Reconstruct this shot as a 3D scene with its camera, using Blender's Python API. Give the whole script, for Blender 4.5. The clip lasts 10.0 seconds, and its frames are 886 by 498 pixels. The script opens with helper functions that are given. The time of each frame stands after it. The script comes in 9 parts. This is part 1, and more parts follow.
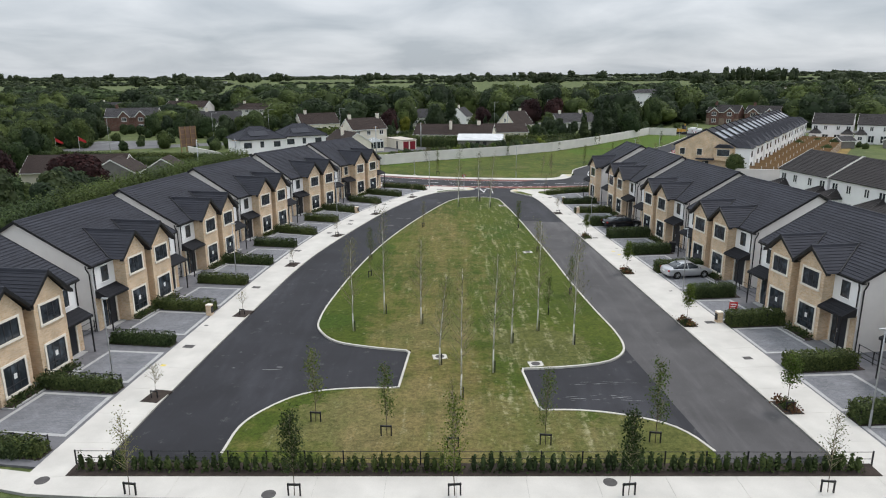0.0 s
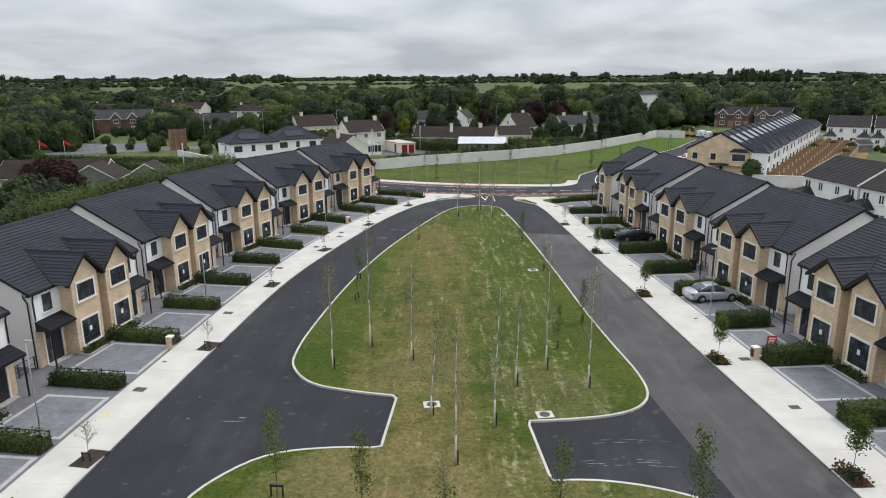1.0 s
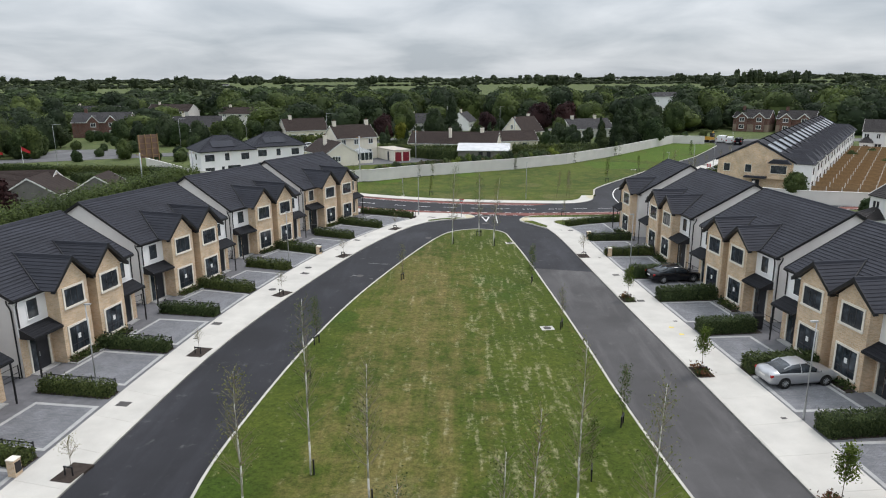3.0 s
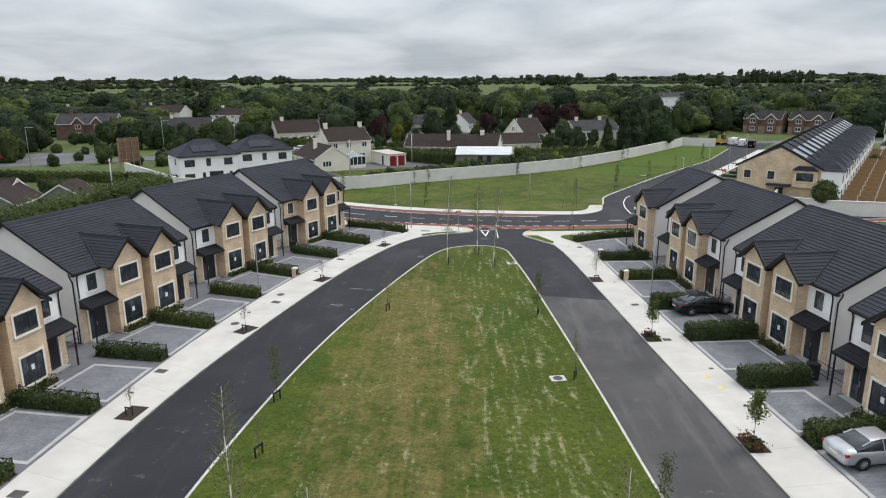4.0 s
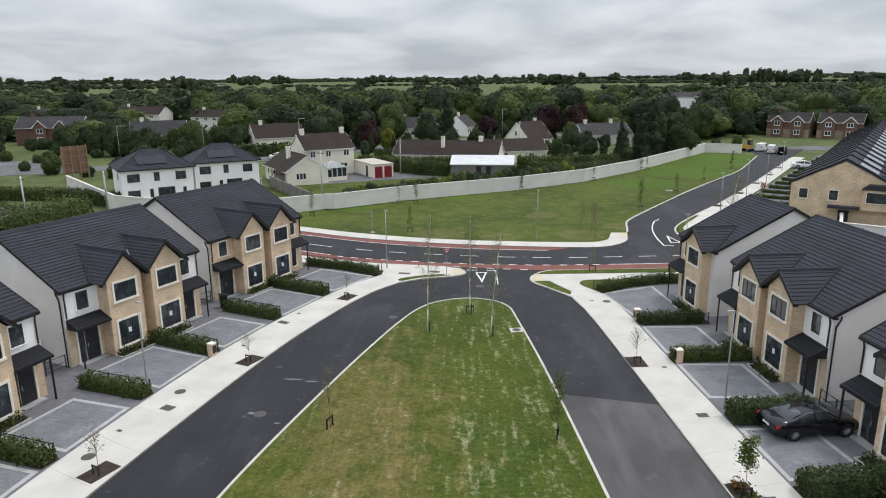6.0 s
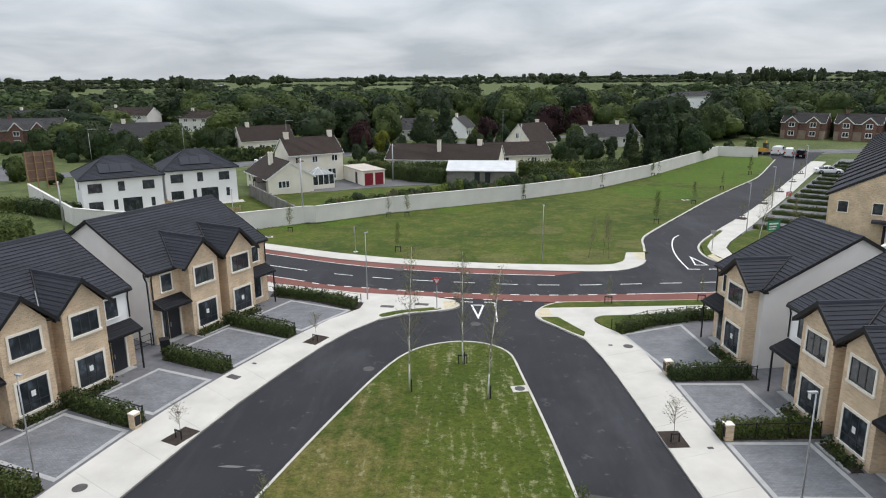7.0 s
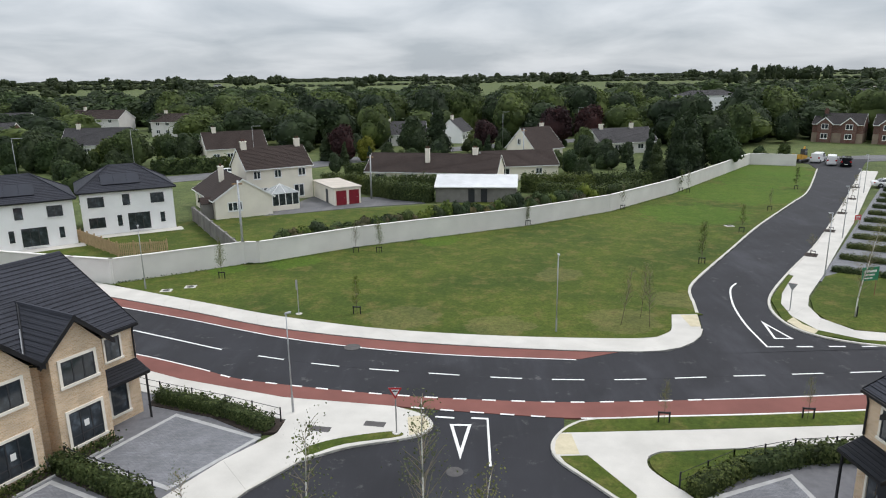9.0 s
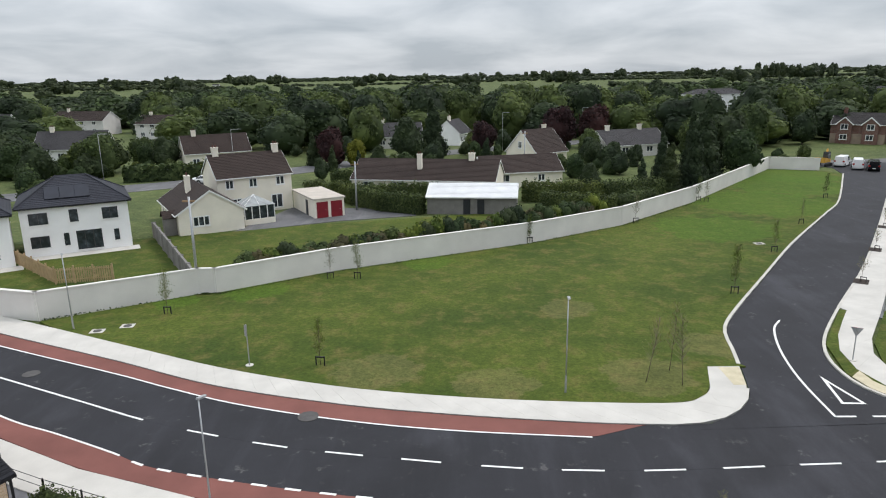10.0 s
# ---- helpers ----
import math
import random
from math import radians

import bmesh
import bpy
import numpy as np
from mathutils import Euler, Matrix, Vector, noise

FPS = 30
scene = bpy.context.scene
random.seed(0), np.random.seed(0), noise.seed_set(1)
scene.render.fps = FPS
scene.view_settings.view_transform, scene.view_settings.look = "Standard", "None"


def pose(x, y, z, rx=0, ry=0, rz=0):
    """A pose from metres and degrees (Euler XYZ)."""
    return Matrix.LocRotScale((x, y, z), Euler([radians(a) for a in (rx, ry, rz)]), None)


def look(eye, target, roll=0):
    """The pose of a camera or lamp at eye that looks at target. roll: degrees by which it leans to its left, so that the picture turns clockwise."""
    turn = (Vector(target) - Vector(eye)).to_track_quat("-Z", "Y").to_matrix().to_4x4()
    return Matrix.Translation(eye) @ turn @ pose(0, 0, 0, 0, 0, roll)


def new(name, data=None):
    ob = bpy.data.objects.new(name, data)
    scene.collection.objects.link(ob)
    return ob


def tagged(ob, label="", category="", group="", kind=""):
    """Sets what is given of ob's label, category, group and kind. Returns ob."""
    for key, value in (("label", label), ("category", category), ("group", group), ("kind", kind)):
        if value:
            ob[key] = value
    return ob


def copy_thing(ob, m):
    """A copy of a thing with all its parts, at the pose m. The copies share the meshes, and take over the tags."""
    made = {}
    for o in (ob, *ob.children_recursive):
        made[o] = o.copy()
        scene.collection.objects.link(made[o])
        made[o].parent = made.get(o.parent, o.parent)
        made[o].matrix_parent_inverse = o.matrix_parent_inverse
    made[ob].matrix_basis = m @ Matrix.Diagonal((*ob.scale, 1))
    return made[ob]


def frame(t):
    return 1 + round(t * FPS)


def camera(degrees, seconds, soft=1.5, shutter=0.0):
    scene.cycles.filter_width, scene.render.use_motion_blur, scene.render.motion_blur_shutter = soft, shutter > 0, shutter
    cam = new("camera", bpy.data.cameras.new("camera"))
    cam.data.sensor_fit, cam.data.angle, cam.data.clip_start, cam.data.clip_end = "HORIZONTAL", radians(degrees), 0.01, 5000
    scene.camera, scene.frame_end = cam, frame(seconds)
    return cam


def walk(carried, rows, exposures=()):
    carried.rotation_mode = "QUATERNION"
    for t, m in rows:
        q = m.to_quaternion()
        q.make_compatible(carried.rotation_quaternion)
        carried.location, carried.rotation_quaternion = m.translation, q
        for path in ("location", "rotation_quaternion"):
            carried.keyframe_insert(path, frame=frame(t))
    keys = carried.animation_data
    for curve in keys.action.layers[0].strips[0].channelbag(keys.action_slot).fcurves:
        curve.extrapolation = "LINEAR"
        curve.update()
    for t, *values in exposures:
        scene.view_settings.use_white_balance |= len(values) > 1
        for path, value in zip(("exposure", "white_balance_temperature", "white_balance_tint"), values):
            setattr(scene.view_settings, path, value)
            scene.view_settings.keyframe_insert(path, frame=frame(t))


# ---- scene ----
cam = camera(66.636, 10.0, soft=1.1)
SCALE = 1.25
ROWS = [
    (0.0, 0.435, 0.238, 14.798, 0.425, -14.489, 0.375),
    (0.5, 0.633, 2.947, 14.723, 0.533, -14.427, 0.373),
    (1.0, 0.829, 5.801, 14.661, 0.617, -14.381, 0.361),
    (1.5, 1.045, 8.801, 14.613, 0.716, -14.331, 0.34),
    (2.0, 1.254, 11.924, 14.556, 0.782, -14.306, 0.331),
    (2.5, 1.458, 15.168, 14.497, 0.844, -14.267, 0.335),
    (4.0, 2.165, 25.545, 14.359, 0.985, -14.257, 0.376),
    (4.5, 2.416, 29.19, 14.329, 1.038, -14.265, 0.394),
    (5.0, 2.669, 32.91, 14.295, 1.07, -14.267, 0.428),
    (5.5, 2.942, 36.683, 14.27, 1.091, -14.273, 0.438),
    (7.0, 3.781, 48.25, 14.195, 1.17, -14.328, 0.519),
    (7.5, 4.074, 52.174, 14.151, 1.19, -14.344, 0.578),
    (8.0, 4.379, 56.119, 14.1, 1.202, -14.353, 0.625),
    (8.5, 4.706, 60.097, 14.033, 1.234, -14.363, 0.702),
    (9.0, 5.034, 64.064, 13.965, 1.239, -14.365, 0.779),
    (9.5, 5.401, 67.97, 13.902, 1.275, -14.398, 0.876),
    (10.0, 5.802, 71.871, 13.858, 1.324, -14.431, 0.974),
]
walk(cam, [(t, pose(SCALE * x, SCALE * y, SCALE * z, 90 + pitch, roll, yaw)) for t, x, y, z, yaw, pitch, roll in ROWS], ((0.0, 0.0, 6600, 16), (10.0, 0.0, 6600, 16)))

# ---- light: overcast sky, a soft veiled sun ----
world = bpy.data.worlds.new("overcast_sky")
scene.world = world
world.use_nodes = True
wn, wl = world.node_tree.nodes, world.node_tree.links
wn.clear()
w_out = wn.new("ShaderNodeOutputWorld")
w_sky = wn.new("ShaderNodeTexSky")
w_sky.sky_type = "NISHITA"
w_sky.sun_disc = False
w_sky.sun_elevation, w_sky.sun_rotation = radians(59), radians(57)
w_bg_sky = wn.new("ShaderNodeBackground")
w_bg_sky.inputs["Strength"].default_value = 0.10
wl.new(w_sky.outputs["Color"], w_bg_sky.inputs["Color"])
w_tc = wn.new("ShaderNodeTexCoord")
w_sep = wn.new("ShaderNodeSeparateXYZ")
wl.new(w_tc.outputs["Generated"], w_sep.inputs[0])


def wmath(op, a, b=None, clamp=False):
    n = wn.new("ShaderNodeMath")
    n.operation = op
    n.use_clamp = clamp
    for i, v in enumerate((a, b)):
        if v is None:
            continue
        if isinstance(v, (int, float)):
            n.inputs[i].default_value = v
        else:
            wl.new(v, n.inputs[i])
    return n.outputs[0]


w_z = wmath("MAXIMUM", w_sep.outputs["Z"], 0.0)
w_den = wmath("ADD", w_z, 0.20)
w_px, w_py = wmath("DIVIDE", w_sep.outputs["X"], w_den), wmath("DIVIDE", w_sep.outputs["Y"], w_den)
w_cmb = wn.new("ShaderNodeCombineXYZ")
wl.new(w_px, w_cmb.inputs[0])
wl.new(w_py, w_cmb.inputs[1])
w_n = wn.new("ShaderNodeTexNoise")
w_n.inputs["Scale"].default_value = 1.25
w_n.inputs["Detail"].default_value = 7.0
w_n.inputs["Roughness"].default_value = 0.50
w_n.inputs["Distortion"].default_value = 0.35
wl.new(w_cmb.outputs[0], w_n.inputs["Vector"])
w_r = wn.new("ShaderNodeValToRGB")
w_r.color_ramp.elements[0].position, w_r.color_ramp.elements[0].color = 0.34, (0.500, 0.585, 0.635, 1)
w_r.color_ramp.elements[1].position, w_r.color_ramp.elements[1].color = 0.62, (0.785, 0.870, 0.905, 1)
wl.new(w_n.outputs["Fac"], w_r.inputs["Fac"])
w_bg_cloud = wn.new("ShaderNodeBackground")
wl.new(w_r.outputs["Color"], w_bg_cloud.inputs["Color"])
w_gain = wmath("ADD", wmath("MULTIPLY", w_z, 1.25), 0.84)
wl.new(w_gain, w_bg_cloud.inputs["Strength"])
w_mix = wn.new("ShaderNodeMixShader")
w_mix.inputs[0].default_value = 0.92
wl.new(w_bg_sky.outputs[0], w_mix.inputs[1])
wl.new(w_bg_cloud.outputs[0], w_mix.inputs[2])
wl.new(w_mix.outputs[0], w_out.inputs["Surface"])

sun_data = bpy.data.lights.new("sun", "SUN")
sun_data.energy, sun_data.angle, sun_data.color = 1.5, radians(14), (1.0, 0.97, 0.92)
sun = new("sun", sun_data)
sun.matrix_world = look((46, 30, 92), (0, 0, 0))


# ---- materials ----
def base_mat(name, rough=0.8, metal=0.0, spec=0.3):
    m = bpy.data.materials.new(name)
    m.use_nodes = True
    b = m.node_tree.nodes["Principled BSDF"]
    b.inputs["Roughness"].default_value = rough
    b.inputs["Metallic"].default_value = metal
    b.inputs["Specular IOR Level"].default_value = spec
    return m, m.node_tree.nodes, m.node_tree.links, b


def coords(nt, nl, kind="Object", scale=(1, 1, 1), rot=(0, 0, 0)):
    tc = nt.new("ShaderNodeTexCoord")
    mp = nt.new("ShaderNodeMapping")
    mp.inputs["Scale"].default_value = scale
    mp.inputs["Rotation"].default_value = rot
    nl.new(tc.outputs[kind], mp.inputs[0])
    return mp.outputs[0]


def noise_tex(nt, nl, vec, scale, detail=4.0, rough=0.55):
    n = nt.new("ShaderNodeTexNoise")
    n.inputs["Scale"].default_value = scale
    n.inputs["Detail"].default_value = detail
    n.inputs["Roughness"].default_value = rough
    nl.new(vec, n.inputs["Vector"])
    return n.outputs["Fac"]


def ramp(nt, nl, fac, stops):
    r = nt.new("ShaderNodeValToRGB")
    els = r.color_ramp.elements
    while len(els) < len(stops):
        els.new(0.5)
    for e, (p, c) in zip(els, stops):
        e.position, e.color = p, (*c, 1)
    nl.new(fac, r.inputs["Fac"])
    return r.outputs["Color"]


def mix(nt, nl, a, b, fac, kind="MIX"):
    n = nt.new("ShaderNodeMix")
    n.data_type, n.blend_type = "RGBA", kind
    for sock, v in ((n.inputs[0], fac), (n.inputs[6], a), (n.inputs[7], b)):
        if isinstance(v, (int, float)):
            sock.default_value = v
        elif isinstance(v, tuple):
            sock.default_value = (*v, 1)
        else:
            nl.new(v, sock)
    return n.outputs[2]


def bump(nt, nl, bsdf, height, strength=0.3, dist=0.02):
    n = nt.new("ShaderNodeBump")
    n.inputs["Strength"].default_value = strength
    n.inputs["Distance"].default_value = dist
    nl.new(height, n.inputs["Height"])
    nl.new(n.outputs[0], bsdf.inputs["Normal"])


def plain(name, c, rough=0.7, var=0.12, scale=3.0, metal=0.0, spec=0.3, fine=40.0, bumps=0.15, kind="Object"):
    """A surface with stains at one scale and grain at another."""
    m, nt, nl, b = base_mat(name, rough, metal, spec)
    v = coords(nt, nl, kind)
    big = noise_tex(nt, nl, v, scale, 5)
    small = noise_tex(nt, nl, v, fine, 3)
    lo, hi = tuple(x * (1 - var) for x in c), tuple(min(1, x * (1 + var)) for x in c)
    col = ramp(nt, nl, big, [(0.3, lo), (0.7, hi)])
    col = mix(nt, nl, col, ramp(nt, nl, small, [(0.3, (1 - var,) * 3), (0.7, (1, 1, 1))]), 0.6, "MULTIPLY")
    nl.new(col, b.inputs["Base Color"])
    if bumps:
        bump(nt, nl, b, small, bumps, 0.01)
    return m


def asphalt(name, c, seed=0.0):
    m, nt, nl, b = base_mat(name, 0.82, 0, 0.35)
    v = coords(nt, nl)
    grain = noise_tex(nt, nl, v, 22, 3, 0.7)
    blot = noise_tex(nt, nl, v, 0.25, 5, 0.6)
    # wheel tracks and dusty streaks that run along the road
    vs = coords(nt, nl, scale=(0.9, 0.10, 1), rot=(0, 0, radians(-8)))
    streak = noise_tex(nt, nl, vs, 1.0, 4, 0.6)
    col = ramp(nt, nl, blot, [(0.3, tuple(x * 0.78 for x in c)), (0.72, tuple(x * 1.25 for x in c))])
    col = mix(nt, nl, col, tuple(x * 1.9 for x in c), ramp(nt, nl, streak, [(0.52, (0, 0, 0)), (0.78, (0.6, 0.6, 0.6))]))
    spots = noise_tex(nt, nl, v, 0.9, 6, 0.75)
    col = mix(nt, nl, col, (0.17, 0.165, 0.16), ramp(nt, nl, spots, [(0.60, (0, 0, 0)), (0.72, (0.6, 0.6, 0.6))]))
    dusty = noise_tex(nt, nl, coords(nt, nl, scale=(1, 0.35, 1), rot=(0, 0, radians(-14))), 0.16, 5, 0.62)
    col = mix(nt, nl, col, tuple(x * 2.3 + 0.01 for x in c), ramp(nt, nl, dusty, [(0.55, (0, 0, 0)), (0.70, (0.55, 0.55, 0.55))]))
    tar = noise_tex(nt, nl, v, 0.12, 3, 0.5)
    col = mix(nt, nl, col, tuple(x * 0.6 for x in c), ramp(nt, nl, tar, [(0.56, (0, 0, 0)), (0.64, (0.5, 0.5, 0.5))]))
    col = mix(nt, nl, col, ramp(nt, nl, grain, [(0.3, (0.65, 0.65, 0.65)), (0.7, (1.25, 1.25, 1.25))]), 0.7, "MULTIPLY")
    nl.new(col, b.inputs["Base Color"])
    bump(nt, nl, b, grain, 0.25, 0.01)
    return m


def grass(name, green, dry, dark, dryness=0.5, stripe=True, worn=None, bare=(), lush=(), lush_tint=(0.042, 0.078, 0.010), grain=0.85):
    m, nt, nl, b = base_mat(name, 0.9, 0, 0.15)
    v = coords(nt, nl)
    big = noise_tex(nt, nl, v, 0.09, 5, 0.6)
    mid = noise_tex(nt, nl, v, 0.55, 6, 0.7)
    fine = noise_tex(nt, nl, v, 4.2, 7, 0.82)
    vs = coords(nt, nl, scale=(0.55, 0.045, 1))
    stre = noise_tex(nt, nl, vs, 1.6, 5, 0.65)
    col = ramp(nt, nl, mix(nt, nl, big, mid, 0.35), [(0.38, dark), (0.58, green)])
    w = mix(nt, nl, mid, stre, 0.45 if stripe else 0.15)
    if worn:
        # a worn, dry band along the middle of the lawn
        sx = nt.new("ShaderNodeSeparateXYZ")
        nl.new(coords(nt, nl), sx.inputs[0])
        mr = nt.new("ShaderNodeMapRange")
        mr.inputs["From Min"].default_value, mr.inputs["From Max"].default_value = -10, 13
        nl.new(sx.outputs["X"], mr.inputs["Value"])
        w = mix(nt, nl, w, ramp(nt, nl, mr.outputs[0], [(p, (q + 0.2,) * 3) for p, q in worn]), 1.0, "ADD")
        # the band ends short of the lawn's tip and stays drier at its broad end
        my = nt.new("ShaderNodeMapRange")
        my.inputs["From Min"].default_value, my.inputs["From Max"].default_value = 30, 104
        nl.new(sx.outputs["Y"], my.inputs["Value"])
        w = mix(nt, nl, w, ramp(nt, nl, my.outputs[0], [(0.0, (0.14,) * 3), (0.12, (0.17,) * 3), (0.2, (0.23,) * 3), (0.72, (0.20,) * 3), (0.90, (0.30,) * 3)]), 1.0, "SUBTRACT")
    col = mix(nt, nl, col, dry, ramp(nt, nl, w, [(0.62 - 0.22 * dryness, (0, 0, 0)), (0.80 - 0.12 * dryness, (0.85, 0.85, 0.85))]))
    for x, y, r, tint, most in [(*p, (0.20, 0.165, 0.085), 0.26) for p in bare] + [(*p, lush_tint, 0.60) for p in lush]:
        # trodden or lush patches with a ragged rim
        sp = coords(nt, nl)
        vm = nt.new("ShaderNodeVectorMath")
        vm.operation = "DISTANCE"
        vm.inputs[1].default_value = (x, y, 0.1)
        nl.new(sp, vm.inputs[0])
        rim = nt.new("ShaderNodeMath")
        rim.operation = "MULTIPLY_ADD"
        rim.inputs[1].default_value, rim.inputs[2].default_value = -0.8 / r, 1.0
        nl.new(vm.outputs["Value"], rim.inputs[0])
        sm = nt.new("ShaderNodeMath")
        sm.operation = "ADD"
        nl.new(rim.outputs[0], sm.inputs[0])
        nl.new(noise_tex(nt, nl, v, 0.42, 6, 0.75), sm.inputs[1])
        col = mix(nt, nl, col, tint, ramp(nt, nl, sm.outputs[0], [(0.95, (0, 0, 0)), (1.35, (most, most, most))]))
    col = mix(nt, nl, col, ramp(nt, nl, fine, [(0.34, (0.32, 0.36, 0.27)), (0.67, (1.55, 1.50, 1.42))]), grain, "MULTIPLY")
    if worn:
        # pale clippings lying in broken rows, thickest on the greener side
        vf = coords(nt, nl, scale=(2.4, 0.32, 1), rot=(0, 0, radians(3)))
        rows_ = noise_tex(nt, nl, vf, 0.8, 3, 0.6)
        clump = noise_tex(nt, nl, v, 2.6, 6, 0.85)
        both = mix(nt, nl, rows_, clump, 0.58)
        side = ramp(nt, nl, mr.outputs[0], [(0.0, (0.0,) * 3), (0.30, (0.02,) * 3), (0.56, (0.035,) * 3), (0.62, (0.065,) * 3), (0.84, (0.055,) * 3), (0.92, (0.0,) * 3)])
        both = mix(nt, nl, both, side, 1.0, "ADD")
        col = mix(nt, nl, col, (0.37, 0.345, 0.205), ramp(nt, nl, both, [(0.585, (0, 0, 0)), (0.69, (0.66, 0.66, 0.66))]))
    nl.new(col, b.inputs["Base Color"])
    bump(nt, nl, b, fine, 0.4, 0.04)
    return m


def brick(name, c1, c2, mortar, size=(0.215, 0.065), gap=0.010, rough=0.85, axes="xz"):
    """Brickwork on upright faces: courses by height, bonds along the wall."""
    m, nt, nl, b = base_mat(name, rough, 0, 0.25)
    tc = nt.new("ShaderNodeTexCoord")
    sp = nt.new("ShaderNodeSeparateXYZ")
    nl.new(tc.outputs["Object"], sp.inputs[0])
    cm = nt.new("ShaderNodeCombineXYZ")
    ad = nt.new("ShaderNodeMath")
    ad.operation = "ADD"
    nl.new(sp.outputs["X"], ad.inputs[0])
    nl.new(sp.outputs["Y"], ad.inputs[1])
    nl.new(ad.outputs[0], cm.inputs[0])
    nl.new(sp.outputs["Z" if axes == "xz" else "Y"], cm.inputs[1])
    if axes == "xy":
        nl.new(sp.outputs["X"], cm.inputs[0])
    t = nt.new("ShaderNodeTexBrick")
    t.inputs["Scale"].default_value = 1.0
    t.inputs["Brick Width"].default_value = size[0]
    t.inputs["Row Height"].default_value = size[1]
    t.inputs["Mortar Size"].default_value = gap
    t.inputs["Color1"].default_value = (*c1, 1)
    t.inputs["Color2"].default_value = (*c2, 1)
    t.inputs["Mortar"].default_value = (*mortar, 1)
    nl.new(cm.outputs[0], t.inputs["Vector"])
    v = coords(nt, nl)
    st = noise_tex(nt, nl, v, 0.8, 5)
    col = mix(nt, nl, t.outputs["Color"], ramp(nt, nl, st, [(0.3, (0.78, 0.78, 0.78)), (0.7, (1.12, 1.12, 1.12))]), 1.0, "MULTIPLY")
    nl.new(col, b.inputs["Base Color"])
    bump(nt, nl, b, t.outputs["Fac"], -0.4, 0.01)
    return m


def tile_mat(name, c, width=0.33, slope=1.9):
    """Concrete roof tiles: side joints within each course, lichen and weathering."""
    m, nt, nl, b = base_mat(name, 0.78, 0, 0.22)
    v = coords(nt, nl)
    st = noise_tex(nt, nl, v, 0.5, 5, 0.6)
    fine = noise_tex(nt, nl, v, 25, 3)
    tc = nt.new("ShaderNodeTexCoord")
    mp = nt.new("ShaderNodeMapping")
    mp.inputs["Rotation"].default_value = (radians(-90), 0, 0)
    nl.new(tc.outputs["Object"], mp.inputs[0])
    t = nt.new("ShaderNodeTexBrick")
    t.inputs["Scale"].default_value = 1.0
    t.inputs["Brick Width"].default_value = width
    t.inputs["Row Height"].default_value = 0.3 / slope
    t.inputs["Mortar Size"].default_value = 0.008
    t.inputs["Color1"].default_value = (*c, 1)
    t.inputs["Color2"].default_value = (*(x * 1.14 for x in c), 1)
    t.inputs["Mortar"].default_value = (*(x * 0.45 for x in c), 1)
    nl.new(mp.outputs[0], t.inputs["Vector"])
    col = mix(nt, nl, t.outputs["Color"], ramp(nt, nl, st, [(0.3, (0.84, 0.84, 0.84)), (0.72, (1.16, 1.16, 1.18))]), 1.0, "MULTIPLY")
    col = mix(nt, nl, col, ramp(nt, nl, fine, [(0.3, (0.8, 0.8, 0.8)), (0.7, (1.15, 1.15, 1.15))]), 0.7, "MULTIPLY")
    nl.new(col, b.inputs["Base Color"])
    bump(nt, nl, b, t.outputs["Fac"], -0.3, 0.01)
    return m


def leafy(name, stops, rough=0.7):
    """Foliage: each leaf clump takes its own green."""
    m, nt, nl, b = base_mat(name, rough, 0, 0.2)
    geo = nt.new("ShaderNodeNewGeometry")
    inf = nt.new("ShaderNodeObjectInfo")
    col = ramp(nt, nl, geo.outputs["Random Per Island"], stops)
    tint = ramp(nt, nl, inf.outputs["Random"], [(0.0, (0.70, 0.78, 0.80)), (0.5, (1, 1, 1)), (1.0, (1.34, 1.22, 0.98))])
    col = mix(nt, nl, col, tint, 1.0, "MULTIPLY")
    v = coords(nt, nl)
    col = mix(nt, nl, col, ramp(nt, nl, noise_tex(nt, nl, v, 0.35, 3), [(0.3, (0.7, 0.72, 0.7)), (0.7, (1.2, 1.2, 1.15))]), 1.0, "MULTIPLY")
    col = mix(nt, nl, col, ramp(nt, nl, noise_tex(nt, nl, v, 0.075, 3, 0.6), [(0.36, (0.66, 0.69, 0.72)), (0.64, (1.28, 1.23, 1.08))]), 1.0, "MULTIPLY")
    nl.new(col, b.inputs["Base Color"])
    tr = nt.new("ShaderNodeBsdfTranslucent")
    nl.new(col, tr.inputs["Color"])
    ms = nt.new("ShaderNodeMixShader")
    ms.inputs[0].default_value = 0.30
    nl.new(b.outputs[0], ms.inputs[1])
    nl.new(tr.outputs[0], ms.inputs[2])
    nl.new(ms.outputs[0], nt["Material Output"].inputs["Surface"])
    return m


def glass_mat(name, tint=(0.02, 0.025, 0.03)):
    m, nt, nl, b = base_mat(name, 0.06, 0, 0.6)
    v = coords(nt, nl)
    # paler noise patches imitate reflections, put into the pane's base colour
    nl.new(ramp(nt, nl, noise_tex(nt, nl, v, 1.9, 3), [(0.40, tint), (0.58, tuple(x * 1.8 for x in tint)), (0.72, tuple(x * 4 for x in tint))]), b.inputs["Base Color"])
    return m


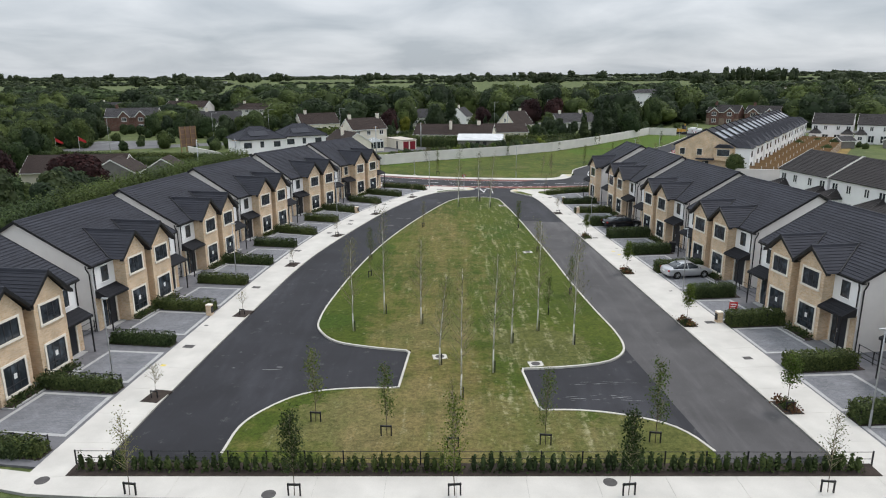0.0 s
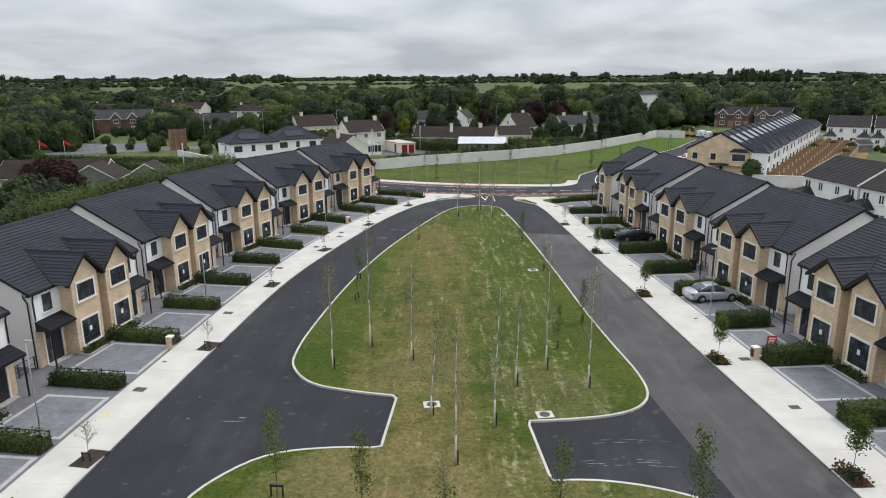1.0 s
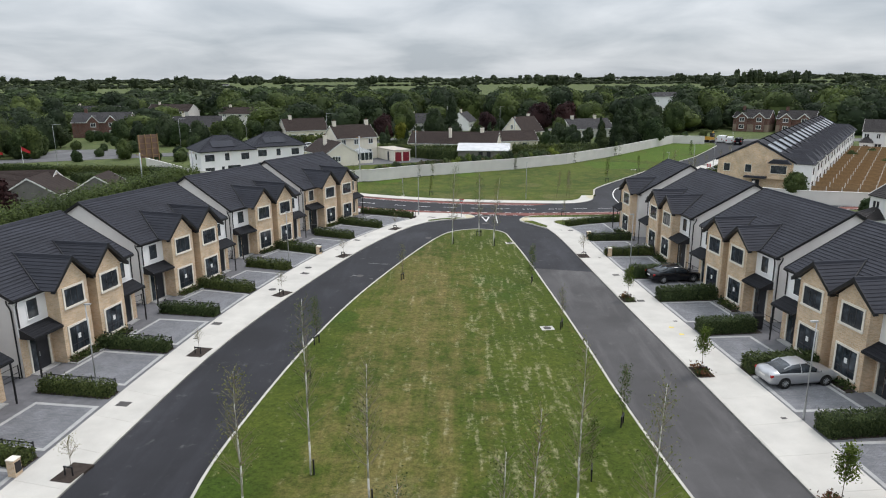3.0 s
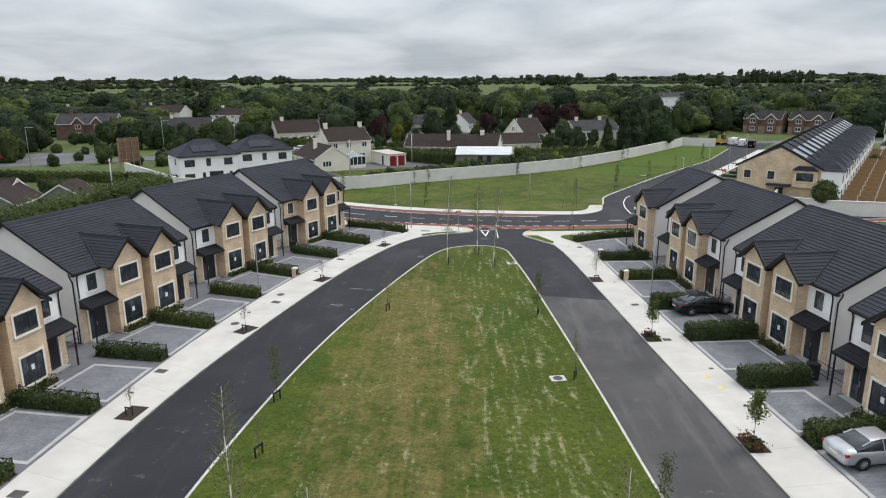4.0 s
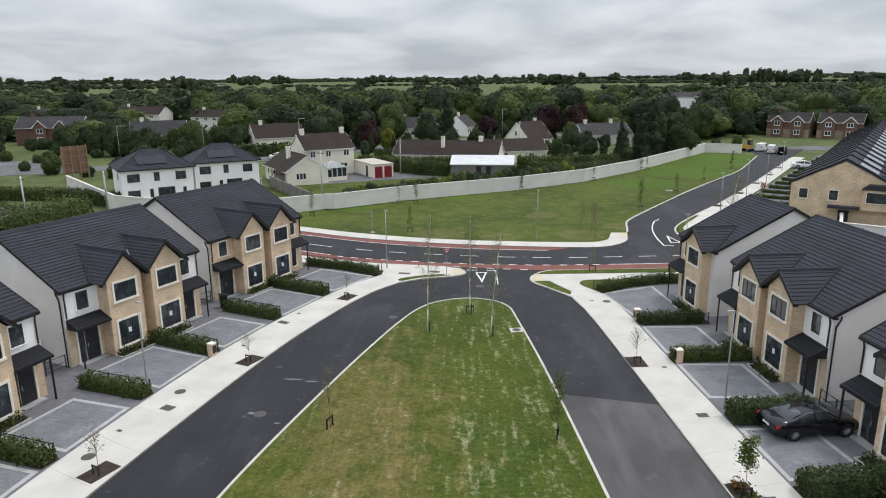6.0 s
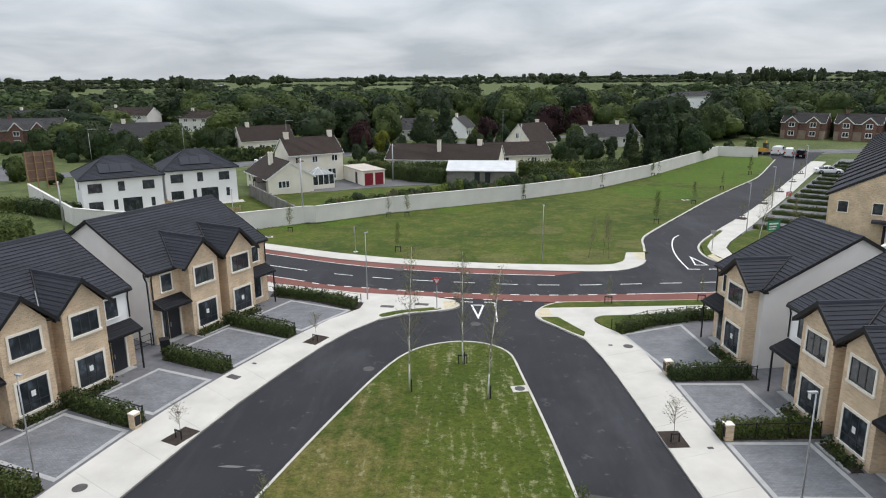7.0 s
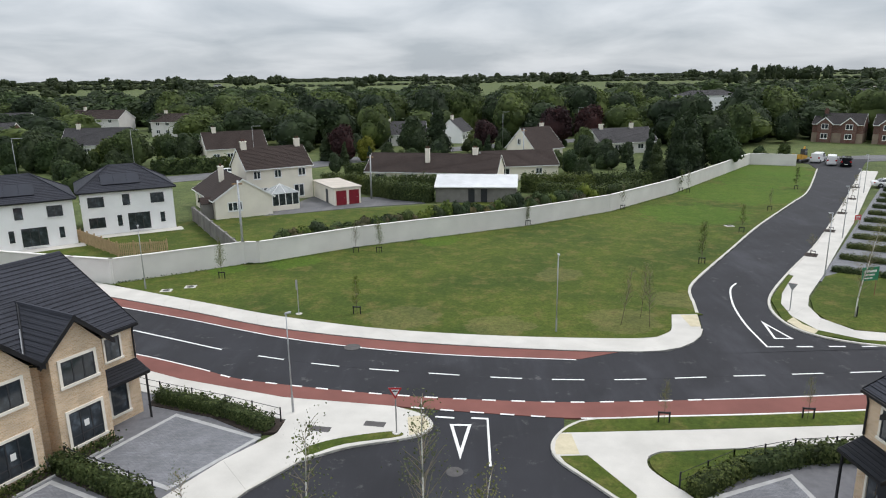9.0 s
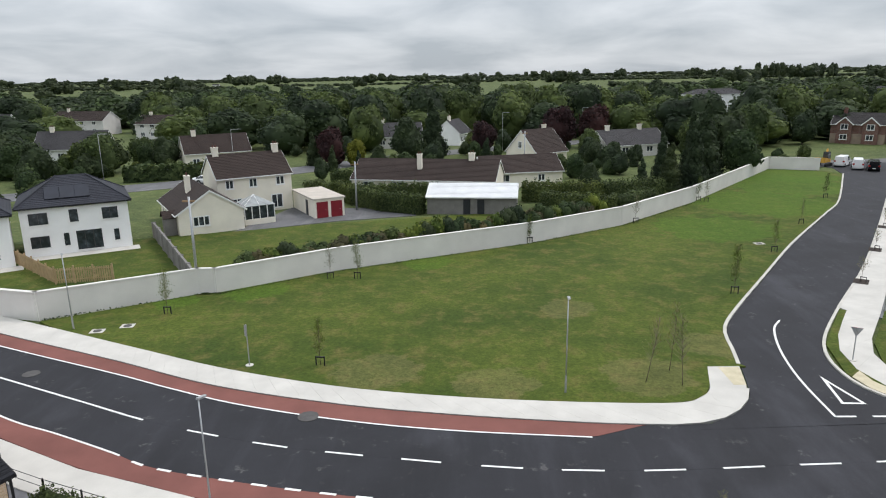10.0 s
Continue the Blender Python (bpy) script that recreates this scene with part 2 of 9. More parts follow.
M = {}
M["asphalt"] = asphalt("new_asphalt", (0.021, 0.0215, 0.026))
M["asphalt_old"] = asphalt("worn_asphalt", (0.072, 0.069, 0.070))
M["asphalt_far"] = asphalt("public_road_asphalt", (0.12, 0.12, 0.125))
M["lawn"] = grass("island_lawn", (0.070, 0.091, 0.014), (0.176, 0.136, 0.058), (0.042, 0.068, 0.009), 0.60, True, [(0.0, -0.06), (0.10, -0.08), (0.22, 0.06), (0.38, 0.135), (0.52, 0.10), (0.64, -0.015), (0.84, -0.08), (1.0, -0.05)], ((-3.0, 34.5, 7.0), (4.5, 32.5, 7.0), (11.0, 32.5, 5.0), (7.0, 44.5, 5.5), (-1.0, 47.0, 5.5), (-5.5, 33.0, 5.0)), ((5.3, 82.0, 2.6), (5.7, 77.5, 2.2), (-6.9, 72.5, 2.0), (-8.6, 49.5, 2.4), (7.4, 80.0, 1.8)))
M["green"] = grass("open_green_grass", (0.080, 0.106, 0.018), (0.150, 0.120, 0.046), (0.042, 0.068, 0.012), 0.56, False, None, ((15.2, 138.2, 3.2), (18.0, 126.5, 4.0), (23.5, 131.0, 3.0), (2.0, 127.3, 4.0), (9.0, 125.4, 3.5)), ((58, 194, 15), (48, 180, 14), (36, 165, 10), (62, 204, 12), (-10, 143.5, 4), (-16, 141, 3), (4, 152, 4)), (0.066, 0.126, 0.013), 0.7)
M["field"] = grass("pasture", (0.105, 0.132, 0.050), (0.21, 0.195, 0.10), (0.066, 0.090, 0.036), 0.4, False)
M["concrete"] = plain("brushed_concrete", (0.545, 0.525, 0.485), 0.85, 0.10, 0.5, fine=18)
M["kerb"] = plain("concrete_kerb", (0.52, 0.50, 0.45), 0.85, 0.14, 0.9, fine=20)
M["tactile"] = plain("buff_tactile_paving", (0.54, 0.48, 0.34), 0.85, 0.12, 2.0, fine=14, bumps=0.5)
M["red"] = plain("red_cycle_surface", (0.20, 0.078, 0.064), 0.85, 0.15, 0.4, fine=24)
M["paint"] = plain("white_road_paint", (0.78, 0.78, 0.76), 0.7, 0.10, 1.5, fine=12)
M["scuff"] = asphalt("dusty_scuff", (0.16, 0.16, 0.16))
M["yellow"] = plain("yellow_spray_mark", (0.75, 0.60, 0.12), 0.8, 0.15, 4.0)
M["sett"] = brick("grey_block_paving", (0.17, 0.175, 0.19), (0.225, 0.23, 0.245), (0.10, 0.10, 0.105), (0.2, 0.1), 0.006, 0.85, "xy")
M["sett_light"] = plain("light_border_setts", (0.40, 0.40, 0.395), 0.85, 0.12, 2.0, fine=9)
M["sett_dark"] = plain("dark_edge_setts", (0.15, 0.15, 0.16), 0.85, 0.15, 2.0, fine=9)
M["soil"] = plain("bark_mulch_soil", (0.045, 0.034, 0.028), 0.95, 0.35, 4.0, fine=12, bumps=0.6)
M["iron"] = plain("cast_iron_cover", (0.085, 0.080, 0.078), 0.7, 0.2, 4.0, fine=30)
M["black"] = plain("black_painted_metal", (0.018, 0.018, 0.020), 0.5, 0.2, 4.0)
M["trim"] = plain("black_fascia", (0.016, 0.016, 0.018), 0.45, 0.2, 2.0)
M["galv"] = plain("galvanised_steel", (0.42, 0.43, 0.44), 0.45, 0.12, 3.0, metal=0.6)
M["render"] = plain("grey_render", (0.70, 0.675, 0.655), 0.9, 0.07, 0.5, fine=30)
M["render_white"] = plain("white_render", (0.86, 0.855, 0.85), 0.88, 0.05, 0.5, fine=30)
M["brick"] = brick("buff_brick", (0.53, 0.362, 0.215), (0.72, 0.53, 0.345), (0.68, 0.58, 0.46))
M["brick_red"] = brick("red_brick", (0.135, 0.058, 0.045), (0.18, 0.08, 0.06), (0.19, 0.15, 0.13))
M["stone"] = plain("cream_cast_surround", (0.80, 0.75, 0.66), 0.8, 0.06, 2.0)
M["roof"] = tile_mat("charcoal_roof_tile", (0.034, 0.036, 0.045))
M["canopy"] = tile_mat("dark_canopy_tile", (0.017, 0.018, 0.022))
M["roof_dark"] = tile_mat("dark_brown_grey_tile", (0.034, 0.031, 0.031))
M["roof_brown"] = tile_mat("brown_roof_tile", (0.040, 0.028, 0.024))
M["roof_grey"] = tile_mat("weathered_grey_tile", (0.055, 0.053, 0.055))
M["roof_red"] = tile_mat("red_clay_tile", (0.11, 0.05, 0.038))
M["lead"] = plain("lead_flashing", (0.30, 0.31, 0.32), 0.5, 0.2, 3.0, metal=0.3)
M["glass"] = glass_mat("window_glass")
M["solar"] = plain("solar_panel_glass", (0.018, 0.020, 0.030), 0.42, 0.15, 1.0, spec=0.25, bumps=0)
# pale copy of the panel glass: the sky's reflection put into its colour
M["solar_pale"] = plain("sky_lit_panel_glass", (0.26, 0.29, 0.32), 0.3, 0.15, 0.8, spec=0.5, bumps=0)
M["frame"] = plain("dark_window_frame", (0.035, 0.036, 0.04), 0.5, 0.1, 3.0)
M["upvc"] = plain("white_upvc", (0.78, 0.78, 0.76), 0.45, 0.05, 2.0)
M["door"] = plain("dark_painted_door", (0.028, 0.030, 0.036), 0.45, 0.15, 3.0)
M["door_red"] = plain("red_painted_door", (0.22, 0.015, 0.025), 0.55, 0.15, 2.0)
M["cream"] = plain("cream_painted_render", (0.80, 0.745, 0.64), 0.88, 0.08, 0.4, fine=25)
M["wallwhite"] = plain("white_boundary_render", (0.70, 0.675, 0.64), 0.88, 0.08, 0.35, fine=20)
M["block"] = plain("grey_blockwork", (0.20, 0.19, 0.18), 0.9, 0.18, 1.0, fine=10)
M["pebble"] = plain("brown_pebbledash", (0.30, 0.235, 0.18), 0.9, 0.15, 1.0, fine=25)
M["roof_felt"] = plain("pale_roof_felt", (0.52, 0.47, 0.41), 0.9, 0.12, 0.6)
M["joint"] = plain("paving_joint", (0.27, 0.265, 0.25), 0.9, 0.1, 2.0)
M["capping"] = plain("wall_capping", (0.70, 0.68, 0.64), 0.85, 0.08, 1.0)
M["sheet"] = plain("white_sheet_roof", (0.72, 0.73, 0.74), 0.6, 0.08, 0.6)
M["polycarb"] = plain("cloudy_roof_sheet", (0.34, 0.36, 0.36), 0.35, 0.15, 1.5, spec=0.5, bumps=0)
M["timber"] = plain("weathered_timber", (0.30, 0.19, 0.10), 0.85, 0.2, 2.0, fine=14)
M["timber_new"] = plain("new_fence_timber", (0.42, 0.30, 0.17), 0.85, 0.18, 2.0, fine=14)
M["hoarding"] = plain("hoarding_back", (0.20, 0.125, 0.10), 0.85, 0.2, 0.8)
M["bark_white"] = plain("birch_bark", (0.62, 0.60, 0.55), 0.85, 0.25, 6.0, fine=20)
M["bark"] = plain("tree_bark", (0.11, 0.085, 0.06), 0.9, 0.3, 4.0, fine=18)
M["leaf"] = leafy("broadleaf_foliage", [(0.0, (0.039, 0.062, 0.026)), (0.5, (0.060, 0.091, 0.037)), (1.0, (0.088, 0.126, 0.050))])
M["leaf_dark"] = leafy("dark_foliage", [(0.0, (0.024, 0.039, 0.020)), (0.5, (0.038, 0.058, 0.029)), (1.0, (0.055, 0.080, 0.039))])
M["leaf_light"] = leafy("light_foliage", [(0.0, (0.058, 0.083, 0.026)), (0.5, (0.080, 0.110, 0.035)), (1.0, (0.105, 0.136, 0.047))])
# greyer, bluer green: distance haze put into the hedgerows' colour
M["leaf_hazed"] = leafy("hazed_hedgerow_foliage", [(0.0, (0.036, 0.052, 0.031)), (0.5, (0.050, 0.070, 0.042)), (1.0, (0.068, 0.090, 0.055))])
M["leaf_yellow"] = leafy("golden_foliage", [(0.0, (0.14, 0.14, 0.015)), (0.5, (0.24, 0.23, 0.03)), (1.0, (0.33, 0.31, 0.05))])
M["leaf_purple"] = leafy("copper_foliage", [(0.0, (0.018, 0.008, 0.010)), (0.5, (0.035, 0.014, 0.017)), (1.0, (0.060, 0.024, 0.026))])
M["leaf_birch"] = leafy("birch_leaves", [(0.0, (0.10, 0.12, 0.045)), (0.5, (0.16, 0.18, 0.07)), (1.0, (0.25, 0.25, 0.12))])
M["leaf_hedge"] = leafy("hedge_leaves", [(0.0, (0.028, 0.044, 0.016)), (0.5, (0.062, 0.090, 0.030)), (1.0, (0.125, 0.155, 0.060))])
M["leaf_row"] = leafy("planted_row_leaves", [(0.0, (0.020, 0.034, 0.012)), (0.5, (0.042, 0.066, 0.022)), (1.0, (0.085, 0.115, 0.042))])
M["leaf_olive"] = leafy("olive_brown_leaves", [(0.0, (0.055, 0.050, 0.026)), (0.5, (0.085, 0.080, 0.040)), (1.0, (0.13, 0.115, 0.06))])
M["leaf_rust"] = leafy("red_shrub_leaves", [(0.0, (0.08, 0.03, 0.02)), (0.5, (0.16, 0.07, 0.04)), (1.0, (0.20, 0.12, 0.06))])
M["leaf_lime"] = leafy("fresh_green_leaves", [(0.0, (0.055, 0.090, 0.016)), (0.5, (0.10, 0.150, 0.028)), (1.0, (0.17, 0.215, 0.05))])
M["twig"] = plain("thin_twigs", (0.25, 0.21, 0.15), 0.9, 0.2, 4.0)
M["straw"] = grass("dry_straw_field", (0.30, 0.22, 0.09), (0.36, 0.28, 0.13), (0.22, 0.15, 0.055), 0.5, False)
M["silver"] = plain("silver_car_paint", (0.50, 0.51, 0.53), 0.28, 0.03, 1.0, metal=0.6, spec=0.6, bumps=0)
M["carblack"] = plain("black_car_paint", (0.006, 0.0065, 0.009), 0.14, 0.05, 1.0, spec=0.45, bumps=0)
M["carwhite"] = plain("white_van_paint", (0.72, 0.72, 0.72), 0.35, 0.03, 1.0, spec=0.5, bumps=0)
M["rubber"] = plain("tyre_rubber", (0.02, 0.02, 0.02), 0.85, 0.1, 5.0)
M["alloy"] = plain("alloy_rim", (0.45, 0.46, 0.47), 0.35, 0.05, 5.0, metal=0.8)
M["lamp_red"] = plain("red_tail_lens", (0.35, 0.02, 0.02), 0.25, 0.05, 5.0)
M["lamp_clear"] = plain("clear_lamp_lens", (0.65, 0.66, 0.68), 0.2, 0.05, 5.0)
M["sign_red"] = plain("red_sign", (0.50, 0.03, 0.035), 0.6, 0.05, 3.0)
M["sign_green"] = plain("green_sign", (0.03, 0.22, 0.12), 0.6, 0.05, 3.0)
M["orange"] = plain("orange_digger_paint", (0.55, 0.30, 0.05), 0.5, 0.1, 3.0)


# ---- mesh helpers ----
def mesh_of(name, verts, faces, mat, smooth=False):
    me = bpy.data.meshes.new(name)
    me.from_pydata([tuple(v) for v in verts], [], faces)
    me.materials.append(mat)
    if smooth:
        me.polygons.foreach_set("use_smooth", [True] * len(me.polygons))
    me.update()
    return me


class Geo:
    """Collects faces of one part."""

    def __init__(self):
        self.v, self.f = [], []

    def add(self, verts, faces):
        n = len(self.v)
        self.v += [tuple(p) for p in verts]
        self.f += [tuple(i + n for i in f) for f in faces]
        return self

    def box(self, x0, x1, y0, y1, z0, z1):
        return self.add([(x0, y0, z0), (x1, y0, z0), (x1, y1, z0), (x0, y1, z0), (x0, y0, z1), (x1, y0, z1), (x1, y1, z1), (x0, y1, z1)],
                        [(3, 2, 1, 0), (4, 5, 6, 7), (0, 1, 5, 4), (1, 2, 6, 5), (2, 3, 7, 6), (3, 0, 4, 7)])

    def prism(self, pts, axis, a, b):
        """A closed outline in two axes, drawn out along the third (axis 0, 1 or 2) from a to b."""
        def put(p, h):
            q = list(p)
            q.insert(axis, h)
            return q
        n = len(pts)
        area = sum(pts[i][0] * pts[(i + 1) % n][1] - pts[(i + 1) % n][0] * pts[i][1] for i in range(n))
        if (area < 0) != (axis == 1):
            pts = pts[::-1]
        if b < a:
            a, b = b, a
        vs = [put(p, a) for p in pts] + [put(p, b) for p in pts]
        fs = [tuple(range(n))[::-1], tuple(range(n, 2 * n))]
        fs += [(i, (i + 1) % n, n + (i + 1) % n, n + i) for i in range(n)]
        return self.add(vs, fs)

    def tube(self, a, b, r0, r1=None, sides=8, cap=True):
        a, b = Vector(a), Vector(b)
        r1 = r0 if r1 is None else r1
        d = (b - a).normalized()
        s = d.cross(Vector((0, 0, 1)) if abs(d.z) < 0.9 else Vector((1, 0, 0))).normalized()
        t = d.cross(s)
        vs = []
        for c, r in ((a, r0), (b, r1)):
            for i in range(sides):
                w = 2 * math.pi * i / sides
                vs.append(c + (s * math.cos(w) + t * math.sin(w)) * r)
        fs = [(i, i + sides, (i + 1) % sides + sides, (i + 1) % sides) for i in range(sides)]
        if cap:
            fs += [tuple(range(sides)), tuple(range(2 * sides - 1, sides - 1, -1))]
        return self.add(vs, fs)

    def mesh(self, name, mat, smooth=False):
        return mesh_of(name, self.v, self.f, mat, smooth)


def part(name, geo, mat, parent, label="", smooth=False):
    ob = new(name, geo.mesh(name, mat, smooth))
    ob.parent = parent
    if label:
        tagged(ob, label)
    return ob


def thing(name, label, category, group="", kind="", m=None):
    ob = tagged(new(name), label, category, group, kind)
    if m is not None:
        ob.matrix_basis = m
    return ob


def solid(name, geo, mat, label, category, kind="", group="", m=None, smooth=False):
    ob = tagged(new(name, geo.mesh(name, mat, smooth)), label, category, group, kind)
    if m is not None:
        ob.matrix_basis = m
    return ob


def curve(pts, n=6, closed=False):
    """A smooth line through points of the plan."""
    P = [Vector((*p, 0)) for p in pts]
    out = []
    N = len(P)
    for i in range(N if closed else N - 1):
        p1, p2 = P[i], P[(i + 1) % N]
        p0 = P[i - 1] if (closed or i > 0) else p1 * 2 - p2
        p3 = P[(i + 2) % N] if (closed or i + 2 < N) else p2 * 2 - p1
        for k in range(n):
            t = k / n
            q = 0.5 * (2 * p1 + (p2 - p0) * t + (2 * p0 - 5 * p1 + 4 * p2 - p3) * t * t + (3 * p1 - p0 - 3 * p2 + p3) * t ** 3)
            out.append((q.x, q.y))
    if not closed:
        out.append(tuple(pts[-1]))
    return out


def evenly(pts, n):
    """n + 1 points at even steps along a line."""
    P = np.array(pts, float)
    s = np.concatenate([[0], np.cumsum(np.hypot(*np.diff(P, axis=0).T))])
    w = np.linspace(0, s[-1], n + 1)
    return list(zip(np.interp(w, s, P[:, 0]).tolist(), np.interp(w, s, P[:, 1]).tolist()))


def shifted(pts, d):
    """The line moved d metres to its left."""
    P = np.array(pts, float)
    g = np.gradient(P, axis=0)
    g /= np.hypot(g[:, 0], g[:, 1])[:, None] + 1e-9
    return list(zip((P[:, 0] - g[:, 1] * d).tolist(), (P[:, 1] + g[:, 0] * d).tolist()))


def plate(outline, z0, z1):
    """A level slab of any outline, from z0 up to z1."""
    bm = bmesh.new()
    vs = [bm.verts.new((x, y, z1)) for x, y in outline]
    f = bm.faces.new(vs)
    bm.normal_update()
    if f.normal.z < 0:
        f.normal_flip()
    ex = bmesh.ops.extrude_face_region(bm, geom=[f])
    low = [v for v in ex["geom"] if isinstance(v, bmesh.types.BMVert)]
    for v in low:
        v.co.z = z0
    bmesh.ops.triangulate(bm, faces=[q for q in bm.faces if len(q.verts) > 4])
    bmesh.ops.recalc_face_normals(bm, faces=bm.faces)
    g = Geo()
    bm.verts.index_update()
    g.add([v.co for v in bm.verts], [tuple(v.index for v in q.verts) for q in bm.faces])
    bm.free()
    return g


def band(a, b, z0, z1):
    """A slab between two lines with as many points each."""
    g = Geo()
    n = len(a)
    vs = [(*p, z1) for p in a] + [(*p, z1) for p in b] + [(*p, z0) for p in a] + [(*p, z0) for p in b]
    fs = []
    for i in range(n - 1):
        fs += [(i, i + 1, n + i + 1, n + i), (2 * n + i, 2 * n + i + 1, i + 1, i), (n + i, n + i + 1, 3 * n + i + 1, 3 * n + i)]
    fs += [(0, n, 3 * n, 2 * n), (n - 1, 3 * n - 1, 4 * n - 1, 2 * n - 1)]
    p, q, r = Vector(vs[0]), Vector(vs[1]), Vector(vs[n])
    if (q - p).cross(r - p).z < 0:
        fs = [f[::-1] for f in fs]
    return g.add(vs, fs)


def line_strip(pts, w, z0, z1):
    return band(shifted(pts, w / 2), shifted(pts, -w / 2), z0, z1)


# ---- the ground, out to the horizon ----
def ground_height(x, y):
    d = math.hypot(x, y - 60)
    k = min(1.0, max(0.0, (d - 420) / 1600))
    h = k * (9.5 + 6 * noise.noise((x / 900, y / 900, 3.1)) + 3 * noise.noise((x / 330, y / 330, 8.2)))
    return -0.06 + max(h, -0.06 if k == 0 else -4)


def build_ground():
    rings = [0, 60, 120, 200, 300, 400, 500, 620, 760, 920, 1100, 1300, 1550, 1850, 2200, 2600, 3100, 3700, 4500]
    seg = 96
    g = Geo()
    vs = [(0, 60, -0.06)]
    for r in rings[1:]:
        for i in range(seg):
            w = 2 * math.pi * i / seg
            x, y = r * math.cos(w), 60 + r * math.sin(w)
            vs.append((x, y, ground_height(x, y)))
    fs = [(0, 1 + i, 1 + (i + 1) % seg) for i in range(seg)]
    for k in range(len(rings) - 2):
        a, b = 1 + k * seg, 1 + (k + 1) * seg
        fs += [(a + i, b + i, b + (i + 1) % seg, a + (i + 1) % seg) for i in range(seg)]
    g.add(vs, fs)
    solid("ground", g, M["field"], "rolling green countryside reaching the horizon", "ground", "structure", smooth=True)


build_ground()

# ---- roads ----
FAR_KERB = curve([(-34, 138.4), (-25.6, 134.1), (-15, 129.3), (-7.3, 125.6), (0.5, 123.2), (6.6, 122), (12.5, 121.2), (16, 120.9), (19, 120.9), (21.2, 121.8), (22.9, 123.8),
                  (23.6, 126), (24.6, 130.2), (25.3, 133.4), (27.1, 136.8), (34.0, 147.0), (41.6, 158.1), (52.4, 172.5), (58.8, 181.4), (72.2, 205)])
NEAR_KERB = curve([(-34, 129.6), (-25, 124.5), (-16, 119.8), (-10.5, 117.1), (-6.8, 115.8), (-3.7, 114.7), (2.7, 113.6), (7.5, 112.8), (12.6, 112.2), (17.1, 112.4), (21.6, 112.6), (27.1, 113), (45, 114.6), (90, 120)])
RED_NEAR = curve([(-34, 131.7), (-25, 126.6), (-17.4, 122), (-13.4, 120.2), (-9.6, 118.4), (-7.1, 117.1), (-2, 115.8), (2.6, 114.9), (7.4, 114.3), (12, 114), (15.1, 114.05), (19.7, 114.25), (27.7, 114.8), (45, 116.4), (90, 121.8)])
RED_FAR = curve([(-34, 136.6), (-24, 131.8), (-14.1, 127.4), (-9.7, 125.3), (-5.1, 123.3), (0.9, 121.5), (6.7, 120.4), (13.6, 119.7)])
CENTRE = curve([(-34, 133.3), (-24, 128.45), (-20.9, 126.95), (-14.2, 123.8), (-8.7, 121.25), (-3.1, 119.35), (0.65, 118.47), (4.4, 117.83), (8.1, 117.25), (11.7, 116.9), (15.4, 116.83), (19, 117.02), (22.5, 117.28), (26, 117.5), (45, 119), (90, 124.5)])
SIDE_RIGHT = curve([(90, 129.5), (60, 124.2), (40, 121.2), (34, 121.5), (30.4, 123.5), (29.4, 126.6), (30.6, 131.2), (35.3, 138.2), (42.9, 148.4), (52.4, 162.4), (62.8, 178.2), (80.5, 205.5)])

ISLAND = [(-10.9, 30.2)] + curve([(-10.9, 30.5), (-10.7, 33.6), (-9.2, 36.1), (-7.5, 37.3), (-5, 37.75), (-2.5, 37.75)], 5) + \
    curve([(-2.1, 43.6), (-5, 44.3), (-7.6, 45.4), (-9.15, 47.7), (-9.5, 50), (-9.4, 54.0), (-8.65, 62.0), (-7.6, 69.6), (-6.45, 75.8), (-5.2, 81.2), (-3.2, 88.6), (-1.5, 94.3), (-0.2, 98.2), (1.0, 101.0), (2.4, 102.7), (4.6, 103.6),
           (6.6, 103.2), (8.0, 101.7), (8.5, 98.5), (9.4, 90.2), (10.3, 78.9), (11.1, 67.6), (11.6, 59), (12.2, 51.8), (12.7, 47), (12.6, 44), (11.7, 42.3), (10.2, 41.4), (8, 40.9), (5.1, 40.6)], 4) + \
    curve([(5.6, 34.9), (7.8, 34.9), (10.1, 34.4), (12.2, 33.4), (13.2, 32.2), (13.8, 30.6)], 4) + [(13.8, 30.2)]
L_IN = curve([(-16.6, 28.5), (-16.3, 37), (-15.4, 51), (-14.2, 65.7), (-11.9, 78), (-8.7, 91), (-6.6, 97.6), (-3.7, 104.6), (-1.2, 108.1)])
L_OUT = curve([(-19.7, 28.5), (-19.3, 37), (-18.35, 50.7), (-17.2, 65), (-15.45, 77.7), (-12.5, 90.4), (-9.4, 99.0), (-6.4, 105.5), (-4.5, 108.8), (-3.0, 110.6)])
R_IN = curve([(19.6, 28.5), (19.1, 35.2), (18, 48.8), (17, 62.2), (15.9, 76.5), (14.9, 90.6), (14.2, 99.6), (13.5, 104)])
R_OUT = curve([(22.7, 28.5), (22.4, 35), (21.4, 48.6), (20.3, 62.2), (18.9, 76.5), (17.8, 90), (17.3, 98), (17.0, 101.8), (16.1, 105.2)])

loop = plate([(-16.9, 29.6)] + evenly(L_IN, 30)[1:] + [(1.1, 109.5), (3.4, 110.3), (4.2, 111), (4.1, 113.6), (11.8, 112.8), (11.5, 110.8), (11.0, 108.8), (11.4, 107.4), (12.9, 105.4)] + evenly(R_IN, 30)[::-1][:-1] + [(19.7, 29.6)], -0.3, 0.0)
solid("road_estate", loop, M["asphalt"], "dark new asphalt estate road looping round the lawn", "road", "structure")
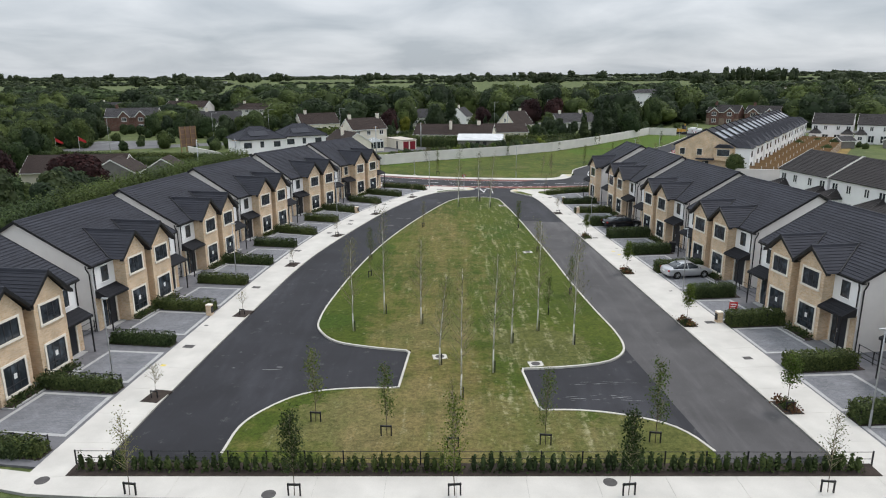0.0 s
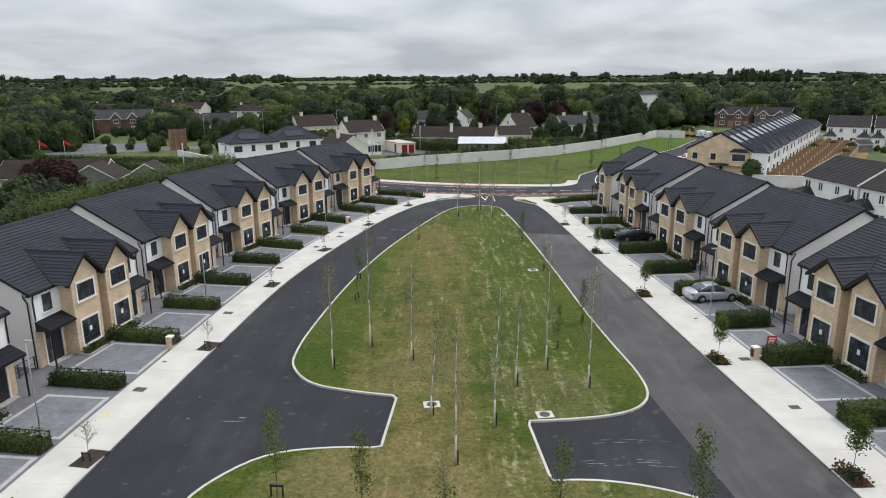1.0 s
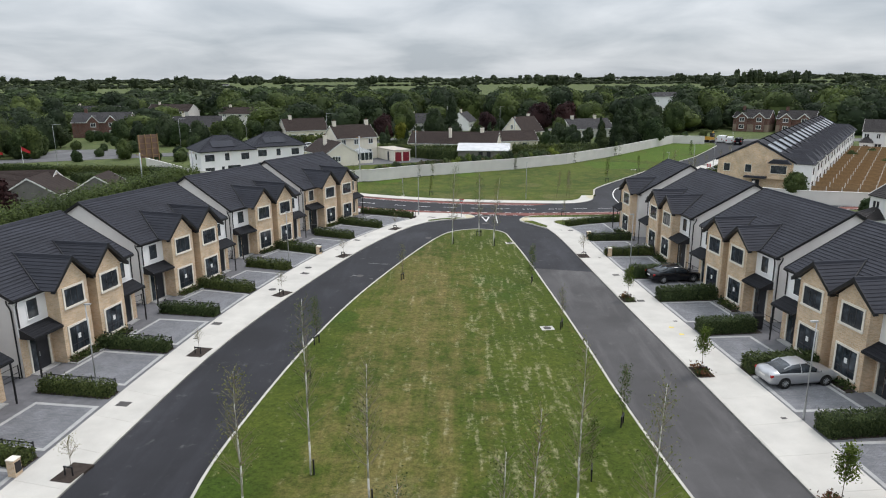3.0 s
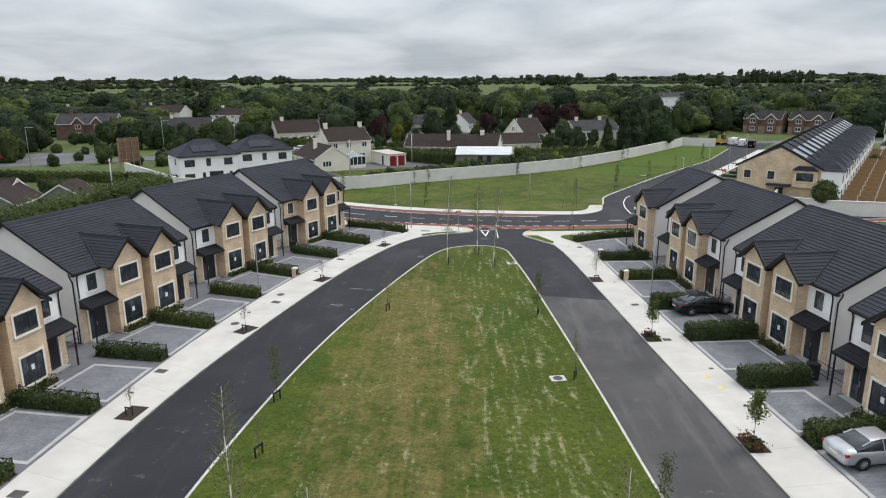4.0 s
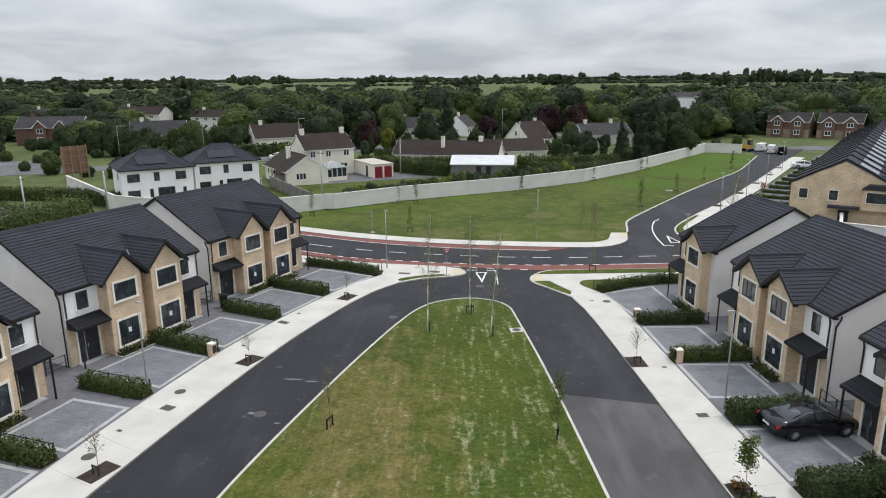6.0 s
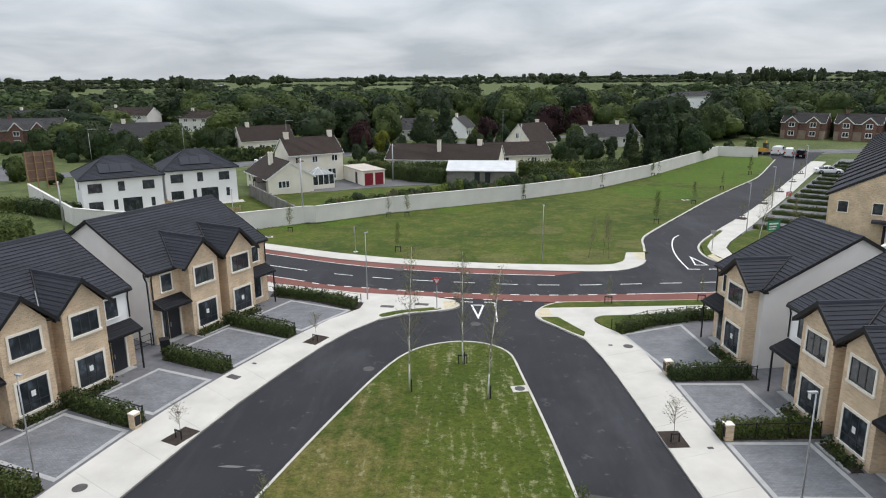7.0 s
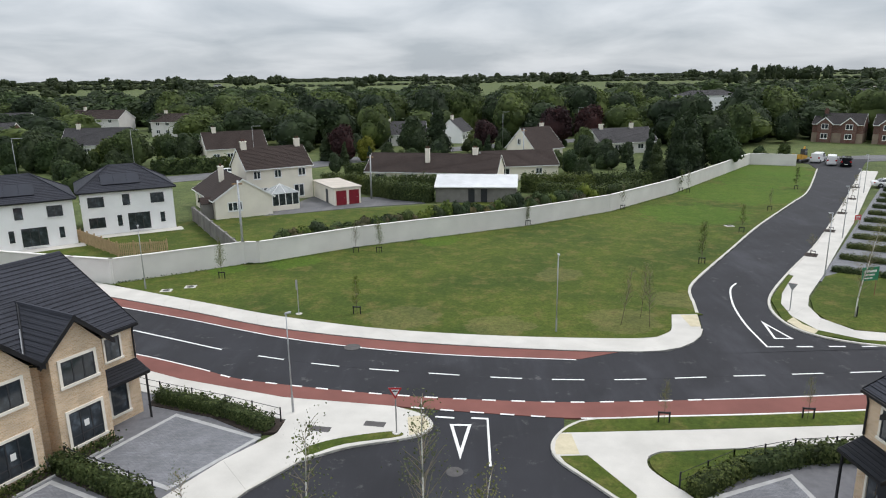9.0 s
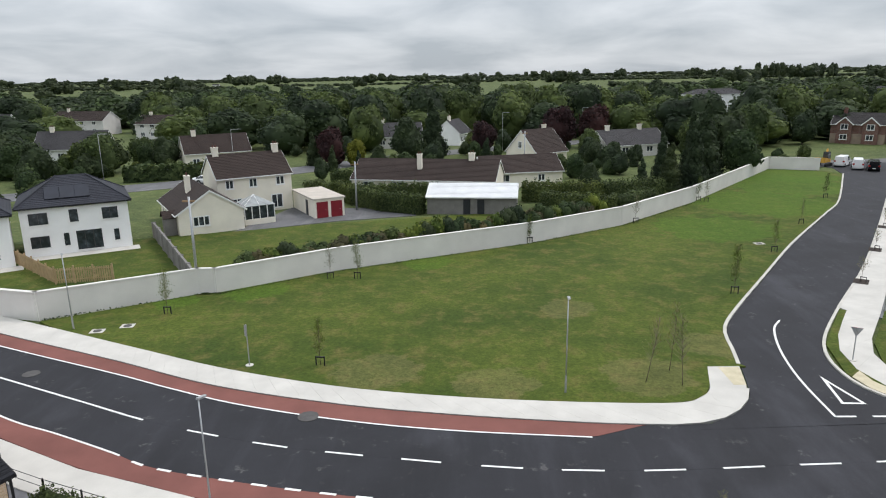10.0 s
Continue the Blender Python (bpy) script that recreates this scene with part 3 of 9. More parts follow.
patch = band([p for p in evenly(R_IN, 40) if 29.6 < p[1] < 86.5], evenly([(14.05, 29.7), (12.8, 43.2), (12.4, 52), (11.2, 67.6), (10.4, 78.9), (9.75, 86.5)], len([p for p in evenly(R_IN, 40) if 29.6 < p[1] < 86.5]) - 1), 0.001, 0.006)
solid("road_patch", patch, M["asphalt_old"], "older paler worn asphalt along one side of the loop", "road", "structure")
solid("road_main", band(evenly(RED_NEAR, 90), evenly(CENTRE, 90), -0.3, 0.008), M["asphalt"], "near lane of the dark asphalt distributor road", "road", "structure")
far_edge = [p for p in FAR_KERB if p[0] < 19.5 and p[1] < 175 and not (p[0] > 15 and p[1] > 121.2)] + [(30, 121.6), (45, 122.8), (90, 129)]
solid("road_main", band(evenly(CENTRE, 90), evenly(far_edge, 90), -0.3, 0.012), M["asphalt"], "far lane of the dark asphalt distributor road", "road", "structure")
side_l = [p for p in FAR_KERB if p[0] > 19.1]
side_r = [p for p in SIDE_RIGHT if p[0] < 41 or p[1] > 128][::1]
side_r = [p for p in side_r if not (p[0] > 36 and p[1] < 130)]
solid("road_side", band(evenly([(19.1, 120.4)] + side_l, 70), evenly([(36, 121.4)] + side_r, 70), -0.3, 0.016), M["asphalt"], "dark asphalt side road running past the open green", "road", "structure")
solid("road_red", band(evenly(NEAR_KERB, 90), evenly(RED_NEAR, 90), -0.3, 0.030), M["red"], "red surfaced cycle track beside the road", "cycle track", "structure")
far_red_k = [p for p in FAR_KERB if p[0] < 16.6 and p[1] < 175]
solid("road_red", band(evenly(RED_FAR + [(16.4, 120.85)], 80), evenly(far_red_k, 80), -0.3, 0.030), M["red"], "red surfaced cycle track tapering out at the junction", "cycle track", "structure")

# road markings


def marking(name, geo, label):
    solid(name, geo, M["paint"], label, "road marking", "structure")


def dashes(pts, first, length, period, w, z, name, label, until=1e9):
    P = np.array(pts, float)
    s = np.concatenate([[0], np.cumsum(np.hypot(*np.diff(P, axis=0).T))])
    at = lambda q: (float(np.interp(q, s, P[:, 0])), float(np.interp(q, s, P[:, 1])))
    q = first
    while q + length < min(s[-1], until):
        a, b = at(q), at(q + length)
        marking(name, line_strip([a, ((a[0] + b[0]) / 2, (a[1] + b[1]) / 2), b], w, z, z + 0.004), label)
        q += period


def along(pts, x):
    """Distance along a line where it passes x."""
    P = np.array(pts, float)
    s = np.concatenate([[0], np.cumsum(np.hypot(*np.diff(P, axis=0).T))])
    return float(np.interp(x, P[:, 0], s))


marking("centre_line", line_strip([p for p in CENTRE if -40 < p[0] < -8.7], 0.13, 0.013, 0.018), "solid white centre line on the road")
for x in [-6.82, -3.1, 0.65, 4.36, 8.08, 11.7, 15.36, 18.95] + [22.48 + 3.54 * i for i in range(11)]:
    dashes(CENTRE, along(CENTRE, x), 1.9, 9.0, 0.12, 0.014, "centre_dash", "white centre dash on the road", along(CENTRE, x) + 3.0)
marking("edge_line", line_strip([p for p in RED_FAR if p[0] > -60], 0.11, 0.031, 0.036), "white line edging the red cycle track")
marking("edge_line", line_strip([p for p in RED_NEAR if -60 < p[0] < -8.9], 0.11, 0.031, 0.036), "white line edging the red cycle track")
dashes(RED_NEAR, along(RED_NEAR, -8.3), 0.75, 1.62, 0.14, 0.032, "edge_dash", "short white dash edging the cycle track", along(RED_NEAR, 20))
marking("edge_line", line_strip([p for p in RED_NEAR if 19.6 < p[0] < 70], 0.11, 0.031, 0.036), "white line edging the red cycle track")
dashes(NEAR_KERB, along(NEAR_KERB, 3.6), 0.75, 1.62, 0.14, 0.032, "edge_dash", "short white dash across the junction mouth", along(NEAR_KERB, 11.8))
marking("edge_line", line_strip([p for p in NEAR_KERB if 12.3 < p[0] < 70], 0.12, 0.031, 0.036), "white line edging the red cycle track")
for a, b, w in (((4.95, 112.45), (5.95, 112.3), 0.16), ((6.85, 112.3), (7.75, 112.2), 0.16), ((7.7, 112.1), (7.65, 107.75), 0.11)):
    marking("stop_line", line_strip([a, ((a[0] + b[0]) / 2, (a[1] + b[1]) / 2), b], w, 0.001, 0.006), "white stop line at the junction mouth")


def triangle_ring(a, b, c, w, z):
    """A hollow painted triangle."""
    P = [Vector((*p, 0)) for p in (a, b, c)]
    ctr = sum(P, Vector()) / 3
    def inset(i):
        p, q, r = P[i], P[i - 1], P[(i + 1) % 3]
        d1, d2 = (q - p).normalized(), (r - p).normalized()
        ang = d1.angle(d2)
        return p + (d1 + d2).normalized() * (w / math.sin(ang / 2))
    I = [inset(i) for i in range(3)]
    g = Geo()
    vs = [(p.x, p.y, z) for p in P] + [(p.x, p.y, z) for p in I]
    fs = [(i, (i + 1) % 3, 3 + (i + 1) % 3, 3 + i) for i in range(3)]
    if (P[1] - P[0]).cross(P[2] - P[0]).z < 0:
        fs = [f[::-1] for f in fs]
    return g.add(vs, fs)


marking("yield_triangle", triangle_ring((5.72, 111.65), (6.85, 111.62), (6.25, 108.3), 0.16, 0.006), "hollow white yield triangle painted on the road")
marking("yield_triangle", triangle_ring((28.05, 126.5), (28.75, 123.0), (27.45, 123.05), 0.16, 0.022), "hollow white yield triangle painted on the road")
marking("turn_line", line_strip(curve([(29.9, 135.65), (28.75, 133.9), (27.5, 130.2), (26.7, 126), (26.38, 121.62)]), 0.14, 0.017, 0.022), "curved white line at the side road mouth")
for x in (26.4, 28.3, 30.4, 32.5, 34.4):
    marking("stop_line", line_strip([(x, 121.68), (x + 0.5, 121.68), (x + 1.05, 121.68)], 0.15, 0.017, 0.022), "white dash across the side road mouth")

# ---- kerbed lawns ----
solid("lawn_island", plate(ISLAND, -0.2, 0.10), M["lawn"], "mown island lawn with dry yellow streaks", "lawn", "structure")
isl = ISLAND[1:-1]
kerb_pts = evenly(isl, 260)
solid("kerb_island", band(kerb_pts, shifted(kerb_pts, 0.14), -0.2, 0.125), M["kerb"], "pale concrete kerb edging the island lawn", "kerb", "structure")

GREEN_EDGE = curve([(-34, 140.5), (-23.9, 135.8), (-14, 131), (-7.2, 127.8), (0.1, 125.3), (6.6, 124), (12.9, 123.3), (18.6, 123.1), (20.3, 123.8), (21.2, 125), (22, 127.7)])
GREEN_KERB = [p for p in FAR_KERB if p[1] > 127.8 and p[0] > 23]
WALL = [(-62, 163), (-50, 149.6), (-43.6, 142.6), (-39, 140.8), (-28.7, 138.0), (-24.6, 137.0), (-14.6, 143.0), (-13.2, 143.0), (-4.0, 149.6), (14.4, 159.2), (26, 167.4), (38.6, 180.9), (62.7, 212.4), (70.2, 209.5)]
solid("green_open", plate([p for p in GREEN_EDGE if p[0] > -23.5] + [(24.3, 127.7)] + GREEN_KERB + [(70.5, 209), (62.6, 212), (38.5, 180.5), (26, 167), (14.4, 158.8), (-4, 149.3), (-14.4, 142.7), (-24.2, 136.4)], -0.2, 0.10), M["green"], "broad open green of rough mown grass", "lawn", "structure")
gk = evenly(GREEN_KERB, 70)
solid("kerb_green", band(gk, shifted(gk, 0.22), -0.2, 0.125), M["kerb"], "pale concrete kerb round the open green", "kerb", "structure")


def paved(name, a, b, n, label, z=0.10, gap=0.005):
    """A footpath of cast bays with joints between them, between two lines of the plan."""
    A, B = evenly(a, n), evenly(b, n)
    base = solid(name, band(A, B, -0.2, z - 0.012), M["joint"], label, "footpath", "structure")
    for i in range(n):
        lerp = lambda p, q, t: (p[0] + (q[0] - p[0]) * t, p[1] + (q[1] - p[1]) * t)
        ln = math.hypot(A[i + 1][0] - A[i][0], A[i + 1][1] - A[i][1]) + 1e-6
        e = gap / ln
        quad_a = [lerp(A[i], A[i + 1], e), lerp(A[i], A[i + 1], 1 - e)]
        quad_b = [lerp(B[i], B[i + 1], e), lerp(B[i], B[i + 1], 1 - e)]
        ob = new("concrete_bay", band(quad_a, quad_b, z - 0.03, z).mesh("concrete_bay", M["concrete"]))
        ob.parent = base
    return base


paved("pavement_loop", L_IN, L_OUT, 27, "pale concrete footpath beside the estate road")
paved("pavement_loop", R_IN, R_OUT, 25, "pale concrete footpath beside the estate road")
paved("pavement_front", evenly([(-45, 31.5), (-24, 29.7), (-19.7, 28.9), (-18, 28.55), (30, 28.5), (60, 28.5)], 40), evenly([(-45, 28.6), (-24, 28.5), (-20.5, 27.6), (-18, 26.95), (30, 26.2), (60, 26.0)], 40), 32, "pale concrete footpath in front of the hedge", 0.094)
paved("pavement_green", [p for p in FAR_KERB if p[0] < 23.3 and p[1] < 175 and not (p[0] > 22 and p[1] > 126)], [p for p in GREEN_EDGE if p[1] < 125.5 or p[0] < 10], 44, "pale concrete footpath between road and green")
solid("pavement_corner", plate([(22.0, 127.7), (21.2, 125), (20.9, 123.6), (21.6, 122.3), (22.6, 123.4), (23.3, 125.2), (23.9, 127.7)], -0.2, 0.104), M["concrete"], "pale concrete corner of the footpath", "footpath", "structure")
solid("tactile_paving", plate([(22.6, 127.6), (22.6, 125.2), (23.3, 125.2), (23.85, 127.6)], 0.05, 0.108), M["tactile"], "buff tactile paving at the crossing", "paving", "structure")
# left junction corner
L_TIP = curve([(-1.2, 108.1), (-0.6, 108.5), (0.9, 109.3), (3.3, 110.0), (4.4, 110.5), (4.85, 111.2), (4.75, 111.9), (4.3, 112.6)], 4)
solid("pavement_corner", plate([(-3.0, 110.55)] + L_TIP + [(2.7, 113.45), (-3.7, 114.55), (-6.8, 115.65), (-10.5, 116.95), (-16, 119.65), (-25, 124.3), (-25.6, 122.9), (-16.4, 117.6), (-12.3, 115.4), (-10.8, 114.8), (-6.5, 113.2), (-2.9, 112.0)], -0.2, 0.102), M["concrete"], "pale concrete footpath at the junction", "footpath", "structure")
solid("tactile_paving", plate([(3.7, 110.35), (4.35, 110.65), (4.7, 111.2), (4.6, 111.85), (4.2, 112.4), (3.5, 112.2)], 0.05, 0.108), M["tactile"], "buff tactile paving at the crossing", "paving", "structure")
solid("verge_grass", plate(curve([(-0.9, 108.6), (-1.3, 109.1), (-0.3, 109.85), (1.4, 110.45), (3.0, 110.75), (3.25, 110.25), (0.6, 109.55)], 4, True), 0.05, 0.112), M["green"], "sliver of grass verge by the kerb", "verge", "structure")
solid("kerb_corner", band(evenly(L_TIP, 30), shifted(evenly(L_TIP, 30), 0.13), -0.2, 0.116), M["kerb"], "pale concrete kerb round the junction corner", "kerb", "structure")
# right junction corner
R_TIP = curve([(13.5, 104.0), (12.75, 105.2), (11.8, 106.6), (10.85, 108.0), (10.6, 109.0), (10.8, 109.95), (11.5, 111.05), (12.4, 111.8), (13.4, 112.08)], 4)
solid("pavement_corner", plate([(16.1, 105.2)] + R_TIP + [(17.1, 112.25), (21.6, 112.45), (27.1, 112.85), (45, 114.45), (45, 111.2), (24.3, 109.6), (20.3, 109.2)] + curve([(15.7, 108.85), (15.05, 108.4), (14.85, 107.5), (15.3, 106.5), (15.9, 105.6)], 4), -0.2, 0.102), M["concrete"], "pale concrete footpath at the junction", "footpath", "structure")
solid("verge_grass", plate([(11.3, 110.6), (11.75, 111.1), (12.5, 111.7), (13.4, 111.95), (17.1, 112.15), (21.6, 112.35), (27.1, 112.75), (45, 114.35), (45, 112.7), (25.1, 111.25), (18.6, 110.9)], 0.05, 0.115), M["green"], "grass verge strip beside the cycle track", "verge", "structure")
solid("tactile_paving", plate([(10.78, 108.6), (10.78, 109.1), (10.95, 109.85), (11.25, 110.5), (11.8, 110.5), (11.9, 108.6)], 0.05, 0.108), M["tactile"], "buff tactile paving at the crossing", "paving", "structure")
solid("verge_grass", plate([(10.95, 108.45), (12.25, 108.5), (13.75, 105.4), (13.5, 104.6), (12.9, 105.3), (11.95, 106.7), (11.1, 107.95)], 0.05, 0.115), M["green"], "wedge of grass verge by the kerb", "verge", "structure")
solid("verge_grass", plate(curve([(15.8, 105.9), (15.4, 106.5), (15.0, 107.5), (15.15, 108.35), (15.8, 108.75)], 4) + [(20.3, 109.1), (24.3, 109.5), (45, 111.1), (45, 109.9), (24.4, 108.2), (22.0, 107.95), (18.9, 106.95), (16.2, 105.3)], 0.02, 0.108), M["green"], "grass strip in front of the hedge", "verge", "structure")
solid("kerb_corner", band(evenly(R_TIP, 30), shifted(evenly(R_TIP, 30), -0.13), -0.2, 0.116), M["kerb"], "pale concrete kerb round the junction corner", "kerb", "structure")
# side road far corner and its footpath
SP = [p for p in SIDE_RIGHT if p[1] > 121.3 and p[0] < 79 and not (p[0] > 36 and p[1] < 130)]
SIDE_A = curve([(36, 122.0), (32.6, 122.9), (31.0, 124.6), (30.6, 127.4), (31.6, 131.2), (35.5, 137.3), (44.2, 149.8), (53.6, 163.8), (63.9, 179.2), (78.6, 202)])
SIDE_B = curve([(36.2, 123.6), (33.6, 124.3), (32.6, 126.0), (32.6, 128.3), (33.8, 131.3), (38.1, 137.4), (46.3, 149.4), (55.6, 163.0), (65.6, 178.2), (80.6, 200.8)])
paved("pavement_side", SIDE_A, SIDE_B, 34, "pale concrete footpath beside the side road")
paved("pavement_side", evenly([(36, 122.05), (45, 123.2), (60, 125.4), (90, 130.6)], 20), evenly([(36.2, 123.55), (45, 124.8), (60, 127.1), (90, 132.3)], 20), 16, "pale concrete footpath beside the main road", 0.098)
solid("verge_grass", plate([(36.0, 121.55), (33.9, 121.75), (30.6, 123.7), (29.65, 126.6), (30.8, 131.1), (35.2, 137.7), (35.7, 137.4), (31.7, 131.2), (30.7, 127.4), (31.1, 124.7), (32.7, 123.0), (36, 122.1)], -0.2, 0.092), M["green"], "grass verge between kerb and footpath", "verge", "structure")
solid("pavement_side", band(evenly([(35.4, 138.0), (43.0, 148.3), (52.5, 162.3), (62.9, 178.1), (78, 201.5)], 20), evenly([(35.6, 137.4), (44.2, 149.8), (53.6, 163.8), (63.9, 179.2), (78.4, 201.7)], 20), -0.2, 0.096), M["concrete"], "pale concrete strip at the kerb", "footpath", "structure")
solid("tactile_paving", plate([(29.75, 126.2), (30.6, 127.0), (30.6, 125.6), (31.1, 124.4), (30.5, 123.75), (29.95, 124.7)], 0.05, 0.106), M["tactile"], "buff tactile paving at the crossing", "paving", "structure")
solid("verge_grass", plate([(36.3, 123.7), (33.7, 124.45), (32.75, 126.1), (32.75, 128.3), (33.95, 131.2), (38.2, 137.2), (40.0, 138.3), (43.2, 136.4), (46.4, 131.8), (60, 129), (60, 127.2)], -0.2, 0.092), M["green"], "grass corner beside the terrace", "verge", "structure")
for nm, line, d, lab in (("kerb_loop", L_IN, 0.13, "pale concrete kerb at the footpath"), ("kerb_loop", R_IN, -0.13, "pale concrete kerb at the footpath"), ("kerb_side", SP, -0.2, "pale concrete kerb of the side road")):
    e = evenly(line, 90)
    solid(nm, band(shifted(e, d * 0.02), shifted(e, d), -0.2, 0.106), M["kerb"], lab, "kerb", "structure")


# ---- houses ----
def tiled_slope(geo, x0, x1, y0, z0, y1, z1, course=0.3, lip=0.035, thick=0.09):
    """One roof slope of overlapping tile courses, from the eave (y0, z0) up to the ridge (y1, z1)."""
    ln = math.hypot(y1 - y0, z1 - z0)
    n = max(2, round(ln / course))
    dy, dz = (y1 - y0) / n, (z1 - z0) / n
    s = 1 if y1 > y0 else -1
    ny, nz = -s * abs(z1 - z0) / ln, abs(y1 - y0) / ln
    prof = []
    for i in range(n):
        y, z = y0 + dy * i, z0 + dz * i
        prof += [(y + ny * lip, z + nz * lip), (y + dy, z + dz)]
    outline = [(y0 - ny * thick, z0 - nz * thick)] + [(y0, z0)] + prof + [(y1 - ny * thick, z1 - nz * thick)]
    m = len(outline)
    vs = [(x0, *p) for p in outline] + [(x1, *p) for p in outline]
    fs = [(i, i + 1, m + i + 1, m + i) for i in range(m - 1)] + [(m - 1, 0, m, 2 * m - 1)]
    if s > 0:
        fs = [f[::-1] for f in fs]
    fs += [tuple(range(m)) if s > 0 else tuple(range(m))[::-1], tuple(range(2 * m - 1, m - 1, -1)) if s > 0 else tuple(range(m, 2 * m))]
    geo.add(vs, fs)


def tri_slope(geo, a, b, c, d=None, lip=0.03, course=0.3):
    """A tiled slope with level courses between the eave a-b and the ridge c (or d-c): courses lie as stepped strips."""
    a, b, c = Vector(a), Vector(b), Vector(c)
    d = Vector(d) if d is not None else c
    ln = ((c + d) / 2 - (a + b) / 2).length
    n = max(2, round(ln / course))
    nrm = (b - a).cross(d - a).normalized()
    if nrm.z < 0:
        nrm = -nrm
    flip = (b - a).cross(d - a).z < 0
    vs = [a - nrm * 0.05, b - nrm * 0.05]
    for i in range(n):
        t0, t1 = i / n, (i + 1) / n
        vs += [a.lerp(d, t0) + nrm * lip, b.lerp(c, t0) + nrm * lip, a.lerp(d, t1), b.lerp(c, t1)]
    fs = [(2 * i, 2 * i + 1, 2 * i + 3, 2 * i + 2) for i in range(len(vs) // 2 - 1)]
    if flip:
        fs = [f[::-1] for f in fs]
    geo.add(vs, fs)
    return geo


def window_part(parent, x, z0, z1, w, y, face=1, surround=0.12, bars=3, sill=True, frame_mat="frame", trim_mat="stone", transom=0.0, axis="y", proud=0.05):
    """A window on a wall: cast surround, sill, frame with bars, and a pane for each bay. It faces +y (face 1), -y, or along x (axis 'x')."""
    def B(g, a0, a1, d0, d1, h0, h1):
        lo, hi = sorted((y + face * d0, y + face * d1))
        if axis == "y":
            g.box(a0, a1, lo, hi, h0, h1)
        else:
            g.box(lo, hi, a0, a1, h0, h1)
    x0, x1 = x - w / 2, x + w / 2
    fr = Geo()
    s = 0.12 if frame_mat == "upvc" else 0.055
    B(fr, x0, x1, 0.006, 0.035, z1 - s, z1)
    B(fr, x0, x1, 0.006, 0.035, z0, z0 + s)
    B(fr, x0, x0 + s, 0.006, 0.035, z0 + s, z1 - s)
    B(fr, x1 - s, x1, 0.006, 0.035, z0 + s, z1 - s)
    for i in range(1, bars):
        c = x0 + w * i / bars
        B(fr, c - s * 0.5, c + s * 0.5, 0.006, 0.033, z0 + s, z1 - s)
    if transom:
        h = z0 + (z1 - z0) * transom
        B(fr, x0 + s, x1 - s, 0.006, 0.031, h - s / 2, h + s / 2)
    win = part("window", fr, M[frame_mat], parent)
    if surround:
        su = Geo()
        B(su, x0 - surround, x1 + surround, 0.0, proud, z1, z1 + surround)
        B(su, x0 - surround, x0, 0.0, proud, z0, z1)
        B(su, x1, x1 + surround, 0.0, proud, z0, z1)
        if sill:
            B(su, x0 - surround - 0.03, x1 + surround + 0.03, 0.0, proud + 0.05, z0 - surround, z0)
        part("surround", su, M[trim_mat], win, "cream cast stone surround" if trim_mat == "stone" else "")
    elif sill:
        su = Geo()
        B(su, x0 - 0.06, x1 + 0.06, 0.0, 0.09, z0 - 0.07, z0)
        part("sill", su, M["upvc"], win)
    for i in range(bars):
        gl = Geo()
        a, b = x0 + w * i / bars, x0 + w * (i + 1) / bars
        B(gl, a + s * 0.4, b - s * 0.4, 0.004, 0.018, z0 + s * 0.5, z1 - s * 0.5)
        part("pane", gl, M["glass"], win)
    return win


def pipe(parent, pts, r=0.045, mat="trim"):
    g = Geo()
    for a, b in zip(pts, pts[1:]):
        g.tube(a, b, r, sides=8)
    return part("downpipe", g, M[mat], parent, "black rainwater downpipe")


EAVE, RIDGE, HALF, DEEP = 5.15, 8.3, 5.55, 11.6


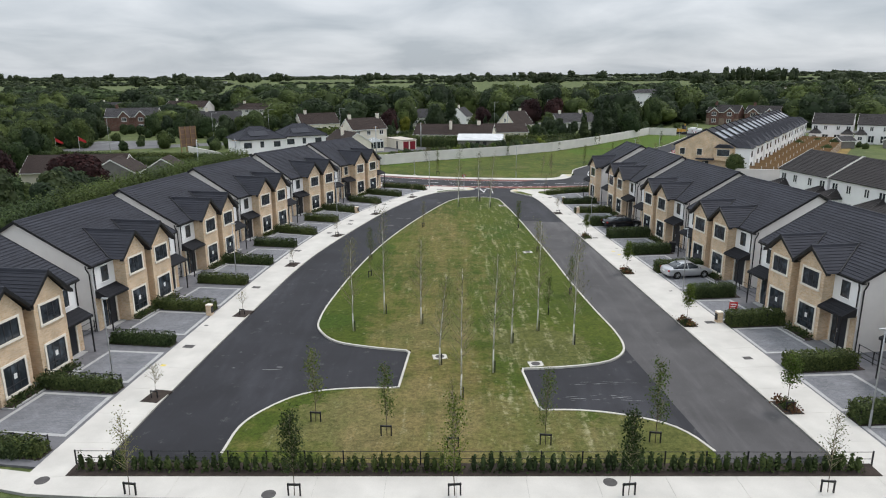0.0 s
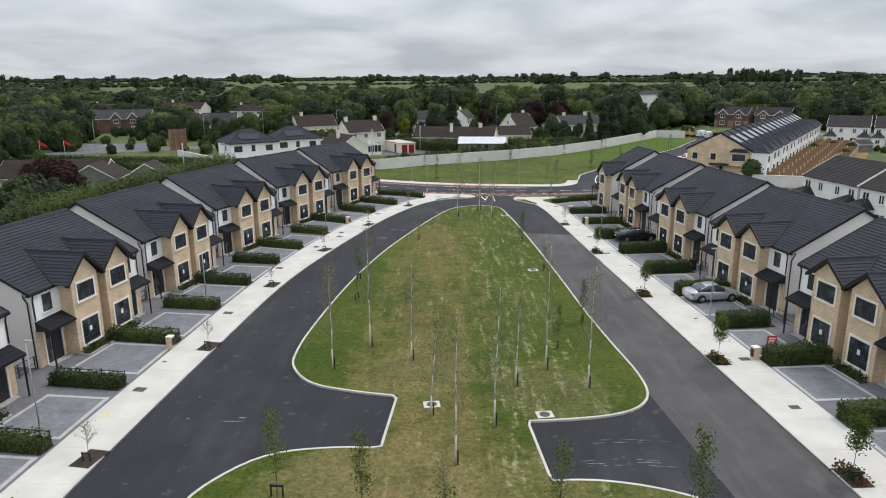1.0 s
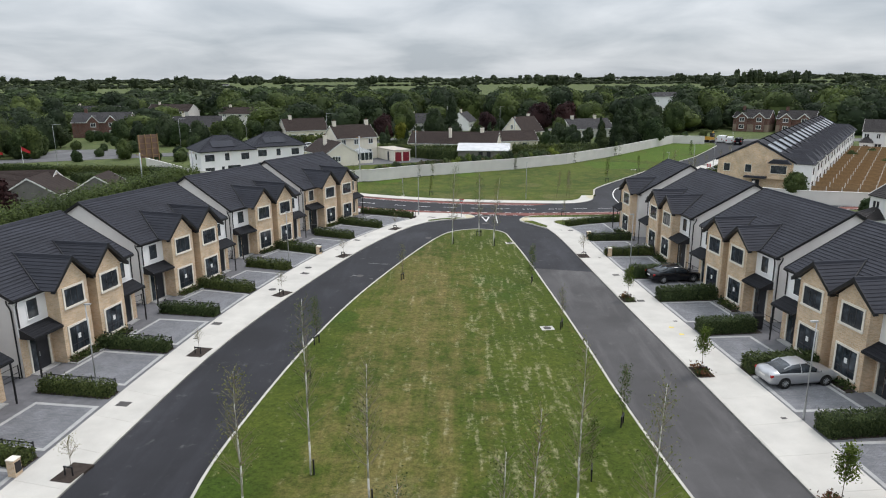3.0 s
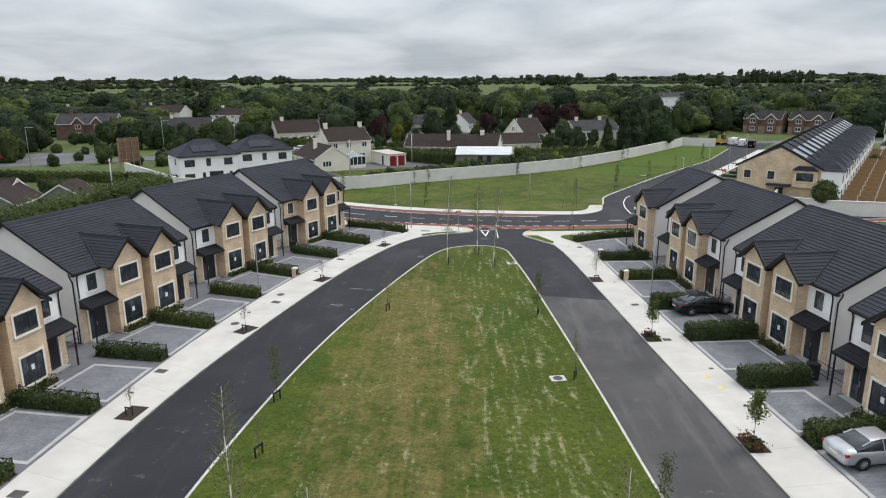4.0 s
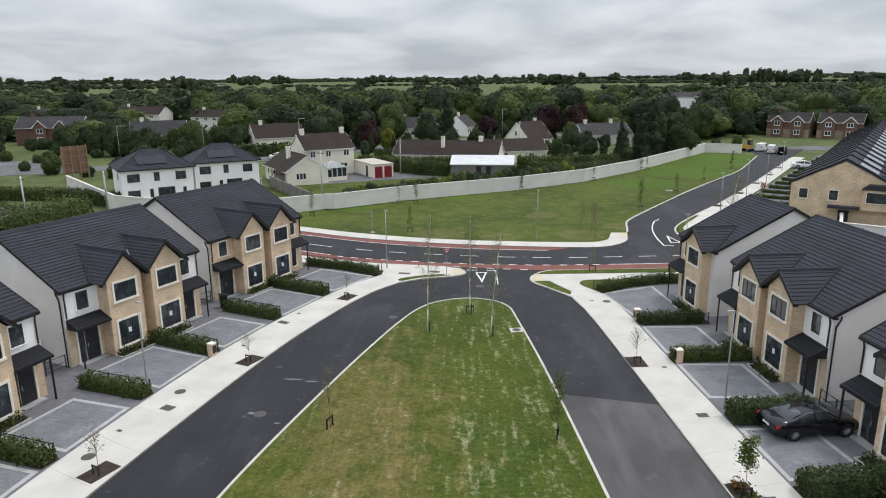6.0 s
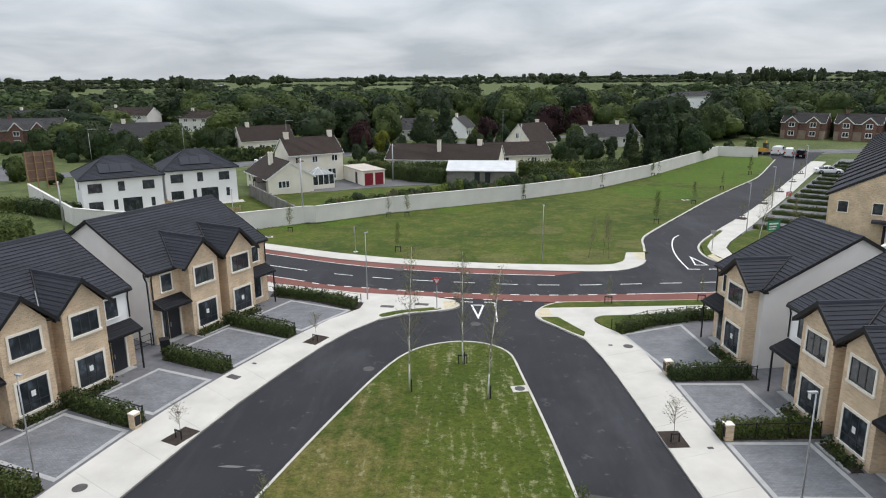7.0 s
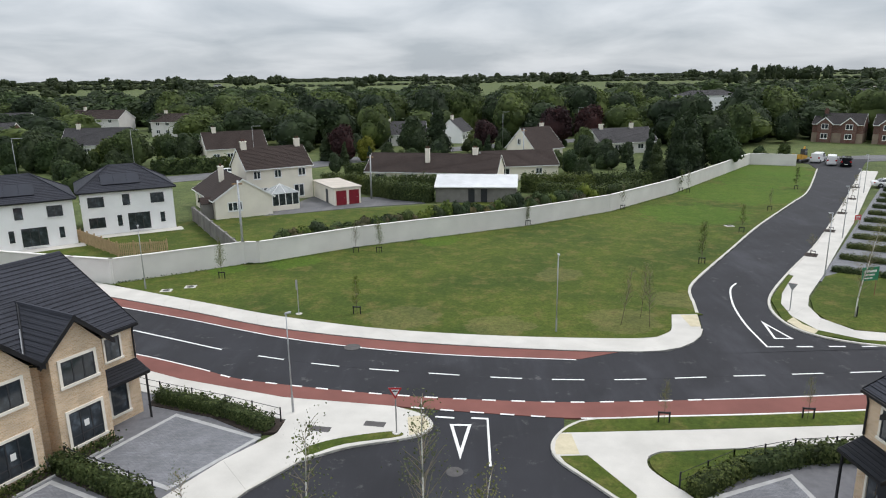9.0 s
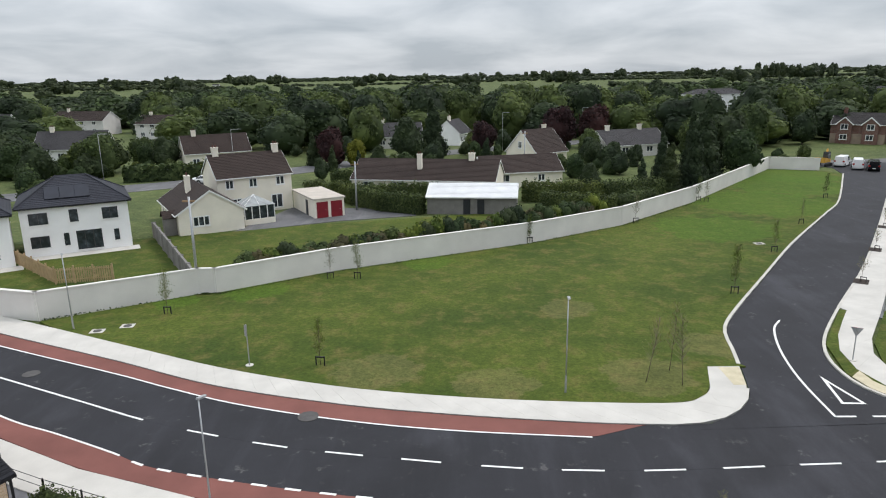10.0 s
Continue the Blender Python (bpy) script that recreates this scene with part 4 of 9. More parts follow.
def estate_pair(name, label, halves=(-1, 1), upper="render_white", group="estate houses", by=0.85, ga=6.95):
    """A semi-detached pair (or one half of it): local x along the front, y out of the front, eave at y 0."""
    T = thing(name, label, "house", group)
    x0, x1 = (-HALF if -1 in halves else -0.1), (HALF if 1 in halves else 0.1)
    # rendered shell with pointed gable ends
    yf, yb = -0.15, -DEEP + 0.3
    ym = -DEEP / 2
    ev = EAVE - 0.06
    sh = Geo().prism([(yf, -0.1), (yf, ev), (ym, RIDGE - 0.14), (yb, ev), (yb, -0.1)], 0, x0, x1)
    part("wall", sh, M["render"], T, "pale grey rendered wall")
    # roof
    rf = Geo()
    tiled_slope(rf, x0 - 0.2, x1 + 0.2, 0.0, EAVE, ym, RIDGE)
    tiled_slope(rf, x0 - 0.2, x1 + 0.2, -DEEP, EAVE, ym, RIDGE)
    part("roof", rf, M["roof"], T, "charcoal concrete roof tiles")
    rg = Geo().prism([(ym - 0.14, RIDGE - 0.04), (ym - 0.07, RIDGE + 0.06), (ym + 0.07, RIDGE + 0.06), (ym + 0.14, RIDGE - 0.04)], 0, x0 - 0.22, x1 + 0.22)
    part("ridge_tile", rg, M["roof"], T)
    for sx in (x0 - 0.23, x1 + 0.2):
        for ya, yb2 in ((0.02, ym), (-DEEP - 0.02, ym)):
            vg = Geo().prism([(ya, EAVE - 0.16), (ya, EAVE + 0.06), (yb2, RIDGE + 0.06), (yb2, RIDGE - 0.16)], 0, sx, sx + 0.03)
            part("verge", vg, M["trim"], T, "black verge trim")
    for y, s in ((0.0, 1), (-DEEP, -1)):
        gu = Geo()
        lo, hi = sorted((y - s * 0.02, y + s * 0.10))
        gu.box(x0 - 0.2, x1 + 0.2, lo, hi, EAVE - 0.13, EAVE - 0.01)
        part("gutter", gu, M["trim"], T, "black gutter")
        so = Geo()
        lo, hi = sorted((y - s * 0.02, y - s * 0.30))
        so.box(x0 - 0.2, x1 + 0.2, lo, hi, EAVE - 0.20, EAVE - 0.10)
        part("soffit", so, M["trim"], T)
    for k in halves:
        # upper recess panel, pale or brick
        rx0, rx1 = sorted((k * 3.05, k * (HALF + 0.004)))
        part("recess_wall", Geo().box(rx0, rx1, yf, yf + 0.03, 2.7, EAVE - 0.12), M[upper], T, "white rendered upper wall" if upper == "render_white" else "buff brick upper wall")
        part("recess_wall", Geo().box(rx0, rx1, yf, yf + 0.026, 0, 2.7), M["brick"], T, "buff brick wall beside the door")
        # brick bay and its little gable
        bx0, bx1 = sorted((k * 0.43, k * 3.07))
        bc = k * 1.75
        bay = Geo().prism([(bx0, 0), (bx1, 0), (bx1, 5.30), (bc, ga - 0.18), (bx0, 5.30)], 1, yf - 0.5, by)
        B = part("brick_bay", bay, M["brick"], T, "projecting buff brick bay with a gable")
        gw, gz = 1.85, 5.14
        def back(z):
            return -(z - EAVE) * (DEEP / 2) / (RIDGE - EAVE) - 0.25
        for s in (-1, 1):
            e0, e1 = Vector((bc + s * gw, by + 0.28, gz)), Vector((bc + s * gw, back(gz), gz))
            r0, r1 = Vector((bc, by + 0.28, ga)), Vector((bc, back(ga), ga))
            part("bay_roof", tri_slope(Geo(), e0, e1, r1, r0), M["roof"], B, "small charcoal tiled gable roof slope")
        rt = Geo().prism([(bc - 0.13, ga - 0.06), (bc - 0.06, ga + 0.09), (bc + 0.06, ga + 0.09), (bc + 0.13, ga - 0.06)], 1, back(ga) + 0.2, by + 0.30)
        part("bay_ridge", rt, M["roof"], B)
        for s in (-1, 1):
            bb = Geo()
            bb.prism([(bc, ga + 0.06), (bc + s * (gw + 0.03), gz + 0.05), (bc + s * (gw + 0.03), gz - 0.17), (bc, ga - 0.22)], 1, by + 0.26, by + 0.31)
            bb.prism([(bc, ga - 0.10), (bc + s * gw, gz - 0.06), (bc + s * gw, gz - 0.16), (bc, ga - 0.2)], 1, by - 0.02, by + 0.26)
            part("bargeboard", bb, M["trim"], B, "black bargeboard")
        for s in (-1, 1):
            # open valley where the little roof meets the main slope
            p = Vector((bc + s * (gw + 0.02), back(gz) + 0.25, gz + 0.07))
            q = Vector((bc, back(ga) + 0.25, ga + 0.07))
            va = Geo().tube(p, q, 0.06, 0.05, 6)
            part("valley", va, M["trim"], B, "dark open valley between roof slopes")
            if k < 0 and s > 0:
                w0, w1 = p.lerp(q, 0.02) + Vector((0.05, 0, 0.06)), p.lerp(q, 0.5) + Vector((0.05, 0, 0.06))
                part("valley_flashing", Geo().tube(w0, w1, 0.035, sides=6), M["lead"], B, "pale lead valley flashing")
        window_part(B, bc, 3.72, 4.90, 1.66, by, 1, 0.14, 3)
        wn_low = window_part(B, bc, 0.58, 2.30, 1.66, by, 1, 0.14, 3, transom=0.27)
        part("paper_notice", Geo().box(bc - 0.12, bc + 0.13, by + 0.02, by + 0.026, 1.35, 1.68), M["upvc"], wn_low, "white paper notice stuck to the pane")
        # recess window, canopy, post, door
        window_part(T, k * 4.25, 3.62, 4.80, 0.84, yf + 0.03, 1, 0.10 if upper == "brick" else 0.05, 1, trim_mat="stone" if upper == "brick" else "render_white")
        cx0, cx1 = sorted((k * 3.08, k * 5.48))
        cn = Geo()
        tiled_slope(cn, cx0, cx1, 0.90, 2.72, yf + 0.03, 3.22, 0.2, 0.02, 0.06)
        C = part("canopy", cn, M["canopy"], T, "charcoal tiled porch canopy")
        cf = Geo()
        cf.box(cx0 - 0.02, cx1 + 0.02, 0.85, 0.93, 2.58, 2.70)
        for ex in (cx0 - 0.02, cx1 - 0.02):
            cf.prism([(0.88, 2.60), (0.92, 2.73), (yf + 0.03, 3.24), (yf + 0.03, 2.60)], 0, ex, ex + 0.04)
        part("canopy_fascia", cf, M["trim"], C, "black canopy fascia")
        part("post", Geo().box(k * 5.30 - 0.04, k * 5.30 + 0.04, 0.78, 0.86, 0, 2.60), M["trim"], T, "slim black canopy post")
        if upper == "brick" and k == -1:
            # this half has a window under its canopy
            window_part(T, k * 4.25, 0.6, 2.3, 0.95, yf + 0.03, 1, 0.12, 1)
        df = Geo()
        dc = k * 4.15
        if not (upper == "brick" and k == -1):
            df.box(dc - 0.86, dc - 0.74, yf + 0.026, yf + 0.10, 0.1, 2.4)
            df.box(dc + 0.74, dc + 0.86, yf + 0.026, yf + 0.10, 0.1, 2.4)
            df.box(dc - 0.86, dc + 0.86, yf + 0.026, yf + 0.10, 2.4, 2.55)
            D = part("door_frame", df, M["stone"], T, "cream door surround")
            part("door", Geo().box(dc - 0.70, dc + 0.22, yf + 0.028, yf + 0.07, 0.12, 2.38), M["door"], D, "dark painted front door")
            part("side_light", Geo().box(dc + 0.28, dc + 0.72, yf + 0.028, yf + 0.05, 0.12, 2.38), M["glass"], D)
            part("door_handle", Geo().box(dc + 0.10, dc + 0.14, yf + 0.07, yf + 0.11, 1.0, 1.3), M["galv"], D)
            part("door_step", Geo().box(dc - 1.0, dc + 1.0, yf + 0.03, yf + 0.55, 0, 0.12), M["sett_light"], T)
        # downpipes at the front corner and on the end wall
        ex = k * (HALF + 0.02)
        pipe(T, [(ex - k * 0.12, 0.03, EAVE - 0.1), (ex - k * 0.12, yf + 0.09, EAVE - 0.45), (ex - k * 0.12, yf + 0.09, 3.3)])
        pipe(T, [(ex + k * 0.06, -0.55, EAVE - 0.05), (ex + k * 0.06, -0.55, 4.9), (ex + k * 0.06, -0.32, 4.5), (ex + k * 0.06, -0.32, 0.0)])
        # meter box and side vents, rear windows
        part("meter_box", Geo().box(*sorted((ex, ex + k * 0.10)), -3.2, -2.75, 0.9, 1.5), M["render_white"], T, "white meter box")
        for wx, za, zb, ww in ((k * 1.6, 3.4, 4.6, 1.3), (k * 4.0, 3.4, 4.6, 1.1), (k * 1.8, 0.3, 2.3, 1.9), (k * 4.3, 0.95, 2.2, 1.2)):
            window_part(T, wx, za, zb, ww, yb, -1, 0.0, 2)
        part("pipe_stack", Geo().tube((k * 3.1, -DEEP + 4.2, 7.2), (k * 3.1, -DEEP + 4.2, 7.9), 0.05), M["trim"], T)
    if len(halves) == 2:
        part("recess_wall", Geo().box(-0.45, 0.45, yf, yf + 0.034, 0, EAVE - 0.12), M["brick"], T, "buff brick wall between the bays")
        pipe(T, [(0.0, 0.9, 5.1), (0.0, yf + 0.08, 4.9), (0.0, yf + 0.08, 0.0)])
    return T


def place_left(x, y, a):
    """Pose for a pair whose near eave corner stands at (x, y), front heading a degrees east of north, facing the road on the east."""
    s, c = math.sin(radians(a)), math.cos(radians(a))
    m = HALF + 0.2
    return Matrix(((-s, c, 0, x + s * m), (-c, -s, 0, y + c * m), (0, 0, 1, 0), (0, 0, 0, 1)))


def place_right(x, y, a):
    s, c = math.sin(radians(a)), math.cos(radians(a))
    m = HALF + 0.2
    return Matrix(((s, -c, 0, x + s * m), (c, s, 0, y + c * m), (0, 0, 1, 0), (0, 0, 0, 1)))


LEFT = [(-26.4, 32.8, 8), (-25.55, 47.3, 9), (-24.55, 61.3, 10.5), (-23.25, 75.4, 18), (-20.5, 89.7, 24.5), (-15.95, 102.9, 27)]
RIGHT = [(29.4, 28.2, -8), (27.65, 42.7, -8.5), (26.8, 57.1, -9), (25.7, 71.1, -8), (24.3, 85.3, -4.9)]
PAIR_LABEL = "buff brick and white rendered semi-detached pair with charcoal roof"
pair = estate_pair("semi_detached_house", PAIR_LABEL)
pair.matrix_basis = place_left(*LEFT[0])
for p in LEFT[1:-1]:
    copy_thing(pair, place_left(*p))
# the pairs across the lawn have shallower bays with lower gables
pair_low = estate_pair("semi_detached_house", PAIR_LABEL, by=0.68, ga=6.64)
pair_low.matrix_basis = place_right(*RIGHT[0])
for p in RIGHT[1:]:
    copy_thing(pair_low, place_right(*p))
pair_brick = estate_pair("semi_detached_house", "all buff brick fronted semi-detached pair at the junction", upper="brick")
pair_brick.matrix_basis = place_left(*LEFT[-1])
single = estate_pair("detached_house", "single buff brick house with charcoal roof at the junction", (1,), "brick", by=0.6, ga=6.64)
s_a = radians(-6.5)
single.matrix_basis = Matrix(((math.sin(s_a), -math.cos(s_a), 0, 23.05 + 0.3 * math.sin(s_a)), (math.cos(s_a), math.sin(s_a), 0, 99.1 + 0.3 * math.cos(s_a)), (0, 0, 1, 0), (0, 0, 0, 1)))


def simple_house(name, label, w, d, eave, ridge, wall="cream", roof="roof_brown", hip=0.0, windows=(), chimneys=(), over=0.35, group="", barge="upvc", lower=None, panels=None, doors=(), gables=()):
    """A plain house: x along the front, centre at the origin, ridge along x. windows: (face, position, z0, z1, width, bars)."""
    T = thing(name, label, "house", group)
    hx, hy = w / 2, d / 2
    if hip:
        g = Geo().box(-hx, hx, -hy, hy, -0.2, eave - 0.02)
    else:
        g = Geo().prism([(-hy, -0.2), (hy, -0.2), (hy, eave - 0.05), (0, ridge - 0.12), (-hy, eave - 0.05)], 0, -hx, hx)
    part("wall", g, M[wall], T)
    if lower:
        g = Geo()
        g.box(-hx - 0.02, hx + 0.02, -hy - 0.02, hy + 0.02, -0.2, eave * 0.5)
        part("lower_wall", g, M[lower], T)
    rf = Geo()
    ex, ey = hx + over, hy + over
    ez = eave - (ridge - eave) * over / hy * 0.6
    if hip:
        rx = hx - hip
        for s in (-1, 1):
            part("roof_slope", tri_slope(Geo(), (-ex, s * ey, ez), (ex, s * ey, ez), (rx, 0, ridge), (-rx, 0, ridge)), M[roof], T)
            part("roof_slope", tri_slope(Geo(), (s * ex, -ey, ez), (s * ex, ey, ez), (s * rx, 0, ridge)), M[roof], T)
            for s2 in (-1, 1):
                part("hip_tile", Geo().tube((s * ex, s2 * ey, ez + 0.05), (s * rx, 0, ridge + 0.05), 0.07, sides=6), M[roof], T)
        sf = Geo().box(-ex, ex, -ey, ey, ez - 0.14, ez - 0.02)
        part("fascia", sf, M["trim" if barge == "trim" else barge], T)
    else:
        tiled_slope(rf, -hx - 0.15, hx + 0.15, ey, ez, 0, ridge)
        tiled_slope(rf, -hx - 0.15, hx + 0.15, -ey, ez, 0, ridge)
        for sx in (-hx - 0.17, hx + 0.14):
            for s in (-1, 1):
                bg = Geo().prism([(s * ey, ez - 0.2), (s * ey, ez + 0.03), (0, ridge + 0.03), (0, ridge - 0.2)], 0, sx, sx + 0.03)
                part("bargeboard", bg, M[barge], T)
        for s in (-1, 1):
            part("gutter", Geo().box(-hx - 0.15, hx + 0.15, *sorted((s * ey, s * (ey + 0.08))), ez - 0.13, ez), M[barge], T)
        part("roof", rf, M[roof], T)
    for gx, gw2, gh in gables:
        part("front_gable", Geo().prism([(gx - gw2 / 2, -0.2), (gx + gw2 / 2, -0.2), (gx + gw2 / 2, eave), (gx, gh), (gx - gw2 / 2, eave)], 1, 0.0, hy + 0.7), M[wall], T)
        for s in (-1, 1):
            part("gable_slope", tri_slope(Geo(), (gx + s * (gw2 / 2 + 0.3), hy + 0.95, eave - 0.1), (gx + s * (gw2 / 2 + 0.3), 0.3, eave - 0.1), (gx, 0.3, gh + 0.15), (gx, hy + 0.95, gh + 0.15)), M[roof], T)
            part("bargeboard", Geo().prism([(gx, gh + 0.2), (gx + s * (gw2 / 2 + 0.35), eave - 0.05), (gx + s * (gw2 / 2 + 0.35), eave - 0.35), (gx, gh - 0.1)], 1, hy + 0.95, hy + 1.0), M[barge], T)
        for z0 in ((0.9, 3.3) if eave > 4.5 else (0.9,)):
            window_part(T, gx, z0, z0 + 1.3, gw2 * 0.5, hy + 0.7, 1, 0, 2, frame_mat="upvc")
    rl = (hx - hip) if hip else hx + 0.15
    part("ridge_tile", Geo().prism([(-0.13, ridge - 0.05), (0, ridge + 0.08), (0.13, ridge - 0.05)], 0, -rl, rl), M[roof], T)
    for f, pos, z0, z1, ww, bars in windows:
        if f in "+-":
            window_part(T, pos, z0, z1, ww, hy if f == "+" else -hy, 1 if f == "+" else -1, 0, bars, frame_mat="upvc" if barge == "upvc" else "frame")
        else:
            window_part(T, pos, z0, z1, ww, hx if f == "r" else -hx, 1 if f == "r" else -1, 0, bars, frame_mat="upvc" if barge == "upvc" else "frame", axis="x")
    for f, pos, ww, hh, mt in doors:
        yy = hy if f == "+" else -hy
        part("door", Geo().box(pos - ww / 2, pos + ww / 2, *sorted((yy, yy + (0.06 if f == "+" else -0.06))), 0, hh), M[mt], T)
    for cx, cy, cz, cw in chimneys:
        g = Geo().box(cx - cw / 2, cx + cw / 2, cy - 0.28, cy + 0.28, ridge - 1.6, cz)
        g.box(cx - cw / 2 - 0.06, cx + cw / 2 + 0.06, cy - 0.34, cy + 0.34, cz, cz + 0.12)
        c = part("chimney", g, M["cream" if wall != "brick_red" else "brick_red"], T)
        for i in (-1, 1):
            part("chimney_pot", Geo().tube((cx + i * cw * 0.22, cy, cz + 0.12), (cx + i * cw * 0.22, cy, cz + 0.45), 0.1, 0.08), M["roof_red"], c)
    if panels:
        pl = math.hypot(hy, ridge - eave)
        for (f, xa, xb, t0, t1, nn) in panels:
            s = 1 if f == "+" else -1
            for i in range(nn):
                a, b = xa + (xb - xa) * i / nn + 0.02, xa + (xb - xa) * (i + 1) / nn - 0.02
                pt = lambda t, o: (s * (ey + (0 - ey) * t) + s * o * (ridge - ez) / pl, ez + (ridge - ez) * t + o * hy / pl)
                q = [pt(t0, 0.10), pt(t1, 0.10), pt(t1, 0.15), pt(t0, 0.15)]
                part("solar_panel", Geo().prism(q, 0, a, b), M["solar"], T, "dark glass solar panel")
    return T


def facing(x, y, a, z=0.0):
    """Pose: the +y side of a house faces a degrees east of south."""
    return pose(x, y, z, 0, 0, 180 + a)

# ---- the older houses past the green ----
w_white = [("+", -3.2, 3.3, 4.5, 1.5, 2), ("+", 0.2, 3.3, 4.6, 0.8, 1), ("+", 3.4, 3.3, 4.5, 1.7, 2), ("+", -3.6, 0.9, 2.1, 0.5, 1), ("+", -1.0, 0.3, 2.3, 2.4, 3), ("+", 1.1, 0.9, 2.2, 0.5, 1), ("+", 3.5, 0.9, 2.1, 1.7, 2), ("l", -1.5, 3.4, 4.5, 0.8, 1), ("r", 1.0, 3.4, 4.5, 0.8, 1)]
for cx, cy, ca in ((-34.9, 161.4, 30), (-42.7, 152.9, 34)):
    h = simple_house("detached_house", "white rendered new house with a hipped charcoal roof", 10.0, 9.0, 5.25, 7.6, "render_white", "roof", 3.6, w_white, (), 0.4, "white hipped houses", "trim", panels=[("+", -1.6, 2.6, 0.22, 0.62, 3)])
    h.matrix_basis = facing(cx, cy, ca)
b1 = simple_house("bungalow", "cream bungalow with brown tiled roof and gable end", 12.5, 7.4, 2.55, 5.0, "cream", "roof_brown", 0, [("r", -1.2, 0.9, 2.1, 1.9, 3), ("-", -4.2, 0.9, 2.1, 0.8, 1), ("-", -2.2, 0.3, 2.1, 0.8, 1), ("-", 0.2, 0.9, 2.1, 0.6, 1), ("-", 3.4, 0.9, 2.1, 1.0, 2)], [(0.3, -1.3, 6.0, 0.9)])
part("porch", Geo().prism([(-5.0, -0.1), (-3.65, -0.1), (-3.65, 2.0), (-5.0, 2.0)], 0, 3.2, 5.0), M["block"], b1, "grey rendered side porch")
for e in (3.05, 5.15):
    part("porch_roof", tri_slope(Geo(), (e, -5.2, 1.98), (e, -3.6, 1.98), (4.1, -3.6, 2.75), (4.1, -5.2, 2.75)), M["roof_brown"], b1)
b1.matrix_basis = pose(-25.0, 171.4, 0, 0, 0, -58)
y1 = simple_house("detached_house", "cream two-storey house with brown tiled roof", 10.0, 7.2, 5.0, 7.6, "cream", "roof_brown", 0, [("+", -3.4, 3.4, 4.6, 1.2, 2), ("+", 0.3, 3.4, 4.6, 1.1, 2), ("+", 3.4, 3.4, 4.6, 1.1, 2), ("+", 2.6, 0.9, 2.1, 1.3, 2), ("+", -2.8, 0.3, 2.2, 1.6, 2)], [(-4.2, 0, 8.5, 0.8), (4.0, 0, 8.5, 0.8)])
y1.matrix_basis = facing(-22.0, 181.2, 34)


# ---- plants ----
rng = np.random.default_rng(7)


def leaf_quads(pts, nrm, size, r):
    """A four-cornered leaf clump at each point, tilted off its normal."""
    n = len(pts)
    nrm = nrm + r.normal(0, 0.34, (n, 3))
    nrm /= np.linalg.norm(nrm, axis=1)[:, None] + 1e-9
    ref = r.normal(0, 1, (n, 3))
    u = np.cross(nrm, ref)
    u /= np.linalg.norm(u, axis=1)[:, None] + 1e-9
    v = np.cross(nrm, u)
    s = size * r.uniform(0.6, 1.35, (n, 1))
    k = r.uniform(0.55, 1.0, (n, 1))
    j = lambda: 1 + r.uniform(-0.3, 0.3, (n, 1))
    q = np.stack([pts - u * s * j() - v * s * k * j() * 0.6, pts + u * s * j() * 0.6 - v * s * k * j(), pts + u * s * j() + v * s * k * j() * 0.6, pts - u * s * j() * 0.6 + v * s * k * j()], 1)
    return q.reshape(-1, 3)


def quad_mesh(name, verts, mat, extra=None):
    """A mesh of loose quads, with other faces (verts, faces) after them."""
    n = len(verts) // 4
    V = verts.astype(np.float32)
    F = np.arange(4 * n).reshape(n, 4)
    me = bpy.data.meshes.new(name)
    ev, ef = extra if extra else (np.zeros((0, 3)), [])
    allv = np.concatenate([V, np.asarray(ev, np.float32).reshape(-1, 3)])
    me.vertices.add(len(allv))
    me.vertices.foreach_set("co", allv.ravel())
    loops = np.concatenate([F.ravel()] + [np.array(f) + 4 * n for f in ef]) if ef else F.ravel()
    sizes = np.concatenate([np.full(n, 4), np.array([len(f) for f in ef], int)]) if ef else np.full(n, 4)
    me.loops.add(len(loops))
    me.loops.foreach_set("vertex_index", loops.astype(np.int32))
    me.polygons.add(len(sizes))
    me.polygons.foreach_set("loop_start", np.concatenate([[0], np.cumsum(sizes)[:-1]]).astype(np.int32))
    me.materials.append(mat)
    me.update()
    me.validate()
    return me


def ball(center, radius, r, lumps=0.18, rows=5, cols=8):
    """A lumpy closed core under the leaves."""
    vs, fs = [], []
    for i in range(rows + 1):
        a = math.pi * i / rows
        for j in range(cols):
            b = 2 * math.pi * j / cols
            k = 1 + r.uniform(-lumps, lumps)
            vs.append((center[0] + radius[0] * k * math.sin(a) * math.cos(b), center[1] + radius[1] * k * math.sin(a) * math.sin(b), center[2] + radius[2] * k * math.cos(a)))
    for i in range(rows):
        for j in range(cols):
            fs.append((i * cols + j, (i + 1) * cols + j, (i + 1) * cols + (j + 1) % cols, i * cols + (j + 1) % cols))
    return vs, fs


